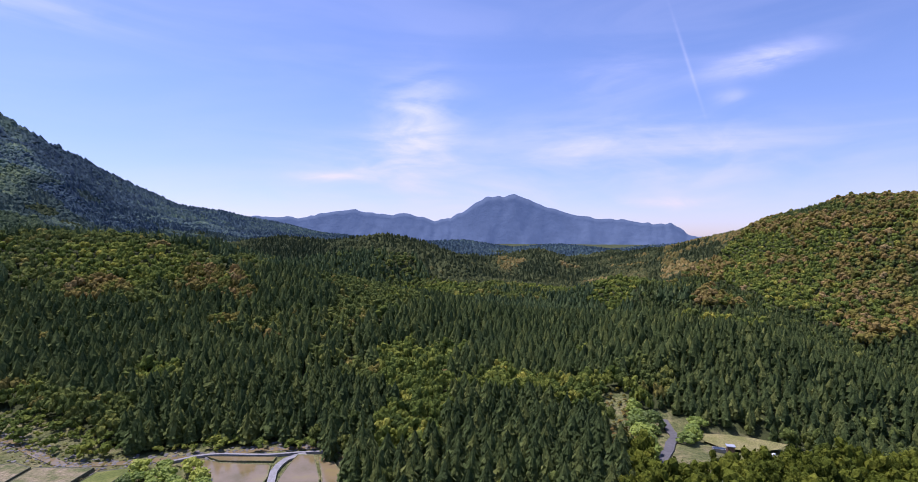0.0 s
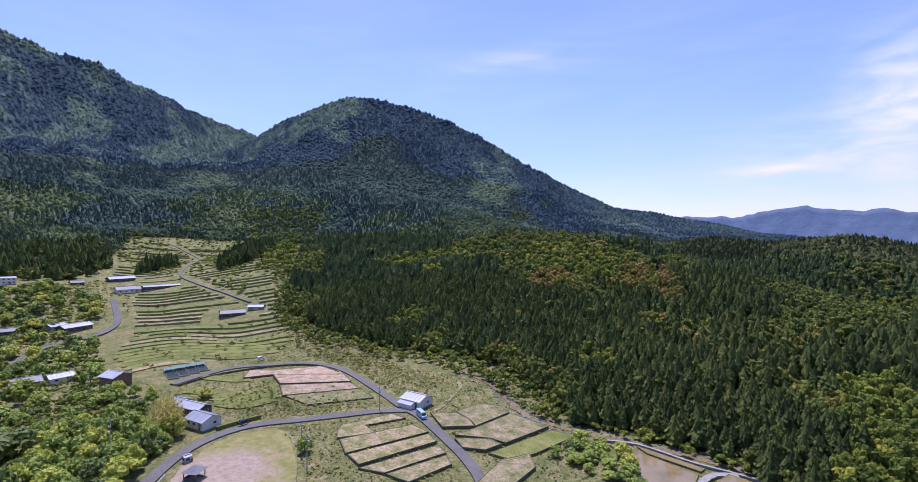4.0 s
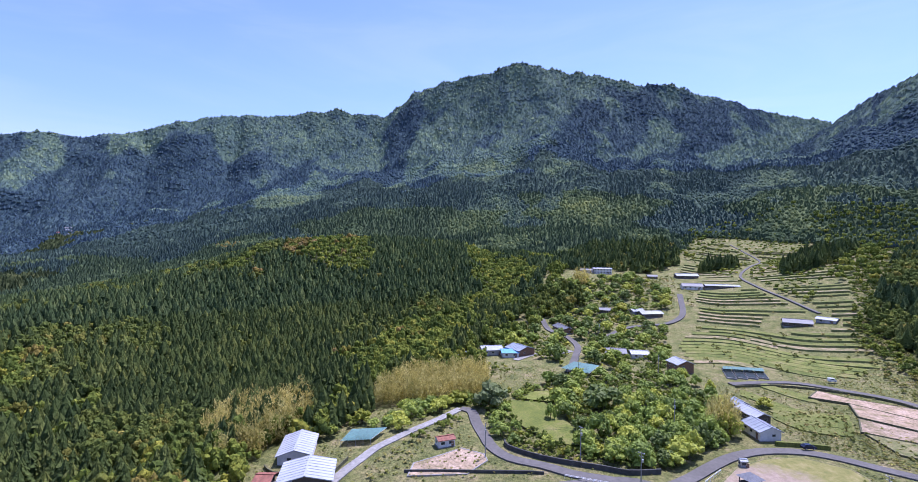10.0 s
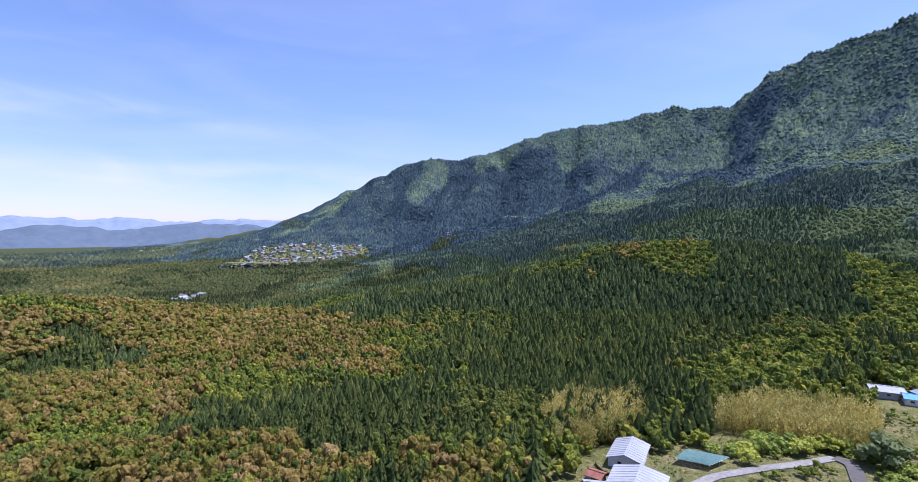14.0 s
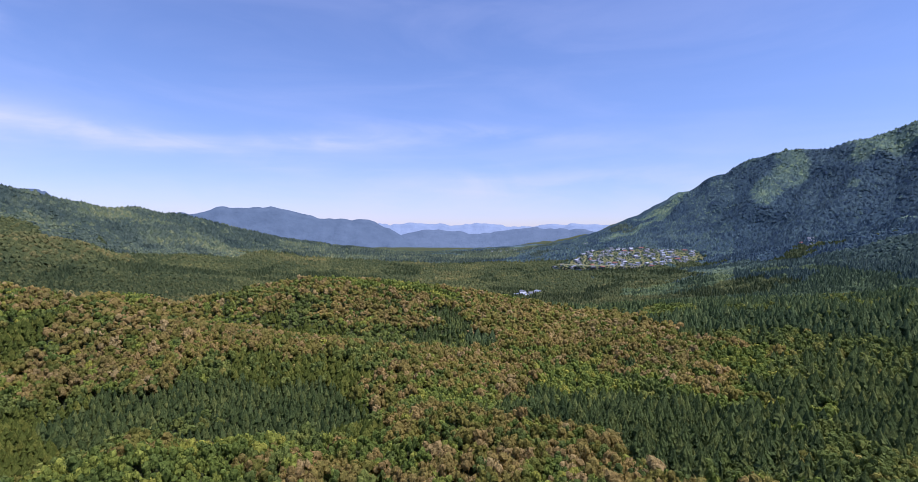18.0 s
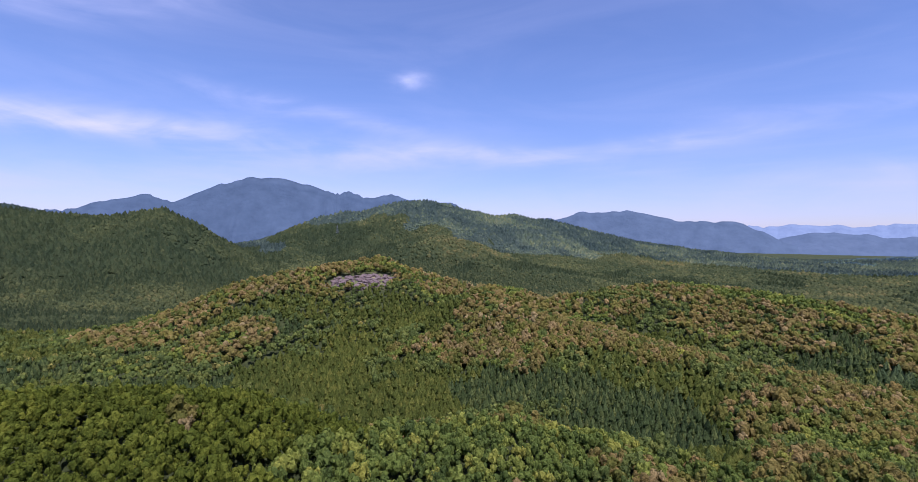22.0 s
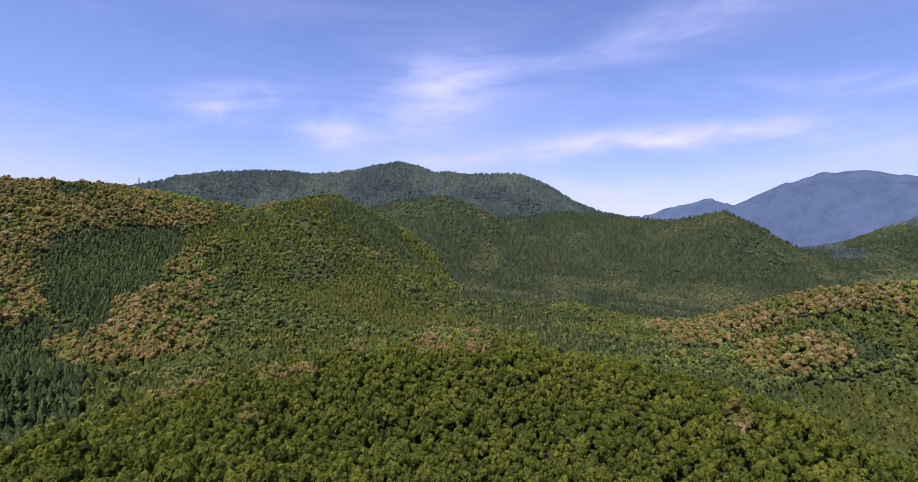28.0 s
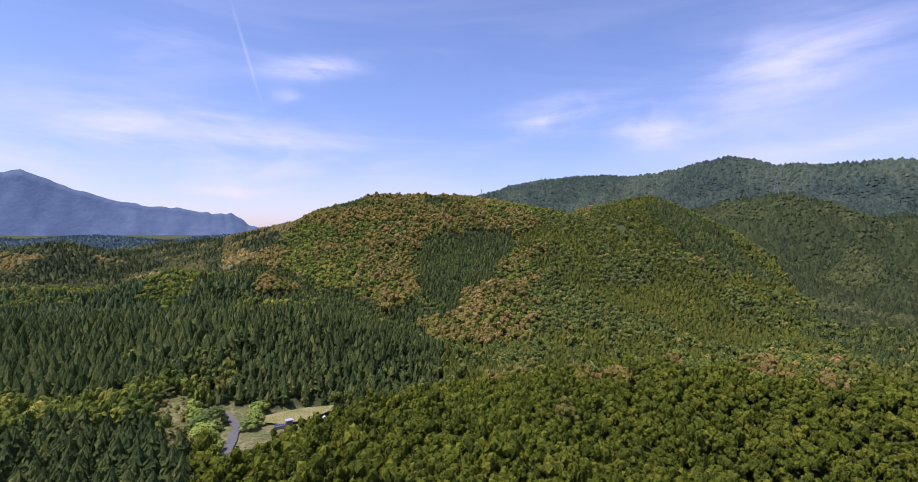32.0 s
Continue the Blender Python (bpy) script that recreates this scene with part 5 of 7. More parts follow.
ribbon("path", [(-53, 128), (-53, 140), (-55, 148), (-54, 156), (-49, 160)], 2.2, M_CONCRETE, "pale concrete path between flooded paddies", 0.75, category="path")
ribbon("path", [(-92, 152), (-80, 159), (-62, 159), (-49, 161), (-36, 161), (-24, 155)], 1.0, M_CONCRETE, "low concrete channel along the river", 0.8, 1.6, category="path")
ribbon("path", [(-147, 123), (-152, 134), (-158, 146), (-166, 158), (-172, 162)], 2.0, M_DRY, "worn grass track across the meadow", 0.22, category="path", wobble=0.6)
ribbon("road", [(52, 130), (57, 140), (61, 146), (63, 151), (67, 157), (70, 163), (75, 171), (76, 177), (77, 186)], 3.0, M_ASPHALT, "asphalt road to the forest clearing", 0.5)

# ---- terraced fields ----
FIELDS = [
    ([(-156, 89), (-160, 93), (-157, 113), (-150, 114), (-154, 99), (-146, 98), (-151, 86)], "dry"), ([(-149, 86), (-143, 112), (-134, 112), (-138.5, 82)], "dry"),
    ([(-137, 82), (-132.5, 111), (-126, 109), (-129, 81)], "dry"), ([(-127.5, 80), (-124, 108), (-118, 106), (-120, 84)], "dry"),
    ([(-119, 84), (-116.5, 105), (-111, 102), (-111, 86)], "dry"), ([(-148, 125), (-141, 132), (-133, 131), (-127, 128), (-134, 119)], "dry"),
]
FIELDS += [
    ([(-142, 133.5), (-143, 147), (-135, 151), (-128, 148), (-127, 129), (-133, 132)], "dry"), ([(-125.5, 128), (-126.5, 148), (-109, 148), (-110, 126), (-116, 125), (-126, 118)], "dry"),
    ([(-124, 116), (-116, 124), (-110.5, 124), (-111, 117), (-117, 113)], "dry"), ([(-109, 117), (-107, 147), (-98, 150), (-99, 128), (-101, 119)], "green"),
    ([(-254, 95), (-246, 104), (-238, 125), (-223, 128), (-217, 127), (-239, 101), (-243, 88)], "pink"), ([(-238.2, 100.6), (-216, 126.4), (-204, 123), (-222, 97)], "pink"),
]
FIELDS += [
    ([(-86, 152), (-81, 156.5), (-74, 154), (-58, 153), (-56, 145), (-55, 131), (-66, 133), (-74, 146)], "water"), ([(-80, 158), (-58, 158), (-58, 155), (-74, 155)], "water"),
    ([(-51.5, 150), (-51, 158), (-46, 158), (-40, 143), (-38, 132), (-51, 132)], "water"), ([(-44, 157), (-40, 156), (-33, 144), (-32, 134), (-37, 134), (-39, 143)], "water"),
    ([(-39, 157), (-30, 156), (-24, 147), (-22, 138), (-31, 134), (-32, 144)], "water"), ([(-98, 100), (-103, 116), (-100, 126), (-93, 120), (-90, 104)], "dry"),
]
LOOKS = {"dry": (M_DRY, "dry stubble paddy on a dark stone bank"), "green": (M_GREEN, "grassy green terrace on a stone bank"),
         "pink": (M_PINK, "bare pinkish-brown paddy above a bank"), "water": (M_WATER, "flooded muddy paddy with yellow-green algae")}
for k, (poly, look_name) in enumerate(FIELDS):
    mat, text = LOOKS[look_name]
    step = 0.55 if look_name != "water" else 0.35
    slab("field", poly, mat, M_STONEBANK if look_name != "water" else M_WEEDS, text, "field", "paddies by the road", lift=step + 0.12 * (k % 3), deep=1.8)

def play_material():
    """Sand worn bare in the middle, dry grass towards the edges."""
    m = Shader("playground_sand", 0.95, 0.0, 0.2)
    away = m.node("ShaderNodeVectorMath")
    away.operation = "DISTANCE"
    m.link(m.place(), away.inputs[0])
    away.inputs[1].default_value = (-152, 48, 0)
    edge = m.node("ShaderNodeMath")
    edge.operation = "MULTIPLY_ADD"
    m.link(m.noise(0.14, 6, 0.65), edge.inputs[0])
    edge.inputs[1].default_value = 26.0
    m.link(away.outputs["Value"], edge.inputs[2])
    reach = m.node("ShaderNodeMapRange", From_Min=24.0, From_Max=32.0)
    m.link(edge.outputs[0], reach.inputs["Value"])
    sand = m.ramp(m.noise(0.5, 7, 0.7), [(0.3, (0.20, 0.155, 0.115)), (0.5, (0.275, 0.215, 0.165)), (0.7, (0.33, 0.265, 0.215))])
    turf = m.ramp(m.noise(0.3, 7, 0.7), [(0.3, (0.12, 0.13, 0.04)), (0.5, (0.19, 0.18, 0.06)), (0.72, (0.28, 0.24, 0.11))])
    m.colour(m.mix(reach.outputs[0], sand, turf))
    m.bump(m.noise(2.0, 4), 0.3, 0.1)
    return m.mat


playground = slab("playground", [(-164, 41), (-173, 51), (-178, 62), (-173, 74), (-167, 76), (-146, 69), (-128, 60), (-130, 26), (-142, 28), (-150, 33)], play_material(), M_WEEDS,
                  "sandy village playground with worn grass edges", "playground", lift=0.2, deep=0.8)
slab("yard", [(-142, -53), (-149, -47), (-156, -42), (-154, -34), (-150, -32), (-140, -36), (-134, -52)], M_PINK, M_CONCRETE, "bare yard beside the red-roofed shed", "yard", lift=0.15, deep=0.6)
slab("lawn", [(-205, -35), (-206, -20), (-181, -6), (-168, -2), (-167, -12), (-175, -22), (-188, -33)], M_LAWN, None, "mown green lawn in a garden", "lawn", lift=0.5)
slab("lawn", [(-209, -30), (-220, -28), (-223, -16), (-209, -12)], M_LAWN, None, "small mown lawn below the trees", "lawn", lift=0.6)
slab("lawn", [(86, 174), (94, 173), (102, 170), (110, 165), (104, 161), (96, 159), (90, 161), (86, 163), (83, 168)], M_GRASS_DRY, None, "dry grass clearing below the cedars", "lawn", lift=0.6)
for poly, soil, text in (([(-220.6, 96.5), (-203, 122), (-193, 121), (-206, 91)], M_PINK, "bare pinkish terrace with a weedy edge below the upper lane"),
                         ([(-204.5, 91.5), (-192, 120.4), (-178, 118), (-188, 94)], M_WEEDS, "weedy fallow terrace below the upper lane")):
    slab("field", poly, soil, M_STONEBANK, text, "field", "paddies by the road", lift=0.5)

TERRACES = [(-285, 50), (-330, 48), (-400, 72), (-470, 82), (-540, 100), (-560, 78), (-640, 100), (-770, 150), (-745, 255), (-670, 285), (-560, 240), (-450, 190),
            (-375, 165), (-300, 140), (-278, 120), (-276, 95), (-292, 88)]
LOWER_TERRACES = [(-200, 88), (-228, 96), (-245, 86), (-262, 70), (-262, 56), (-232, 62), (-205, 66), (-186, 78)]


def keep_clear(x, y):
    """Near a lane or a building plot."""
    near = np.zeros(np.shape(x), bool)
    for line, gap in ((ROAD_FAR, 5), (ROAD_HOUSE, 5), (ROAD_MAIN, 4.5), (ROAD_PLAY, 5), (ROAD_UP, 5), (ROAD_WHITE, 4)):
        z, d = crest_reach(x, y, [(a, b_, 0) for a, b_ in line])
        near |= d < gap
    for hx, hy, hr in PLOTS:
        near |= (x - hx) ** 2 + (y - hy) ** 2 < hr * hr
    return near


PLOTS = [(-500, 108, 24), (-497, 85, 14), (-385, 133, 22), (-560, 90, 18), (-405, 42, 14), (-275, 72, 17), (-718, 334, 20), (-278, 45, 12)]


def terrace_strips(poly, r0, r1, step0, step1):
    r, row = r0, 0
    while r < r1:
        step = step0 + (step1 - step0) * (r - r0) / (r1 - r0)
        depth = step * rng.uniform(0.86, 1.1)
        bearings = np.arange(30, 110, math.degrees(3.0 / r))
        wob = (value_noise(bearings * r / 57.3, bearings * 0 + row * 7, 38, 12) - 0.5) * step * 0.8
        wob = wob + (value_noise(bearings * 6.0, bearings * 0 + r * 0.25, 42, 13) - 0.5) * 44
        rr = r + wob
        x, y = -np.sin(np.radians(bearings)) * rr, np.cos(np.radians(bearings)) * rr
        ok = inside(x, y, poly) & ~keep_clear(x, y)
        run = []
        limit = rng.integers(14, 50)
        for k in range(len(bearings)):
            if ok[k]:
                run.append(k)
            if (not ok[k] or len(run) >= limit or k == len(bearings) - 1) and run:
                if len(run) > 3 and rng.uniform() > (0.35 if r > 480 else 0.14):
                    strip(np.array(run), bearings, rr, depth)
                run = []
                limit = rng.integers(14, 50)
        r += step
        row += 1


def strip(run, bearings, rr, depth):
    """One terrace along the contour: soil on top, a weedy bank in front and at its ends."""
    bs, rs = np.radians(bearings[run]), rr[run]
    n = len(run)
    ix, iy = -np.sin(bs) * rs, np.cos(bs) * rs
    ox, oy = -np.sin(bs) * (rs + depth), np.cos(bs) * (rs + depth)
    z = height_at((ix + ox) / 2, (iy + oy) / 2) + 0.35
    z = np.convolve(np.pad(z, 2, mode="edge"), np.ones(5) / 5, "valid")
    mx, my = float(ix.mean()), float(iy.mean())
    pick, wet = rng.uniform(), value_noise(np.array([mx]), np.array([my]), 60, 61)[0]
    if mx > -345:
        look_name = "green" if pick < 0.93 else "dry"
    elif mx > -480:
        look_name = "pink" if wet > 0.74 else ("green" if pick < 0.6 else "dry")
    else:
        look_name = "green" if pick < 0.6 else "dry"
    mat, text = LOOKS[look_name]
    verts = [(ix[k] - mx, iy[k] - my, z[k]) for k in range(n)] + [(ox[k] - mx, oy[k] - my, z[k] + 0.15) for k in range(n)]
    top = part("terrace", verts, [(k, k + n, k + n + 1, k + 1) for k in range(n - 1)], mat, at=pose(mx, my, 0))
    tagged(top, text, "terrace", "terraces up the valley")
    front = []
    for k in range(n):
        ux, uy = ix[k] / rs[k], iy[k] / rs[k]
        front += [(ix[k] - mx + ux * 0.3, iy[k] - my + uy * 0.3, z[k] + 0.05), (ix[k] - mx, iy[k] - my, z[k] + 0.12), (ix[k] - mx - ux * 0.45, iy[k] - my - uy * 0.45, z[k] - 1.1)]
    faces = [f for k in range(n - 1) for f in ((3 * k, 3 * k + 3, 3 * k + 4, 3 * k + 1), (3 * k + 1, 3 * k + 4, 3 * k + 5, 3 * k + 2))]
    for e in (0, n - 1):
        m = len(front)
        front += [(ix[e] - mx, iy[e] - my, z[e] + 0.1), (ox[e] - mx, oy[e] - my, z[e] + 0.2), (ox[e] - mx, oy[e] - my, z[e] - 1.1), (ix[e] - mx, iy[e] - my, z[e] - 1.1)]
        faces.append((m, m + 1, m + 2, m + 3))
    part("bank", front, faces, M_BANK, top, "weedy bank with stones")


M_BANK = patchy("weedy_bank", [(0.3, (0.096, 0.114, 0.040)), (0.5, (0.163, 0.177, 0.062)), (0.72, (0.260, 0.234, 0.112))], 0.4, 2.2)


# ---- houses ----
def house(a, b, depth, wall_h, rise, roof_mat, wall_mat, label, ridge="along", windows=3, storeys=1, lean=None, category="house", eaves=0.6):
    """A gabled house; a-b is the foot of the side that faces the valley."""
    wall_h, rise = wall_h * 0.72, rise * 0.8
    ax, ay = a
    bx, by = b
    dx, dy = bx - ax, by - ay
    length = math.hypot(dx, dy)
    ux, uy = dx / length, dy / length
    nx, ny = -uy, ux
    if nx * (ax + bx) + ny * (ay + by) < 0:
        nx, ny = -nx, -ny
        ax, ay, ux, uy = bx, by, -ux, -uy
    cx, cy = ax + ux * length / 2 + nx * depth / 2, ay + uy * length / 2 + ny * depth / 2
    turn = math.degrees(math.atan2(uy, ux))
    L, W = length, depth
    if ridge == "across":
        turn, L, W = turn + 90, depth, length
    z = min(ground_z(cx + sx * 4, cy + sy * 4) for sx in (-1, 1) for sy in (-1, 1))
    base = new("house" if category == "house" else category.replace(" ", "_"))
    base.matrix_basis = pose(cx, cy, z, 0, 0, turn)
    tagged(base, label, category)
    l, w, h = L / 2, W / 2, wall_h + 0.6
    verts = [(-l, -w, 0), (l, -w, 0), (l, w, 0), (-l, w, 0), (-l, -w, h), (l, -w, h), (l, w, h), (-l, w, h), (-l, 0, h + rise), (l, 0, h + rise)]
    part("wall", verts, [(0, 1, 5, 4), (2, 3, 7, 6), (1, 2, 6, 9, 5), (3, 0, 4, 8, 7), (0, 3, 2, 1)], wall_mat, base)
    part("foundation", box(-l - 0.15, l + 0.15, -w - 0.15, w + 0.15, -1.5, 0.35), BOX_FACES, M_CONCRETE, base)
    slope = rise / w
    for side in (-1, 1):
        y1, z1 = side * (w + eaves), h - slope * eaves + 0.05
        rl, th = l + eaves, 0.18
        v = [(-rl, 0, h + rise + 0.05), (rl, 0, h + rise + 0.05), (rl, y1, z1), (-rl, y1, z1), (-rl, 0, h + rise + 0.05 + th), (rl, 0, h + rise + 0.05 + th), (rl, y1, z1 + th), (-rl, y1, z1 + th)]
        pane = part("roof", v, BOX_FACES if side < 0 else [f[::-1] for f in BOX_FACES], roof_mat, base)
        ribs = max(4, int(L / 1.4))
        shapes = []
        for k in range(ribs + 1):
            x = -rl + 2 * rl * k / ribs
            shapes.append(([(x - 0.05, side * 0.1, h + rise + 0.05 + th), (x + 0.05, side * 0.1, h + rise + 0.05 + th), (x + 0.05, y1, z1 + th), (x - 0.05, y1, z1 + th),
                            (x - 0.05, side * 0.1, h + rise + 0.13 + th), (x + 0.05, side * 0.1, h + rise + 0.13 + th), (x + 0.05, y1, z1 + th + 0.08), (x - 0.05, y1, z1 + th + 0.08)], BOX_FACES))
        part("roof_ribs", *merge(*shapes), roof_mat, pane)
    part("ridge_cap", box(-l - eaves, l + eaves, -0.22, 0.22, h + rise + 0.2, h + rise + 0.38), BOX_FACES, roof_mat, base)
    for s in range(storeys):
        zc = 0.6 + (s + 0.55) * wall_h / storeys
        for side in (-1, 1):
            for k in range(windows):
                x = -l + L * (k + 0.5) / windows
                window(base, x, side * w, zc, 1.5, 1.0, 0 if side < 0 else 180)
        for side in (-1, 1):
            window(base, side * l, 0.15 * W, zc, 1.3, 0.9, 90 if side > 0 else -90)
    part("door", box(l * 0.55, l * 0.55 + 0.95, -w - 0.06, -w + 0.05, 0.35, 0.35 + min(2.0, 0.85 * wall_h)), BOX_FACES, M_WALL_BROWN, base)
    if lean:
        ld, lh = lean
        v = [(-l, -w - ld, lh - 0.5), (l * 0.6, -w - ld, lh - 0.5), (l * 0.6, -w, lh + 0.2), (-l, -w, lh + 0.2), (-l, -w - ld, lh - 0.38), (l * 0.6, -w - ld, lh - 0.38), (l * 0.6, -w, lh + 0.32), (-l, -w, lh + 0.32)]
        part("lean_to_roof", v, BOX_FACES, M_METAL_GREY, base)
        part("lean_to_wall", box(-l + 0.2, l * 0.6 - 0.2, -w - ld + 0.4, -w, 0, lh - 0.45), BOX_FACES, wall_mat, base)
    return base


def window(base, x, y, z, w, h, turn):
    at = pose(x, y, z, 0, 0, turn)
    frame_v, frame_f = merge((box(-w / 2, w / 2, -0.07, 0.03, h / 2 - 0.08, h / 2), BOX_FACES), (box(-w / 2, w / 2, -0.09, 0.03, -h / 2 - 0.04, -h / 2 + 0.06), BOX_FACES),
                             (box(-w / 2, -w / 2 + 0.08, -0.07, 0.03, -h / 2 + 0.06, h / 2 - 0.08), BOX_FACES), (box(w / 2 - 0.08, w / 2, -0.07, 0.03, -h / 2 + 0.06, h / 2 - 0.08), BOX_FACES))
    win = part("window", frame_v, frame_f, M_FRAME, base, at=at)
    part("pane", box(-w / 2 + 0.08, w / 2 - 0.08, -0.03, 0.02, -h / 2 + 0.06, h / 2 - 0.08), BOX_FACES, M_GLASS, win)


house((-116, -83), (-122, -70), 12, 3.0, 2.0, M_METAL_WHITE, M_WALL_DARK, "farmhouse with a broad white sheet-metal roof", "across", 4)
house((-130, -93), (-134, -84), 15, 3.4, 1.9, M_METAL_WHITE, M_WALL_WHITE, "long barn with white sheet roof behind the farmhouse", "across", 4)
house((-117, -91), (-118, -87), 4.5, 2.2, 0.8, M_RUST, M_WALL_GREY, "low annex with rusty white-patched roof", category="shed", windows=1)
house((-109, -85), (-115, -78), 6, 2.6, 1.2, M_METAL_WHITE, M_WALL_WHITE, "white-roofed outbuilding beside the farm lane")
house((-154, -49), (-157.5, -44.5), 3.6, 2.6, 0.8, M_RUST, M_WALL_WHITE, "small white shed with a rusty red roof", category="shed", windows=2, eaves=0.3)
house((-197, 51), (-188, 54), 7.4, 3.8, 1.9, M_METAL_GREY, M_WALL_WHITE, "single-storey white house with blue-grey roof")
house((-214, 53), (-204, 57), 6, 3.2, 1.6, M_METAL_WHITE, M_WALL_DARK, "house with pale sheet roof behind a neighbour")
house((-224, 53), (-219, 55), 4.5, 2.6, 1.2, M_METAL_GREY, M_WALL_DARK, "small store with a grey roof", category="shed", windows=1)
house((-269, 40), (-273, 48), 9, 6.2, 2.0, M_METAL_WHITE, M_WALL_BROWN, "two-storey brown house with a pale roof", "across", 2, 2)
house((-287, -43), (-296, -35), 12, 4.6, 2.2, M_METAL_GREY, M_WALL_BROWN, "brown workshop with a grey sheet roof", "across", 3)
house((-284, -52), (-287, -43), 10, 3.4, 1.2, M_BLUE, M_WALL_WHITE, "workshop wing with a bright blue roof", windows=2)
house((-286, -64), (-291, -53), 12, 3.8, 1.4, M_METAL_WHITE, M_WALL_GREY, "workshop hall with a white roof", windows=3)
house((-277, -72), (-281, -63), 7, 2.6, 0.9, M_METAL_WHITE, M_WALL_DARK, "low lean-to store with a white roof", category="shed", windows=2)
house((-276, -82), (-278, -74), 6, 2.4, 0.8, M_METAL_GREY, M_WALL_DARK, "low grey-roofed store beside the workshop", category="shed", windows=2)
house((-297, 6), (-298, 17), 9, 3.2, 2.0, M_TILE, M_WALL_DARK, "old house with a dark tiled roof among trees", windows=3)
house((-297, 20), (-299, 29), 7, 3.0, 1.6, M_METAL_GREY, M_WALL_WHITE, "cottage with a patched grey and white roof", windows=2)
house((-398, 34), (-405, 49), 9, 3.4, 1.8, M_METAL_WHITE, M_WALL_DARK, "farmhouse with bright white roofs by the lane", windows=4)
house((-406, 28), (-410, 36), 7, 3.0, 1.4, M_METAL_WHITE, M_WALL_GREY, "white-roofed store beside the farmhouse", category="shed", windows=2)
house((-536, -3), (-539, 15), 9, 6.6, 0.8, M_METAL_WHITE, M_WALL_WHITE, "two-storey white office with rows of windows", windows=6, storeys=2, category="office building")
house((-535, -16), (-536, -4), 8, 3.4, 1.6, M_TILE, M_WALL_GREY, "tiled house beside the white office", windows=3)
house((-491, 76), (-493, 93), 9, 4.0, 2.6, M_TILE, M_WALL_WHITE, "farmhouse with a grey tiled roof on the terraces", windows=4)
house((-491, 95), (-493, 123), 8, 3.0, 1.0, M_METAL_WHITE, M_WALL_DARK, "very long low barn with a white roof", windows=8, category="barn")
house((-554, 80), (-559, 101), 9, 3.6, 2.2, M_METAL_GREY, M_WALL_DARK, "dark farmhouse with pale roof edges", windows=4)
house((-535, 50), (-536, 59), 7, 2.8, 1.6, M_TILE, M_WALL_DARK, "small dark house below the cedars", windows=2)
house((-381, 122), (-378, 138), 9, 3.4, 2.2, M_TILE, M_WALL_DARK, "dark tiled farmhouse among paddies", windows=4)
house((-384, 142), (-378, 151), 8, 3.0, 1.2, M_METAL_WHITE, M_WALL_GREY, "white-roofed store beside the tiled farmhouse", windows=2, category="barn")
house((-722, 322), (-711, 345), 9, 3.0, 1.6, M_METAL_WHITE, M_WALL_GREY, "long white-roofed house high in the valley", windows=5)
house((-796, 121), (-800, 140), 9, 3.2, 1.4, M_METAL_WHITE, M_WALL_GREY, "white-roofed house at the forest edge", windows=4)
house((-163, 122), (-154, 124), 8.5, 3.8, 1.8, M_METAL_WHITE, M_WALL_WHITE, "white shed with lean-to at the road fork", windows=2, lean=(3.0, 2.8), category="shed")
house((-366, -30), (-350, -22), 8, 3.0, 1.8, M_TILE, M_WALL_BROWN, "dark tiled house beside the climbing lane", windows=3)
house((-407, 2), (-407, 11), 7, 2.8, 1.6, M_TILE, M_WALL_DARK, "small tiled cottage among gardens", windows=2)


def pavilion(x, y):
    """Open park shelter with a hipped roof."""
    base = new("park_shelter")
    base.matrix_basis = pose(x, y, ground_z(x, y) + 0.3, 0, 0, 35)
    tagged(base, "dark wooden park shelter with a hipped roof", "shelter")
    r, h = 2.6, 2.4
    part("roof", [(-r, -r, h), (r, -r, h), (r, r, h), (-r, r, h), (-0.3, 0, h + 1.5), (0.3, 0, h + 1.5)], [(0, 1, 5, 4), (2, 3, 4, 5), (1, 2, 5), (3, 0, 4), (0, 3, 2, 1)], M_TILE, base)
    for sx in (-1, 1):
        for sy in (-1, 1):
            part("post", box(sx * 1.9 - 0.1, sx * 1.9 + 0.1, sy * 1.9 - 0.1, sy * 1.9 + 0.1, 0, h + 0.05), BOX_FACES, M_WALL_DARK, base)
    part("bench", box(-1.7, 1.7, 1.2, 1.7, 0.0, 0.45), BOX_FACES, M_WALL_BROWN, base)
    part("railing", box(-1.85, 1.85, -1.9, -1.8, 0.1, 0.95), BOX_FACES, M_WALL_DARK, base)
    part("side_railing", box(-1.9, -1.8, -1.75, 1.75, 0.1, 0.95), BOX_FACES, M_WALL_DARK, base)


pavilion(-153.5, 42)
kiosk = house((-165, 42.5), (-165.3, 44.3), 1.6, 2.0, 0.4, M_METAL_GREY, M_WALL_GREY, "small grey toilet hut by the playground", category="hut", windows=1, eaves=0.2)


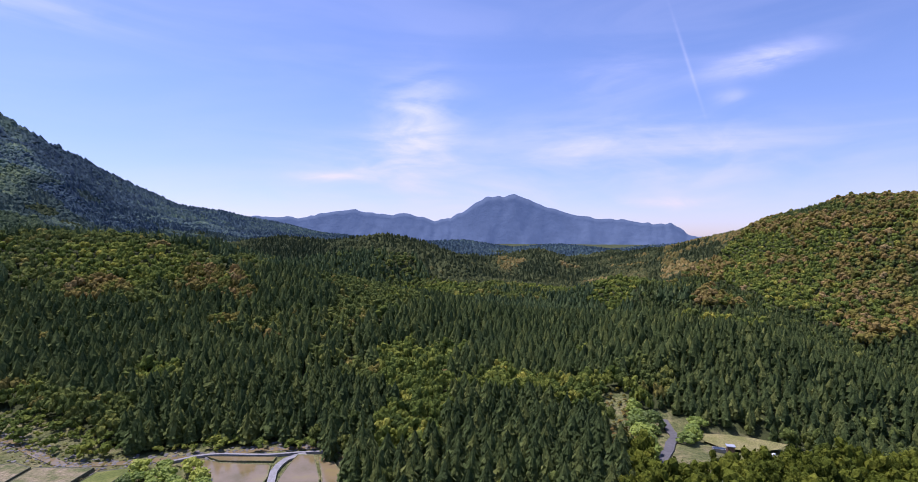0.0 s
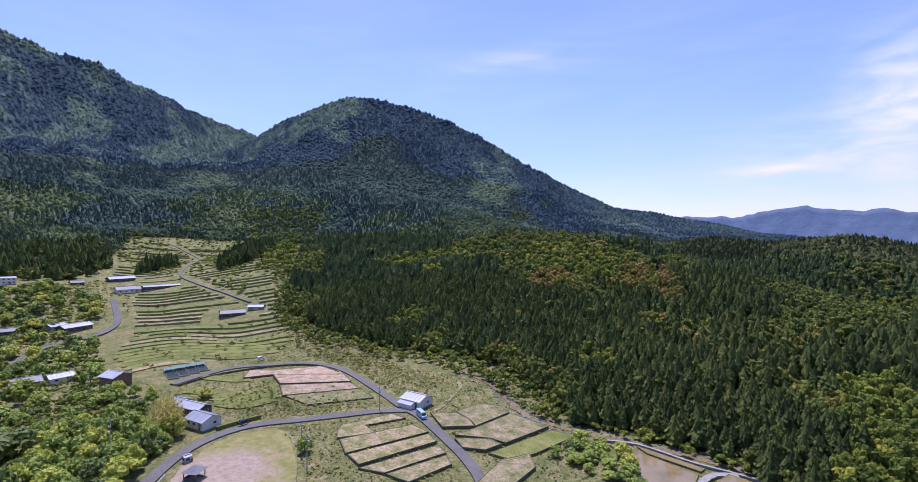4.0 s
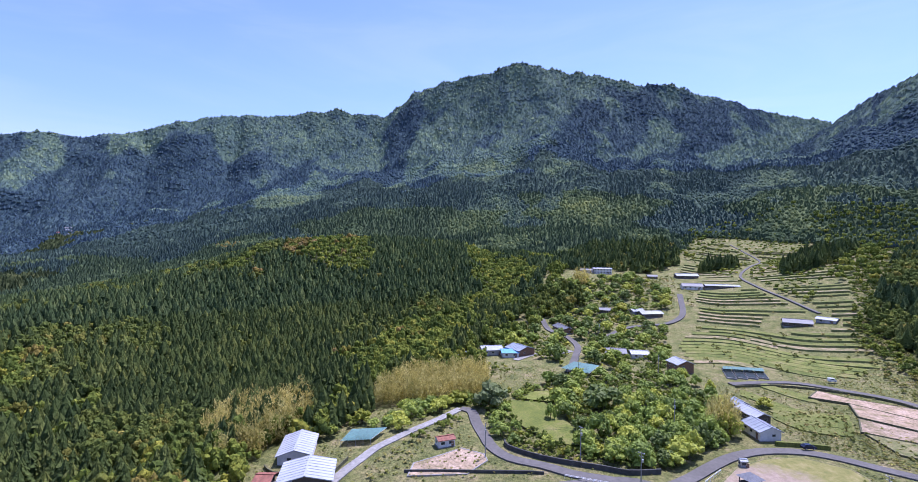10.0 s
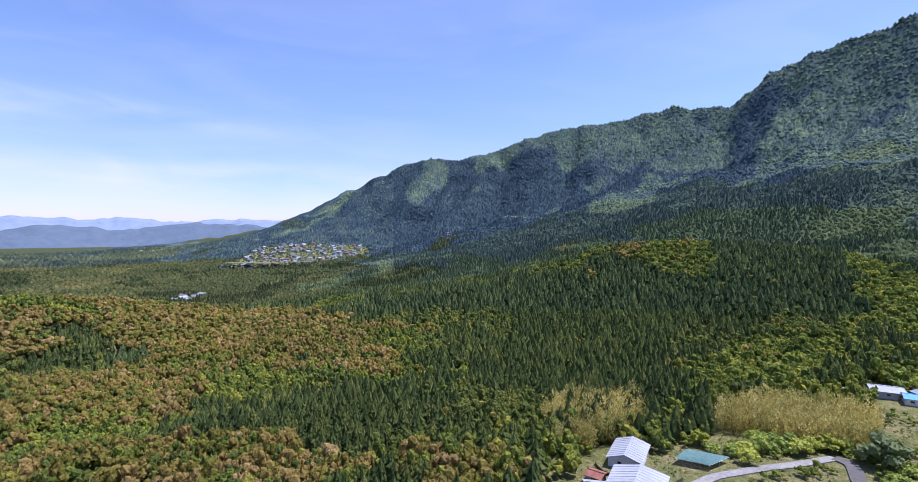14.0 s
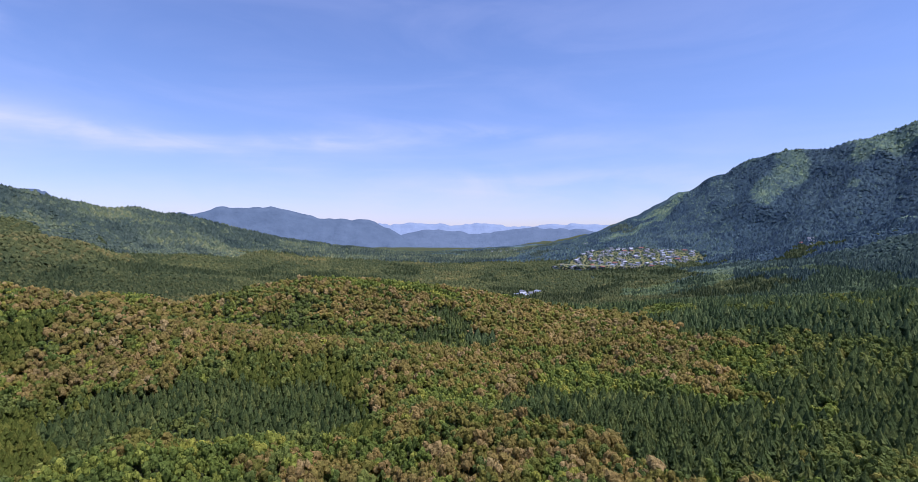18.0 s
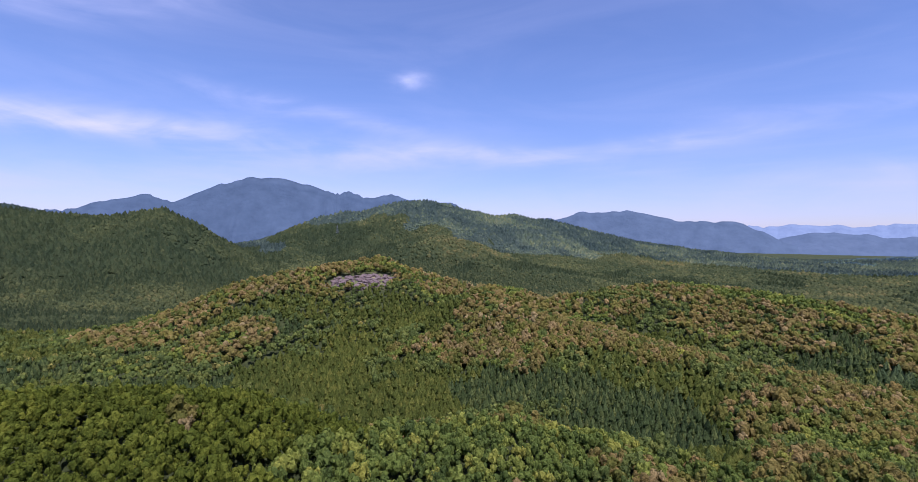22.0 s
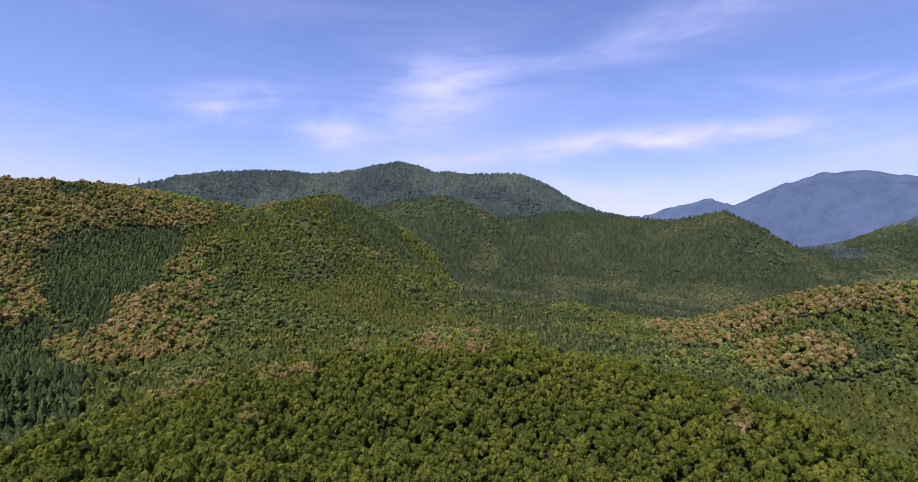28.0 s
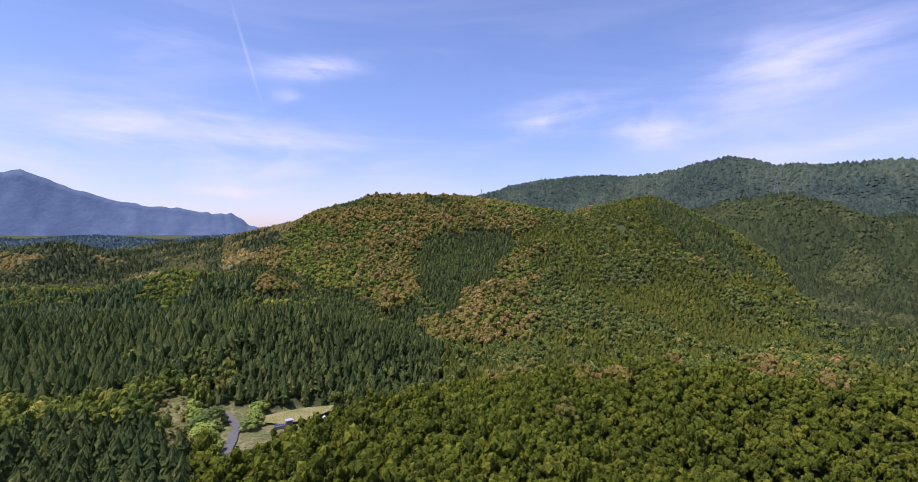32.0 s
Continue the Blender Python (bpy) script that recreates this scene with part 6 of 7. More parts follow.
# ---- vehicles ----
def vehicle(x, y, turn, length, width, tall, body_mat, label, van=False, category="car"):
    base = new(category.replace(" ", "_"))
    base.matrix_basis = pose(x, y, ground_z(x, y) + 0.62, 0, 0, turn)
    tagged(base, label, category)
    l, w = length / 2, width / 2
    if van:
        sections = [(-l, 0.45, 0.9 * tall), (-l + 0.1, 0.3, tall), (l - 1.0, 0.3, tall), (l - 0.35, 0.3, 0.55 * tall), (l, 0.35, 0.5 * tall)]
    else:
        sections = [(-l, 0.4, 0.6 * tall), (-l + 0.3, 0.3, 0.68 * tall), (-l + 0.8, 0.3, tall), (l * 0.25, 0.3, tall), (l * 0.5, 0.3, 0.64 * tall), (l - 0.15, 0.3, 0.55 * tall), (l, 0.4, 0.45 * tall)]
    verts, faces = [], []
    for x_, z0, z1 in sections:
        k = 0.86 if z1 > 0.8 * tall else 1.0
        verts += [(x_, -w, z0), (x_, w, z0), (x_, w, min(z1, 0.6 * tall)), (x_, w * k, z1), (x_, -w * k, z1), (x_, -w, min(z1, 0.6 * tall))]
    n = len(sections)
    for k in range(n - 1):
        for i in range(6):
            j = (i + 1) % 6
            faces.append((6 * k + i, 6 * k + j, 6 * k + 6 + j, 6 * k + 6 + i))
    faces += [tuple(range(6))[::-1], tuple(6 * (n - 1) + i for i in range(6))]
    part("body", verts, faces, body_mat, base)
    for side in (-1, 1):
        part("side_window", box(-l * 0.55, l * 0.3, side * w * 0.95 - 0.02, side * w * 0.95 + 0.02, 0.64 * tall, 0.9 * tall), BOX_FACES, M_GLASS, base)
        for fx in (-0.6, 0.6):
            tyre = part("wheel", *prism([(fx * l, side * w * 0.8, 0.32), (fx * l, side * w * 1.02, 0.32)], 0.33, 0.33, 12), M_GLASS, base)
            part("rim", *prism([(fx * l, side * w * 1.0, 0.32), (fx * l, side * w * 1.04, 0.32)], 0.2, 0.18, 10), M_STEEL, tyre)
    for side in (-1, 1):
        part("headlight", box(l - 0.1, l + 0.02, side * w * 0.7 - 0.15, side * w * 0.7 + 0.15, 0.38 * tall, 0.46 * tall), BOX_FACES, M_WHITE, base)
    part("windscreen", [(l * 0.28, -w * 0.75, tall * 0.97), (l * 0.28, w * 0.75, tall * 0.97), (l * 0.5, w * 0.8, tall * 0.67), (l * 0.5, -w * 0.8, tall * 0.67)] if not van else
         [(l - 0.9, -w * 0.75, tall * 0.93), (l - 0.9, w * 0.75, tall * 0.93), (l - 0.33, w * 0.8, tall * 0.58), (l - 0.33, -w * 0.8, tall * 0.58)], [(0, 3, 2, 1)], M_GLASS, base)


M_CAR_DARK = plain("dark_blue_paint", (0.02, 0.025, 0.05), 0.25, 0.2, 1.0, 0.1)
M_CAR_BLUE = plain("pale_blue_paint", (0.30, 0.46, 0.58), 0.35, 0.1, 1.0, 0.1)
vehicle(-184.5, 67, 105, 4.4, 1.75, 1.6, M_CAR_DARK, "dark blue parked car beside a hedge")
vehicle(-147, 119.5, -17, 6.4, 2.0, 2.4, M_CAR_BLUE, "pale blue and white minibus parked on the lane", True, "minibus")
vehicle(-273, 108, 100, 3.6, 1.5, 1.8, M_WHITE, "small white truck parked on a terrace", True, "truck")


# ---- poles, walls, nets ----
def utility_pole(x, y, height, turn):
    base = new("utility_pole")
    base.matrix_basis = pose(x, y, ground_z(x, y), 0, 0, turn)
    tagged(base, "concrete utility pole with crossarms beside a lane", "utility pole", "utility poles")
    part("pole", *prism([(0, 0, -0.5), (0, 0, height)], 0.19, 0.11, 8), M_POLE, base)
    for k, z in enumerate((height - 0.4, height - 1.3)):
        part("crossarm", box(-0.9 + 0.2 * k, 0.9 - 0.2 * k, -0.05, 0.05, z, z + 0.1), BOX_FACES, M_STEEL, base)
    for x_ in (-0.8, 0.0, 0.8):
        part("insulator", *prism([(x_, 0, height - 0.3), (x_, 0, height - 0.05)], 0.06, 0.04, 6), M_WHITE, base)
    part("transformer", *prism([(0.35, 0, height - 2.8), (0.35, 0, height - 1.9)], 0.26, 0.26, 10), M_STEEL, base)


POLES = [(-152, -33, 11, 20), (-143, 12.5, 11, 60), (-164, 112, 10, 100), (-139, 69, 10, 80), (-157, -4, 11, 45), (-187, 27, 12, 0), (-148, 71.5, 10, 30), (-255, -8, 11, 10),
         (-262, 30, 11, 10), (-345, 2, 11, 90)]
for x, y, h, turn in POLES:
    utility_pole(x, y, h, turn)


def wire(a, b, sag=1.2):
    """A slack line between two pole tops."""
    pts = []
    for k in range(9):
        t = k / 8
        pts.append((a[0] + (b[0] - a[0]) * t, a[1] + (b[1] - a[1]) * t, a[2] + (b[2] - a[2]) * t - sag * 4 * t * (1 - t)))
    tagged(part("power_line", *prism(pts, 0.025, 0.025, 4), M_GLASS), "thin dark overhead power line", "cable", "power lines")


def pole_top(k, off=0.0):
    x, y, h, turn = POLES[k]
    return x + off, y, ground_z(x, y) + h - 0.1


for i, j in ((0, 4), (4, 1), (1, 5), (3, 6), (6, 2), (5, 8), (7, 9)):
    for off in (-0.7, 0.7):
        wire(pole_top(i, off), pole_top(j, off))


def wall_line(name, pts, height, thick, material, label):
    line = smooth_line(pts, 2.5)
    verts, faces = [], []
    for k, p in enumerate(line):
        d = (line[min(k + 1, len(line) - 1)] - line[max(k - 1, 0)]).normalized()
        s = Vector((-d.y, d.x, 0)) * thick / 2
        z = ground_z(p.x, p.y)
        verts += [(p.x + s.x, p.y + s.y, z - 0.6), (p.x - s.x, p.y - s.y, z - 0.6), (p.x - s.x * 0.8, p.y - s.y * 0.8, z + height), (p.x + s.x * 0.8, p.y + s.y * 0.8, z + height)]
    for k in range(len(line) - 1):
        a, b = 4 * k, 4 * k + 4
        for i in range(4):
            j = (i + 1) % 4
            faces.append((a + i, a + j, b + j, b + i))
    faces += [(0, 3, 2, 1), tuple(4 * (len(line) - 1) + i for i in range(4))]
    tagged(part(name, verts, faces, material), label, "wall")


M_DARK_CONCRETE = plain("dark_concrete", (0.06, 0.06, 0.058), 0.9, 0, 0.6, 0.35, 0.4, False)
wall_line("retaining_wall", [(-164, -29), (-160, -27), (-156, -18), (-154, -8), (-153, 3), (-152, 10), (-155, 19)], 1.5, 0.6, M_DARK_CONCRETE, "dark concrete retaining wall along the lane")
wall_line("retaining_wall", [(-136, -54), (-139, -44), (-142, -32), (-145, -20), (-146, -14)], 0.9, 0.5, M_DARK_CONCRETE, "low dark concrete wall below the yard")
wall_line("retaining_wall", [(-253, 62), (-259, 80), (-258, 98), (-251, 116), (-240, 125), (-222, 127)], 1.0, 0.6, M_STONEBANK, "dark stone wall carrying the upper road")
wall_line("retaining_wall", [(-128, -96), (-125, -91), (-126, -82), (-125, -76), (-128, -74), (-139, -74)], 1.1, 0.5, M_STONEBANK, "dark stone wall round the farm yard")
wall_line("hedge", [(-186, 58), (-187, 66), (-187, 74)], 1.4, 1.0, M_GREEN, "clipped green hedge beside the grey-roofed house")


def guard_rail(a, b, n):
    base = new("guard_rail")
    tagged(base, "white steel guard rail along the lane", "guard rail")
    za, zb = ground_z(*a) + 0.5, ground_z(*b) + 0.5
    for k in range(n):
        t = k / (n - 1)
        x, y, z = a[0] + (b[0] - a[0]) * t, a[1] + (b[1] - a[1]) * t, za + (zb - za) * t
        part("post", *prism([(x, y, z - 0.6), (x, y, z + 0.8)], 0.06, 0.06, 6), M_WHITE, base)
    for h in (0.45, 0.75):
        part("rail", *prism([(*a, za + h), (*b, zb + h)], 0.06, 0.06, 6), M_WHITE, base)


guard_rail((-145, -8), (-143.5, 6), 8)
guard_rail((-160, 36), (-151, 30), 7)


def net_house(poly, height, label, rows=4):
    """A low frame covered with netting."""
    cx, cy = sum(p[0] for p in poly) / 4, sum(p[1] for p in poly) / 4
    z = ground_z(cx, cy)
    base = new("net_house")
    base.matrix_basis = pose(cx, cy, z)
    tagged(base, label, "net house")
    q = [Vector((x - cx, y - cy, 0)) for x, y in poly]
    for k in range(rows + 1):
        t = k / rows
        a, b = q[0].lerp(q[3], t), q[1].lerp(q[2], t)
        for p in (a, b, a.lerp(b, 0.5)):
            part("post", *prism([(p.x, p.y, -0.3), (p.x, p.y, height)], 0.05, 0.05, 5), M_STEEL, base)
        part("beam", *prism([(a.x, a.y, height), (b.x, b.y, height)], 0.05, 0.05, 5), M_STEEL, base)
    shapes = []
    for k in range(14):
        t0, t1 = (k + 0.02) / 14, (k + 0.95) / 14
        a, b, c, d = q[0].lerp(q[3], t0), q[1].lerp(q[2], t0), q[1].lerp(q[2], t1), q[0].lerp(q[3], t1)
        shapes.append(([(p.x, p.y, height + 0.06 + 0.1 * (i % 2)) for i, p in enumerate((a, b, c, d))] + [(p.x, p.y, height + 0.03 + 0.1 * (i % 2)) for i, p in enumerate((a, b, c, d))],
                       [(0, 1, 2, 3), (7, 6, 5, 4), (0, 4, 5, 1), (1, 5, 6, 2), (2, 6, 7, 3), (3, 7, 4, 0)]))
    part("net", *merge(*shapes), M_NET, base)


net_house([(-258, -17), (-273, -11), (-269, 2), (-252, -3)], 2.4, "garden frame covered with blue-green netting")
net_house([(-147, -81), (-157, -82), (-162, -71), (-151, -72)], 1.8, "vegetable frame under green netting by the lane")
for k in range(4):
    a = 62 + k * 5.0
    slab("fish_pond", [(-268 - k * 1.5, a), (-285, a + 1.5), (-285.5, a + 5.5), (-267 - k * 1.5, a + 4.2)], M_POND, M_CONCRETE, "long concrete fish pond with dark water", "pond", "fish ponds", lift=0.6, deep=1.4)
net_house([(-280, 63), (-285.5, 64), (-287, 83), (-281, 82)], 1.7, "fish ponds frame with blue-green net strips")


M_PYLON = plain("dull_steel", (0.24, 0.25, 0.27), 0.8, 0.0, 2.0, 0.1)


def pylon(x, y, height, turn):
    base = new("power_pylon")
    base.matrix_basis = pose(x, y, ground_z(x, y) - 1, 0, 0, turn)
    tagged(base, "steel lattice power pylon on a wooded ridge", "pylon", "power pylons")
    w = height * 0.11

    def leg(sx, sy, t):
        k = (1 - t) * w + t * w * 0.12
        return (sx * k, sy * k, height * t)
    for sx in (-1, 1):
        for sy in (-1, 1):
            part("leg", *prism([leg(sx, sy, 0), leg(sx, sy, 1)], 0.16, 0.12, 4), M_PYLON, base)
    for k in range(6):
        t0, t1 = k / 6, (k + 1) / 6
        for (ax, ay), (bx, by) in (((-1, -1), (1, -1)), ((1, -1), (1, 1)), ((1, 1), (-1, 1)), ((-1, 1), (-1, -1))):
            part("brace", *merge(prism([leg(ax, ay, t0), leg(bx, by, t1)], 0.07, 0.07, 4), prism([leg(bx, by, t0), leg(ax, ay, t1)], 0.07, 0.07, 4)), M_PYLON, base)
    for t in (0.68, 0.8, 0.92):
        part("crossarm", *prism([(-w * 1.15, 0, height * t), (0, 0, height * t + 1.2), (w * 1.15, 0, height * t)], 0.12, 0.12, 4), M_PYLON, base)


pylon(1172, 205, 44, 20)
pylon(672, 560, 30, 60)
pylon(1120, -873, 30, 0)
terrace_strips(TERRACES, 292, 500, 7.5, 10.0)
terrace_strips(TERRACES, 502, 790, 10.0, 15.0)
terrace_strips(LOWER_TERRACES, 196, 268, 8.0, 8.5)


# ---- single trees of the village ----
def tree_kind(seed, leaves, material, flat, trunk_h):
    shape = crown_shape(seed, leaves, 9, flat, 0.13)
    v = shape.reshape(-1, 3)
    tone = np.full(len(v), 0.5)
    crown = mesh_from("crown", v, np.arange(len(v)).reshape(-1, 3), material, tone)
    tv, tf = merge(prism([(0, 0, -0.2), (0.03, 0.02, 0.35), (0, 0, 0.9)], 0.07, 0.035, 6), prism([(0.02, 0, 0.35), (0.3, 0.1, 0.75)], 0.035, 0.015, 5),
                   prism([(0.02, 0, 0.4), (-0.25, 0.2, 0.8)], 0.035, 0.015, 5), prism([(0, 0, 0.45), (-0.05, -0.3, 0.8)], 0.03, 0.015, 5))
    trunk = bpy.data.meshes.new("trunk")
    trunk.from_pydata([tuple(p) for p in tv], [], tf)
    trunk.materials.append(M_BARK)
    return crown, trunk


def garden_leaf(name, colours):
    s = Shader(name, 0.65, 0.0, 0.3)
    base = s.ramp(s.random(), colours)
    clump = s.ramp(s.island(), [(0.0, (0.76, 0.78, 0.74)), (1.0, (1.2, 1.17, 1.12))])
    col = s.mix(1.0, base, clump, "MULTIPLY")
    s.colour(col).leafy(col, 0.3)
    return s.mat


M_GARDEN = garden_leaf("garden_leaf", [(0.0, (0.118, 0.163, 0.037)), (0.35, (0.212, 0.286, 0.049)), (0.75, (0.312, 0.378, 0.063)), (1.0, (0.468, 0.480, 0.069))])
M_YELLOW = garden_leaf("yellow_green_leaf", [(0.0, (0.26, 0.29, 0.03)), (1.0, (0.36, 0.36, 0.04))])
M_OLIVE = garden_leaf("olive_leaf", [(0.0, (0.110, 0.150, 0.055)), (1.0, (0.160, 0.200, 0.075))])
TREE_KINDS = [tree_kind(80 + k, 300, M_GARDEN, 0.85, 1.0) for k in range(5)]
YELLOW_KIND = tree_kind(90, 260, M_YELLOW, 0.8, 1.0)
OLIVE_KIND = tree_kind(91, 340, M_OLIVE, 0.8, 1.0)


def tree(kind, x, y, radius, tall, label, group="village trees"):
    crown, trunk = kind
    base = new("tree")
    base.matrix_basis = pose(x, y, ground_z(x, y) - 0.2, 0, 0, (x * 37 + y * 91) % 360) @ Matrix.Diagonal((radius, radius, tall / 1.65, 1))
    tagged(base, label, "tree", group)
    for name, me in (("trunk", trunk), ("crown", crown)):
        ob = new(name, me)
        ob.parent = base
    return base


def inside_one(x, y, poly):
    return bool(inside(np.array([x]), np.array([y]), poly)[0])


LAWNS = [[(-205, -35), (-206, -20), (-181, -6), (-168, -2), (-167, -12), (-175, -22), (-188, -33)], [(-209, -30), (-220, -28), (-223, -16), (-209, -12)]]
HOUSES = [(-124, -80, 9), (-138, -94, 9.5), (-156, -48, 5), (-194, 56, 9), (-210, 58, 8), (-272, 45, 9), (-295, -44, 12), (-290, -56, 12), (-280, -70, 10), (-303, 12, 9), (-303, 25, 8),
          (-402, 42, 12), (-542, 6, 14), (-540, -10, 10), (-264, -7, 12), (-360, -28, 12), (-411, 6, 8), (-155, -72, 10), (-276, 72, 18), (-116, -85, 10)]


def free(x, y, r):
    if keep_clear(np.array([x]), np.array([y]))[0] or any((x - a) ** 2 + (y - b_) ** 2 < (q + 0.5 * r) ** 2 for a, b_, q in HOUSES):
        return False
    return not any(inside_one(x, y, p) for p in LAWNS)


tree(OLIVE_KIND, -196, -40, 6.5, 10.5, "broad olive-green tree beside the lane bend")
tree(TREE_KINDS[0], -206, 4, 8.0, 10.5, "large spreading green tree on the lawn edge")
tree(TREE_KINDS[1], -189, -16, 2.0, 7.0, "slim young tree standing on the lawn")
tree(YELLOW_KIND, -198, -55, 4.0, 6.0, "bright yellow-green tree by the bamboo")
tree(YELLOW_KIND, -163, 1, 2.4, 4.0, "yellow flowering shrub above the wall")
tree(YELLOW_KIND, -167, -83, 3.0, 6.0, "bright yellow-green tree behind the farm")
tree(YELLOW_KIND, -412, 19, 5.0, 8.0, "yellow-green tree above the lane")
tree(YELLOW_KIND, -226, 66, 3.0, 4.5, "yellowing shrub beside the sheds")
tree(TREE_KINDS[2], -149, 73, 2.4, 5.5, "small green tree at the playground edge")
GARDEN = [(-200, -48), (-253, -10), (-262, 35), (-214, 46), (-183, 44), (-158, 26), (-156, -4), (-163, -26), (-180, -40)]
UPPER = [(-318, -72), (-373, -45), (-482, -35), (-533, 40), (-470, 60), (-330, 44), (-262, 35), (-254, -2), (-277, -22)]
trees_r = np.random.default_rng(11)


def orchard(poly, count, r0, r1, label, tall=1.5, dense=0.75):
    xs, ys = [p[0] for p in poly], [p[1] for p in poly]
    placed, tries = [], 0
    while len(placed) < count and tries < count * 40:
        tries += 1
        x, y = trees_r.uniform(min(xs), max(xs)), trees_r.uniform(min(ys), max(ys))
        r = trees_r.uniform(r0, r1)
        if inside_one(x, y, poly) and free(x, y, r) and all((x - a) ** 2 + (y - b_) ** 2 > (dense * (r + q)) ** 2 for a, b_, q in placed):
            placed.append((x, y, r))
            tree(TREE_KINDS[len(placed) % 5], x, y, r, r * tall * trees_r.uniform(0.85, 1.3), label)


orchard([(-157, -2), (-158, 26), (-183, 44), (-214, 46), (-222, 12), (-195, 8), (-178, -2)], 52, 2.2, 4.4, "leafy green tree in a thick garden grove", 2.0)
orchard(GARDEN, 75, 1.8, 3.8, "leafy green garden tree", 1.7)
orchard(UPPER, 150, 2.6, 5.0, "leafy green tree among village gardens", 1.6)
orchard([(-180, 35), (-186, 48), (-240, 52), (-262, 40), (-215, 30)], 20, 2.2, 3.8, "green tree below the two-storey house", 1.9)
orchard([(-160, -62), (-165, -78), (-200, -70), (-206, -50), (-190, -56), (-170, -60)], 20, 2.0, 3.6, "green tree beside the concrete lane", 1.5)
orchard([(-62, 132), (-70, 128), (-95, 130), (-98, 150), (-88, 152), (-76, 146)], 24, 1.8, 3.2, "dense green shrub tree by the flooded paddies", 1.4)
orchard([(56, 150), (64, 178), (68, 192), (72, 186), (68, 172), (62, 160), (58, 146)], 11, 2.6, 4.2, "light green cherry tree by the forest road", 1.5)
orchard([(75, 162), (80, 176), (88, 180), (84, 172), (79, 162)], 4, 2.6, 3.6, "light green cherry tree on the clearing", 1.5)


# ---- joined growth: bamboo, scrub, valley woods ----
def thicket(name, label, poly, gap, shapes, material, r0, r1, tall, avoid=True, share=1.0):
    xs, ys = [p[0] for p in poly], [p[1] for p in poly]
    gx, gy = np.meshgrid(np.arange(min(xs), max(xs), gap), np.arange(min(ys), max(ys), gap))
    x = (gx + rng.uniform(-0.5, 0.5, gx.shape) * gap).ravel()
    y = (gy + rng.uniform(-0.5, 0.5, gy.shape) * gap).ravel()
    keep = inside(x, y, poly) & (rng.uniform(0, 1, len(x)) < share)
    if avoid:
        keep &= ~keep_clear(x, y)
        for a, b_, q in HOUSES:
            keep &= (x - a) ** 2 + (y - b_) ** 2 > q * q
        for lawn in LAWNS:
            keep &= ~inside(x, y, lawn)
    x, y = x[keep], y[keep]
    wide = rng.uniform(r0, r1, len(x))
    plant(name, label, shapes, material, x, y, wide * tall * rng.uniform(0.7, 1.3, len(x)), wide)


M_WEED_LEAF = foliage("weed_leaf", [(0.0, (0.158, 0.190, 0.051)), (0.5, (0.281, 0.285, 0.086)), (1.0, (0.456, 0.365, 0.157))])
PLUMES = [plume_shape(s, 110) for s in range(100, 104)]
BUSHES = [crown_shape(s, 14, 3, 0.7, 0.3) for s in range(110, 114)]
thicket("bamboo_grove", "yellow-brown bamboo grove behind the lane", [(-186, -86), (-200, -92), (-230, -90), (-244, -52), (-206, -44), (-194, -62)], 1.9, PLUMES, M_BAMBOO, 1.4, 2.3, 4.4)
thicket("bamboo_grove", "tall yellow bamboo grove above the farm", [(-124, -110), (-138, -128), (-156, -138), (-174, -136), (-190, -120), (-163, -102), (-136, -100)], 1.7, PLUMES, M_BAMBOO, 1.4, 2.3, 4.4)
thicket("bamboo_clump", "yellow bamboo clump beside the lane", [(-190, 38), (-186, 46), (-200, 52), (-208, 44)], 1.9, PLUMES, M_BAMBOO, 1.5, 2.2, 5.2)
thicket("bamboo_clump", "pale bamboo clump below the office", [(-480, -22), (-470, -10), (-500, -6), (-505, -20)], 3.0, PLUMES, M_BAMBOO, 2.0, 3.0, 4.0)
TUFTS = [crown_shape(s, 7, 0, 0.8, 0.7)[-7:] for s in range(120, 124)]
thicket("grass_tufts", "dry and green grass tufts on the open ground", [(-60, 100), (-100, 158), (-160, 170), (-270, 150), (-300, 140), (-270, 50), (-200, 60), (-185, 76), (-150, 72), (-120, 60), (-100, 80)], 1.7, TUFTS, M_WEED_LEAF, 0.25, 0.6, 0.7, share=0.6)
thicket("grass_tufts", "grass tufts around the farm and gardens", [(-110, -60), (-105, -95), (-130, -118), (-200, -98), (-270, -82), (-270, -30), (-255, 40), (-180, 44), (-150, 20), (-140, -30)], 1.9, TUFTS, M_WEED_LEAF, 0.25, 0.6, 0.7, share=0.6)
thicket("farm_trees", "green trees around the white-roofed farm", [(-100, -92), (-128, -104), (-150, -108), (-170, -98), (-152, -84), (-140, -104), (-120, -98), (-108, -90)], 4.0, CROWNS_FINE, M_BROAD, 1.8, 3.2, 1.6, share=0.85)
thicket("farm_trees", "low green trees below the bamboo", [(-95, -95), (-120, -118), (-128, -130), (-100, -135), (-75, -110)], 4.4, CROWNS_FINE, M_BROAD, 2.2, 3.8, 1.5, share=0.9)
thicket("farm_trees", "leafy trees and shrubs between the farm and the bamboo", [(-126, -98), (-150, -112), (-185, -102), (-182, -86), (-164, -84), (-150, -92), (-138, -108)], 3.6, CROWNS_FINE, M_BROAD, 1.5, 2.8, 1.4, share=0.8)
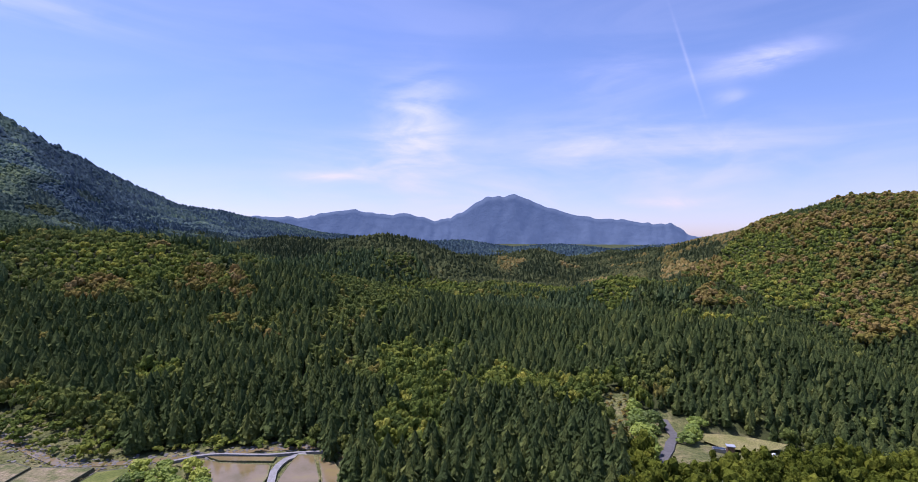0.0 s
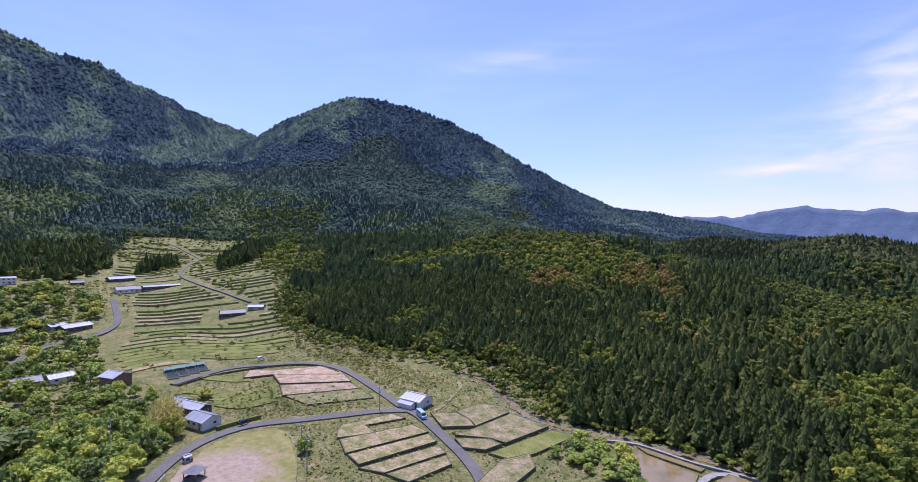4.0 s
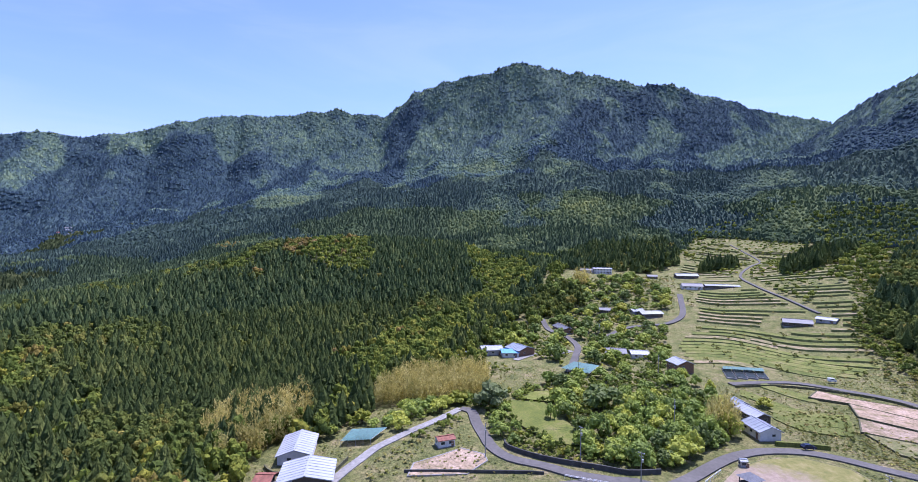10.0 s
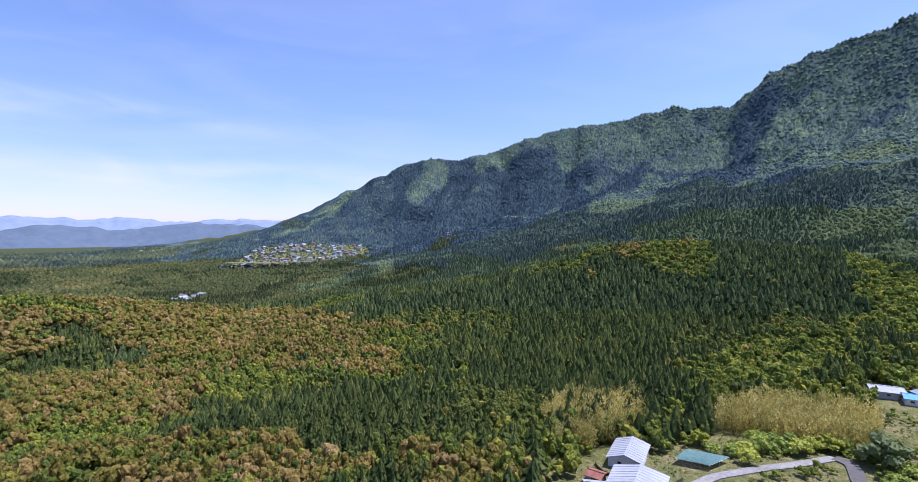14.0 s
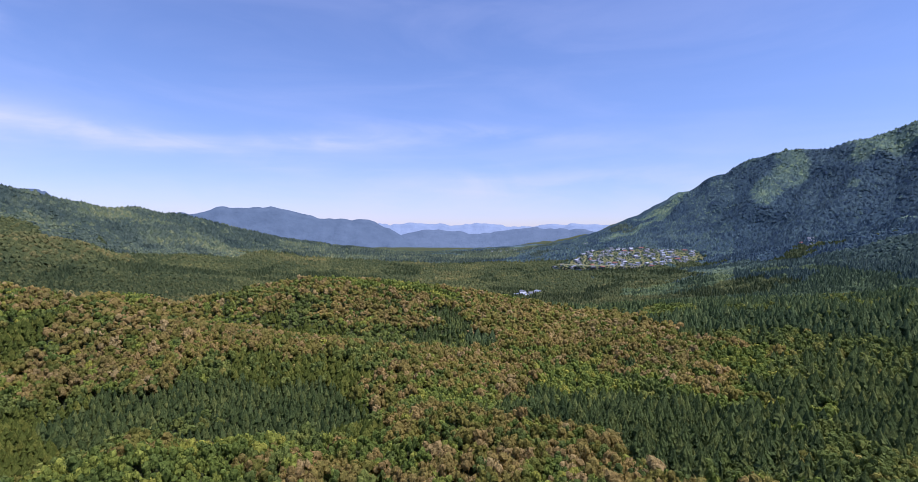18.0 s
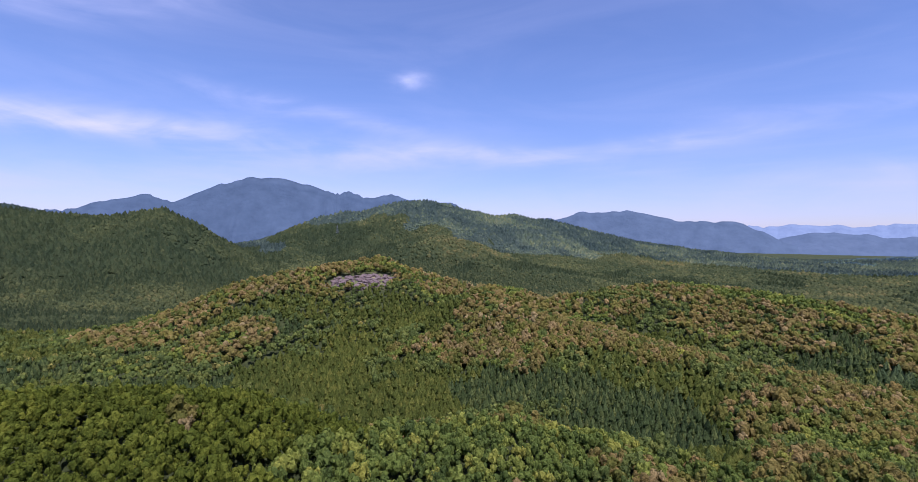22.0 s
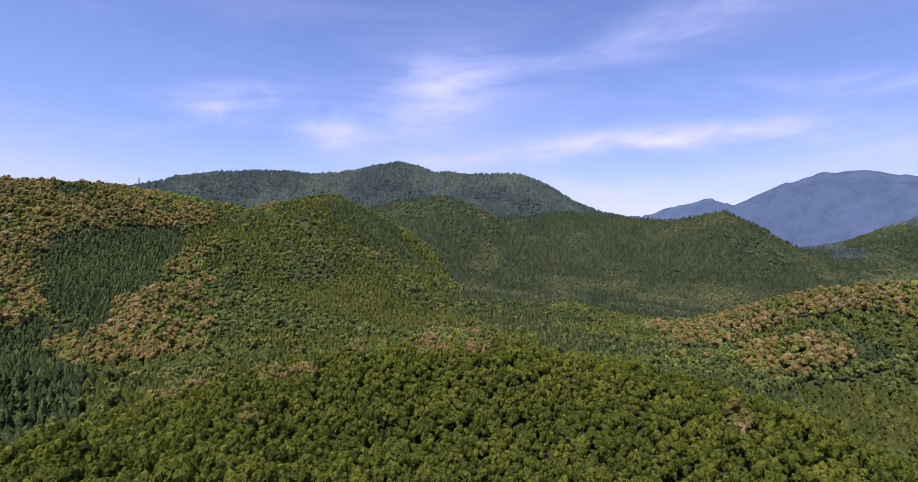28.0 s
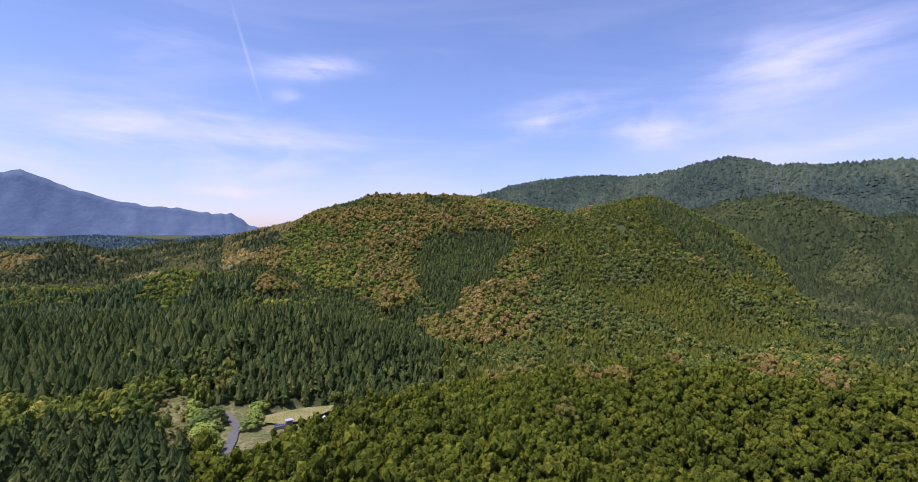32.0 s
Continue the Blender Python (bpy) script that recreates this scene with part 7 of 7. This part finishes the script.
thicket("lane_bushes", "mixed bushes on the rough ground beside the lane", [(-150, -62), (-175, -70), (-205, -60), (-200, -42), (-172, -50), (-158, -56)], 3.0, BUSHES, M_BROAD, 0.9, 1.9, 1.0, share=0.7)
thicket("river_scrub", "green scrub and bushes along the river", [(-30, 162), (-46, 168), (-87, 170), (-104, 162), (-159, 188), (-198, 194), (-235, 174), (-282, 164), (-348, 162), (-381, 172), (-376, 158),
         (-340, 146), (-280, 146), (-234, 158), (-200, 170), (-160, 170), (-122, 152), (-90, 161), (-40, 163)], 3.4, BUSHES, M_BROAD, 1.2, 2.8, 1.1, share=0.75)
thicket("weed_clumps", "low weedy clumps on fallow terraces", [(-219, 93), (-198, 122), (-171, 117), (-170, 99), (-178, 85), (-190, 80)], 3.2, BUSHES, M_WEED_LEAF, 0.4, 0.9, 0.8, share=0.4)
thicket("weed_clumps", "low weedy clumps over the meadow", [(-170, 126), (-206, 150), (-240, 150), (-270, 140), (-262, 128), (-230, 135)], 4.5, BUSHES, M_WEED_LEAF, 0.6, 1.3, 0.8, share=0.5)
thicket("garden_shrubs", "mixed green shrubs in the gardens", GARDEN, 3.2, BUSHES, M_BROAD, 0.9, 2.0, 1.2, share=0.85)
thicket("garden_shrubs", "mixed green shrubs around the upper houses", UPPER, 4.2, BUSHES, M_BROAD, 0.9, 2.2, 1.1, share=0.65)
thicket("village_trees", "leafy trees filling the upper gardens", UPPER, 7.5, CROWNS_FINE, M_BROAD, 1.8, 3.4, 1.1, share=0.35)
thicket("village_trees", "leafy trees along the wood edge above the lane", [(-318, -75), (-373, -48), (-440, -42), (-540, -48), (-546, -30), (-482, -34), (-373, -36), (-300, -62)], 5.5, CROWNS_FINE, M_BROAD, 2.2, 4.4, 1.5, share=0.85)
thicket("weeds", "tufts of weeds over rough ground and banks", [(-60, 100), (-100, 158), (-160, 170), (-270, 150), (-300, 140), (-270, 50), (-200, 60), (-185, 76), (-150, 72), (-120, 60), (-100, 80)], 3.8, BUSHES, M_WEED_LEAF, 0.35, 0.85, 0.7, share=0.4)
thicket("weeds", "tufts of weeds along the yard and lanes", [(-120, -60), (-140, -56), (-190, -50), (-170, -62), (-140, -68)], 2.4, BUSHES, M_WEED_LEAF, 0.4, 1.1, 0.7, share=0.6)
thicket("hill_bushes", "bushes and young trees between the upper terraces", [(-420, 150), (-560, 230), (-700, 300), (-840, 270), (-860, 160), (-690, 100), (-560, 120), (-500, 130)], 6.0, CROWNS_MID, M_BROAD, 1.3, 3.0, 1.0, share=0.6)
thicket("hill_bushes", "bushes scattered over the lower terraces", [(-285, 60), (-330, 55), (-400, 72), (-480, 90), (-450, 180), (-375, 155), (-290, 140)], 7.0, BUSHES, M_WEED_LEAF, 0.7, 1.7, 0.9, share=0.4)
thicket("rough_scrub", "rough scrub along the valley side", [(-375, 160), (-450, 190), (-560, 240), (-580, 285), (-381, 172)], 3.6, BUSHES, M_BROAD, 1.0, 2.4, 1.0, share=0.8)
thicket("rough_scrub", "rough green scrub between the lane and the forest", [(-265, 130), (-300, 138), (-375, 155), (-378, 170), (-282, 162), (-240, 170), (-205, 150)], 3.4, BUSHES, M_WEED_LEAF, 0.7, 1.9, 0.9, share=0.75)
thicket("rough_scrub", "grassy scrub beside the upper gardens", [(-540, 20), (-560, 80), (-480, 84), (-410, 70), (-400, 60), (-470, 50)], 4.2, BUSHES, M_WEED_LEAF, 0.8, 2.0, 0.9, share=0.6)
thicket("rough_scrub", "bushes below the workshop", [(-262, -80), (-275, -62), (-262, -40), (-240, -48), (-244, -70)], 3.4, BUSHES, M_BROAD, 0.9, 1.7, 1.0, share=0.55)
thicket("roadside_shrubs", "green shrubs above the retaining wall", [(-166, -28), (-158, -24), (-155, 2), (-157, 20), (-168, 30), (-166, 0)], 2.2, BUSHES, M_BROAD, 0.7, 1.4, 1.0, False)
thicket("wild_slope", "low grey-brown brush on a bare slope", SLIDE, 3.2, BUSHES, M_BROWN, 0.6, 1.5, 0.9)
thicket("valley_wood", "dark cedars standing between upper terraces", [(-520, 160), (-600, 200), (-640, 240), (-600, 260), (-540, 215)], 5.5, CEDARS_MID, M_CEDAR, 12, 17, 1.0)
thicket("valley_wood", "dark cedars beside a lane bend", [(-590, 105), (-650, 135), (-655, 160), (-610, 150)], 5.5, CEDARS_MID, M_CEDAR, 11, 15, 1.0)
thicket("valley_wood", "leafy trees over the upper valley", [(-430, 200), (-560, 260), (-700, 330), (-775, 440), (-860, 380), (-850, 290), (-740, 290), (-620, 270), (-480, 180)], 7.0, CROWNS_MID, M_BROAD, 2.6, 4.6, 1.4, share=0.8)
thicket("valley_wood", "leafy trees at the valley head", [(-640, 110), (-790, 150), (-850, 250), (-900, 320), (-880, 150), (-690, 95)], 9.0, CROWNS_MID, M_BROAD, 2.6, 4.6, 1.4, share=0.6)
thicket("valley_wood", "green mixed wood below the village lane", [(-120, -112), (-155, -112), (-211, -102), (-275, -84), (-318, -75), (-278, -60), (-245, -60), (-230, -92), (-190, -98), (-150, -120)], 4.6, CROWNS_FINE, M_BROAD, 2.4, 3.8, 1.7, share=0.8)


thicket("cedar_row", "dark cedars between the bamboo groves behind the farm", [(-200, -128), (-222, -112), (-196, -90), (-172, -84), (-156, -90), (-150, -100), (-176, -106)], 4.2, CEDARS_FINE, M_CEDAR, 8, 12, 1.0, share=0.8)
thicket("farm_trees", "bright green broadleaf trees below the farm", [(-130, -136), (-146, -122), (-124, -100), (-113, -96), (-98, -107), (-104, -122)], 4.2, CROWNS_FINE, M_BROAD, 2.2, 3.8, 1.5, share=0.9)
thicket("hill_trees", "mixed trees on the slope above the office", [(-566, -30), (-640, -34), (-690, 10), (-735, 90), (-680, 100), (-612, 88), (-575, 60), (-556, 44), (-562, 0)], 5.6, CROWNS_FINE, M_EVERGREEN, 2.4, 4.4, 1.5, share=0.5)
thicket("hill_trees", "dark cedars on the slope above the office", [(-566, -30), (-640, -34), (-690, 10), (-735, 90), (-680, 100), (-612, 88), (-575, 60), (-556, 44), (-562, 0)], 5.4, CEDARS_MID, M_CEDAR, 11, 16, 1.0, share=0.55)
thicket("lane_trees", "broad dark trees beside the climbing lane", [(-440, -60), (-480, -30), (-440, -8), (-400, -14), (-372, -34), (-384, -56)], 6.0, CROWNS_CLOSE, M_EVERGREEN, 3.0, 4.8, 1.5, share=0.75)
thicket("wood_edge_trees", "bright mixed trees along the wood edge", [(-346, -120), (-376, -92), (-372, -60), (-322, -76), (-292, -92), (-262, -92), (-280, -110)], 5.0, CROWNS_FINE, M_BROAD, 2.2, 4.2, 1.4, False, share=0.85)
thicket("fallow_weeds", "dry brown weeds on fallow terraces", [(-222, 70), (-200, 66), (-176, 84), (-172, 100), (-180, 118), (-192, 100), (-206, 90), (-228, 92)], 1.8, TUFTS, M_WEED_LEAF, 0.35, 0.8, 0.8, share=0.8)
thicket("fallow_weeds", "dry brown weeds between lane and forest", [(-262, 132), (-232, 134), (-180, 128), (-168, 140), (-176, 160), (-235, 156), (-270, 150)], 2.0, TUFTS, M_WEED_LEAF, 0.35, 0.8, 0.8, share=0.7)


# ---- river stones and outcrop ----
def lump(seed, flat=0.6):
    r = np.random.default_rng(seed)
    bm = bmesh.new()
    bmesh.ops.create_icosphere(bm, subdivisions=1, radius=1.0)
    v = np.array([p.co[:] for p in bm.verts]) * r.uniform(0.7, 1.25, (len(bm.verts), 1)) * np.array([1, 1, flat])
    f = [[q.index for q in face.verts] for face in bm.faces]
    bm.free()
    return v[np.array(f)]


LUMPS = [lump(s) for s in range(4)]
RIVER = [(-185, 176), (-165, 171), (-150, 166), (-131, 156), (-118, 152), (-94, 156), (-68, 163), (-46, 166), (-30, 165), (-8, 160)]
ribbon("water", RIVER, 3.0, M_WATER, "shallow brown river below the forest edge", 0.12, 0.5, category="water")
line = smooth_line(RIVER, 1.4)
sx = np.array([p.x for p in line for _ in range(5)]) + rng.normal(0, 2.4, len(line) * 5)
sy = np.array([p.y for p in line for _ in range(5)]) + rng.normal(0, 2.4, len(line) * 5)
plant("river_stones", "grey boulders along the river bed", LUMPS, M_STONE, sx, sy, rng.uniform(0.3, 0.9, len(sx)), rng.uniform(0.3, 1.0, len(sx)))
n = 420
rx, ry = rng.uniform(380, 452, n), rng.uniform(-438, -318, n)
keep = inside(rx, ry, CLIFF)
plant("rock_outcrop", "pinkish bare rock face on a wooded knoll", LUMPS, M_ROCK, rx[keep], ry[keep], rng.uniform(3.0, 6.0, keep.sum()), rng.uniform(2.5, 4.5, keep.sum()))


# ---- clearing below the cedars ----
def pump_hut(x, y):
    base = new("pump_hut")
    base.matrix_basis = pose(x, y, ground_z(x, y) + 0.6, 0, 0, -16)
    tagged(base, "small white-roofed hut beside a concrete tank", "hut")
    part("wall", box(-1.0, 1.0, -0.8, 0.8, 0, 2.0), BOX_FACES, M_WALL_BROWN, base)
    part("roof", box(-1.3, 1.3, -1.1, 1.1, 2.0, 2.2), BOX_FACES, M_METAL_WHITE, base)
    part("tank", box(-5.2, -1.4, -1.0, 1.0, -0.3, 0.9), BOX_FACES, M_CONCRETE, base)
    part("tank_water", box(-5.0, -1.6, -0.8, 0.8, 0.9, 0.92), BOX_FACES, M_GLASS, base)


pump_hut(87, 158)
for k in range(3):
    x, y = 93 + k * 3.6, 154 + k * 1.6
    base = tagged(new("sack"), "white covered bale on the clearing", "bale", "white bales")
    base.matrix_basis = pose(x, y, ground_z(x, y) + 0.6, 0, 0, 40)
    part("cover", *prism([(-1.0, 0, 0.4), (-0.6, 0, 0.5), (0.6, 0, 0.5), (1.0, 0, 0.4)], 0.5, 0.45, 8), M_WHITE, base)


# ---- distant town ----
def town_house(roof_mat, wall_mat, label):
    base = new("town_house")
    tagged(base, label, "house", "town houses")
    l, w, h = 6.0, 4.2, 5.0
    part("wall", [(-l, -w, -2), (l, -w, -2), (l, w, -2), (-l, w, -2), (-l, -w, h), (l, -w, h), (l, w, h), (-l, w, h), (-l, 0, h + 2), (l, 0, h + 2)],
         [(0, 1, 5, 4), (2, 3, 7, 6), (1, 2, 6, 9, 5), (3, 0, 4, 8, 7)], wall_mat, base)
    part("roof", [(-l - 0.7, -w - 0.7, h - 0.3), (l + 0.7, -w - 0.7, h - 0.3), (l + 0.7, 0, h + 2.2), (-l - 0.7, 0, h + 2.2), (l + 0.7, w + 0.7, h - 0.3), (-l - 0.7, w + 0.7, h - 0.3)],
         [(0, 1, 2, 3), (3, 2, 4, 5), (0, 3, 5), (1, 4, 2), (0, 5, 4, 1)], roof_mat, base)
    for sx_ in (-3.0, 0.0, 3.0):
        for sy_ in (-1, 1):
            part("window", box(sx_ - 0.9, sx_ + 0.9, sy_ * w - 0.05, sy_ * w + 0.05, 2.6, 3.9), BOX_FACES, M_GLASS, base)
    return base


TOWN_KINDS = [town_house(M_TILE, M_WALL_WHITE, "white house with a grey tiled roof"), town_house(M_METAL_WHITE, M_WALL_GREY, "grey house with a pale sheet roof"),
              town_house(M_METAL_GREY, M_WALL_WHITE, "white house with a blue-grey roof"), town_house(M_RUST, M_WALL_GREY, "grey house with a reddish roof")]
spots = []
for poly, count, gap in ((TOWN, 105, 17), (HAMLET, 6, 12), ([(-640, -1750), (-400, -2000), (-150, -2050), (-160, -1980), (-420, -1900)], 24, 26), ([(-860, -1180), (-790, -1000), (-760, -1020), (-820, -1190)], 6, 20)):
    xs, ys = [p[0] for p in poly], [p[1] for p in poly]
    got, tries = 0, 0
    while got < count and tries < 6000:
        tries += 1
        x, y = trees_r.uniform(min(xs), max(xs)), trees_r.uniform(min(ys), max(ys))
        if inside_one(x, y, poly) and all((x - a) ** 2 + (y - b_) ** 2 > gap * gap for a, b_ in spots):
            spots.append((x, y))
            got += 1
for k, (x, y) in enumerate(spots):
    size = trees_r.uniform(0.62, 1.05)
    kind = TOWN_KINDS[int(trees_r.choice([0, 0, 0, 1, 2, 2, 3, 0]))]
    at = pose(x, y, ground_z(x, y), 0, 0, trees_r.choice([20, 35, 110, 125]) + trees_r.uniform(-8, 8))
    if k < 4:
        TOWN_KINDS[k].matrix_basis = at
    else:
        copy_thing(kind, at)
thicket("town_trees", "green trees between the houses of a far town", TOWN, 8.5, CROWNS_MID, M_HAZED_UPPER_SLOPE, 2.0, 4.2, 1.2, False, 0.85)
slab("field", [(-270, -1255), (-330, -1215), (-470, -1196), (-480, -1215), (-350, -1250), (-290, -1290)], M_WEEDS, None, "pale dry fields below the town", "field", lift=1.0)
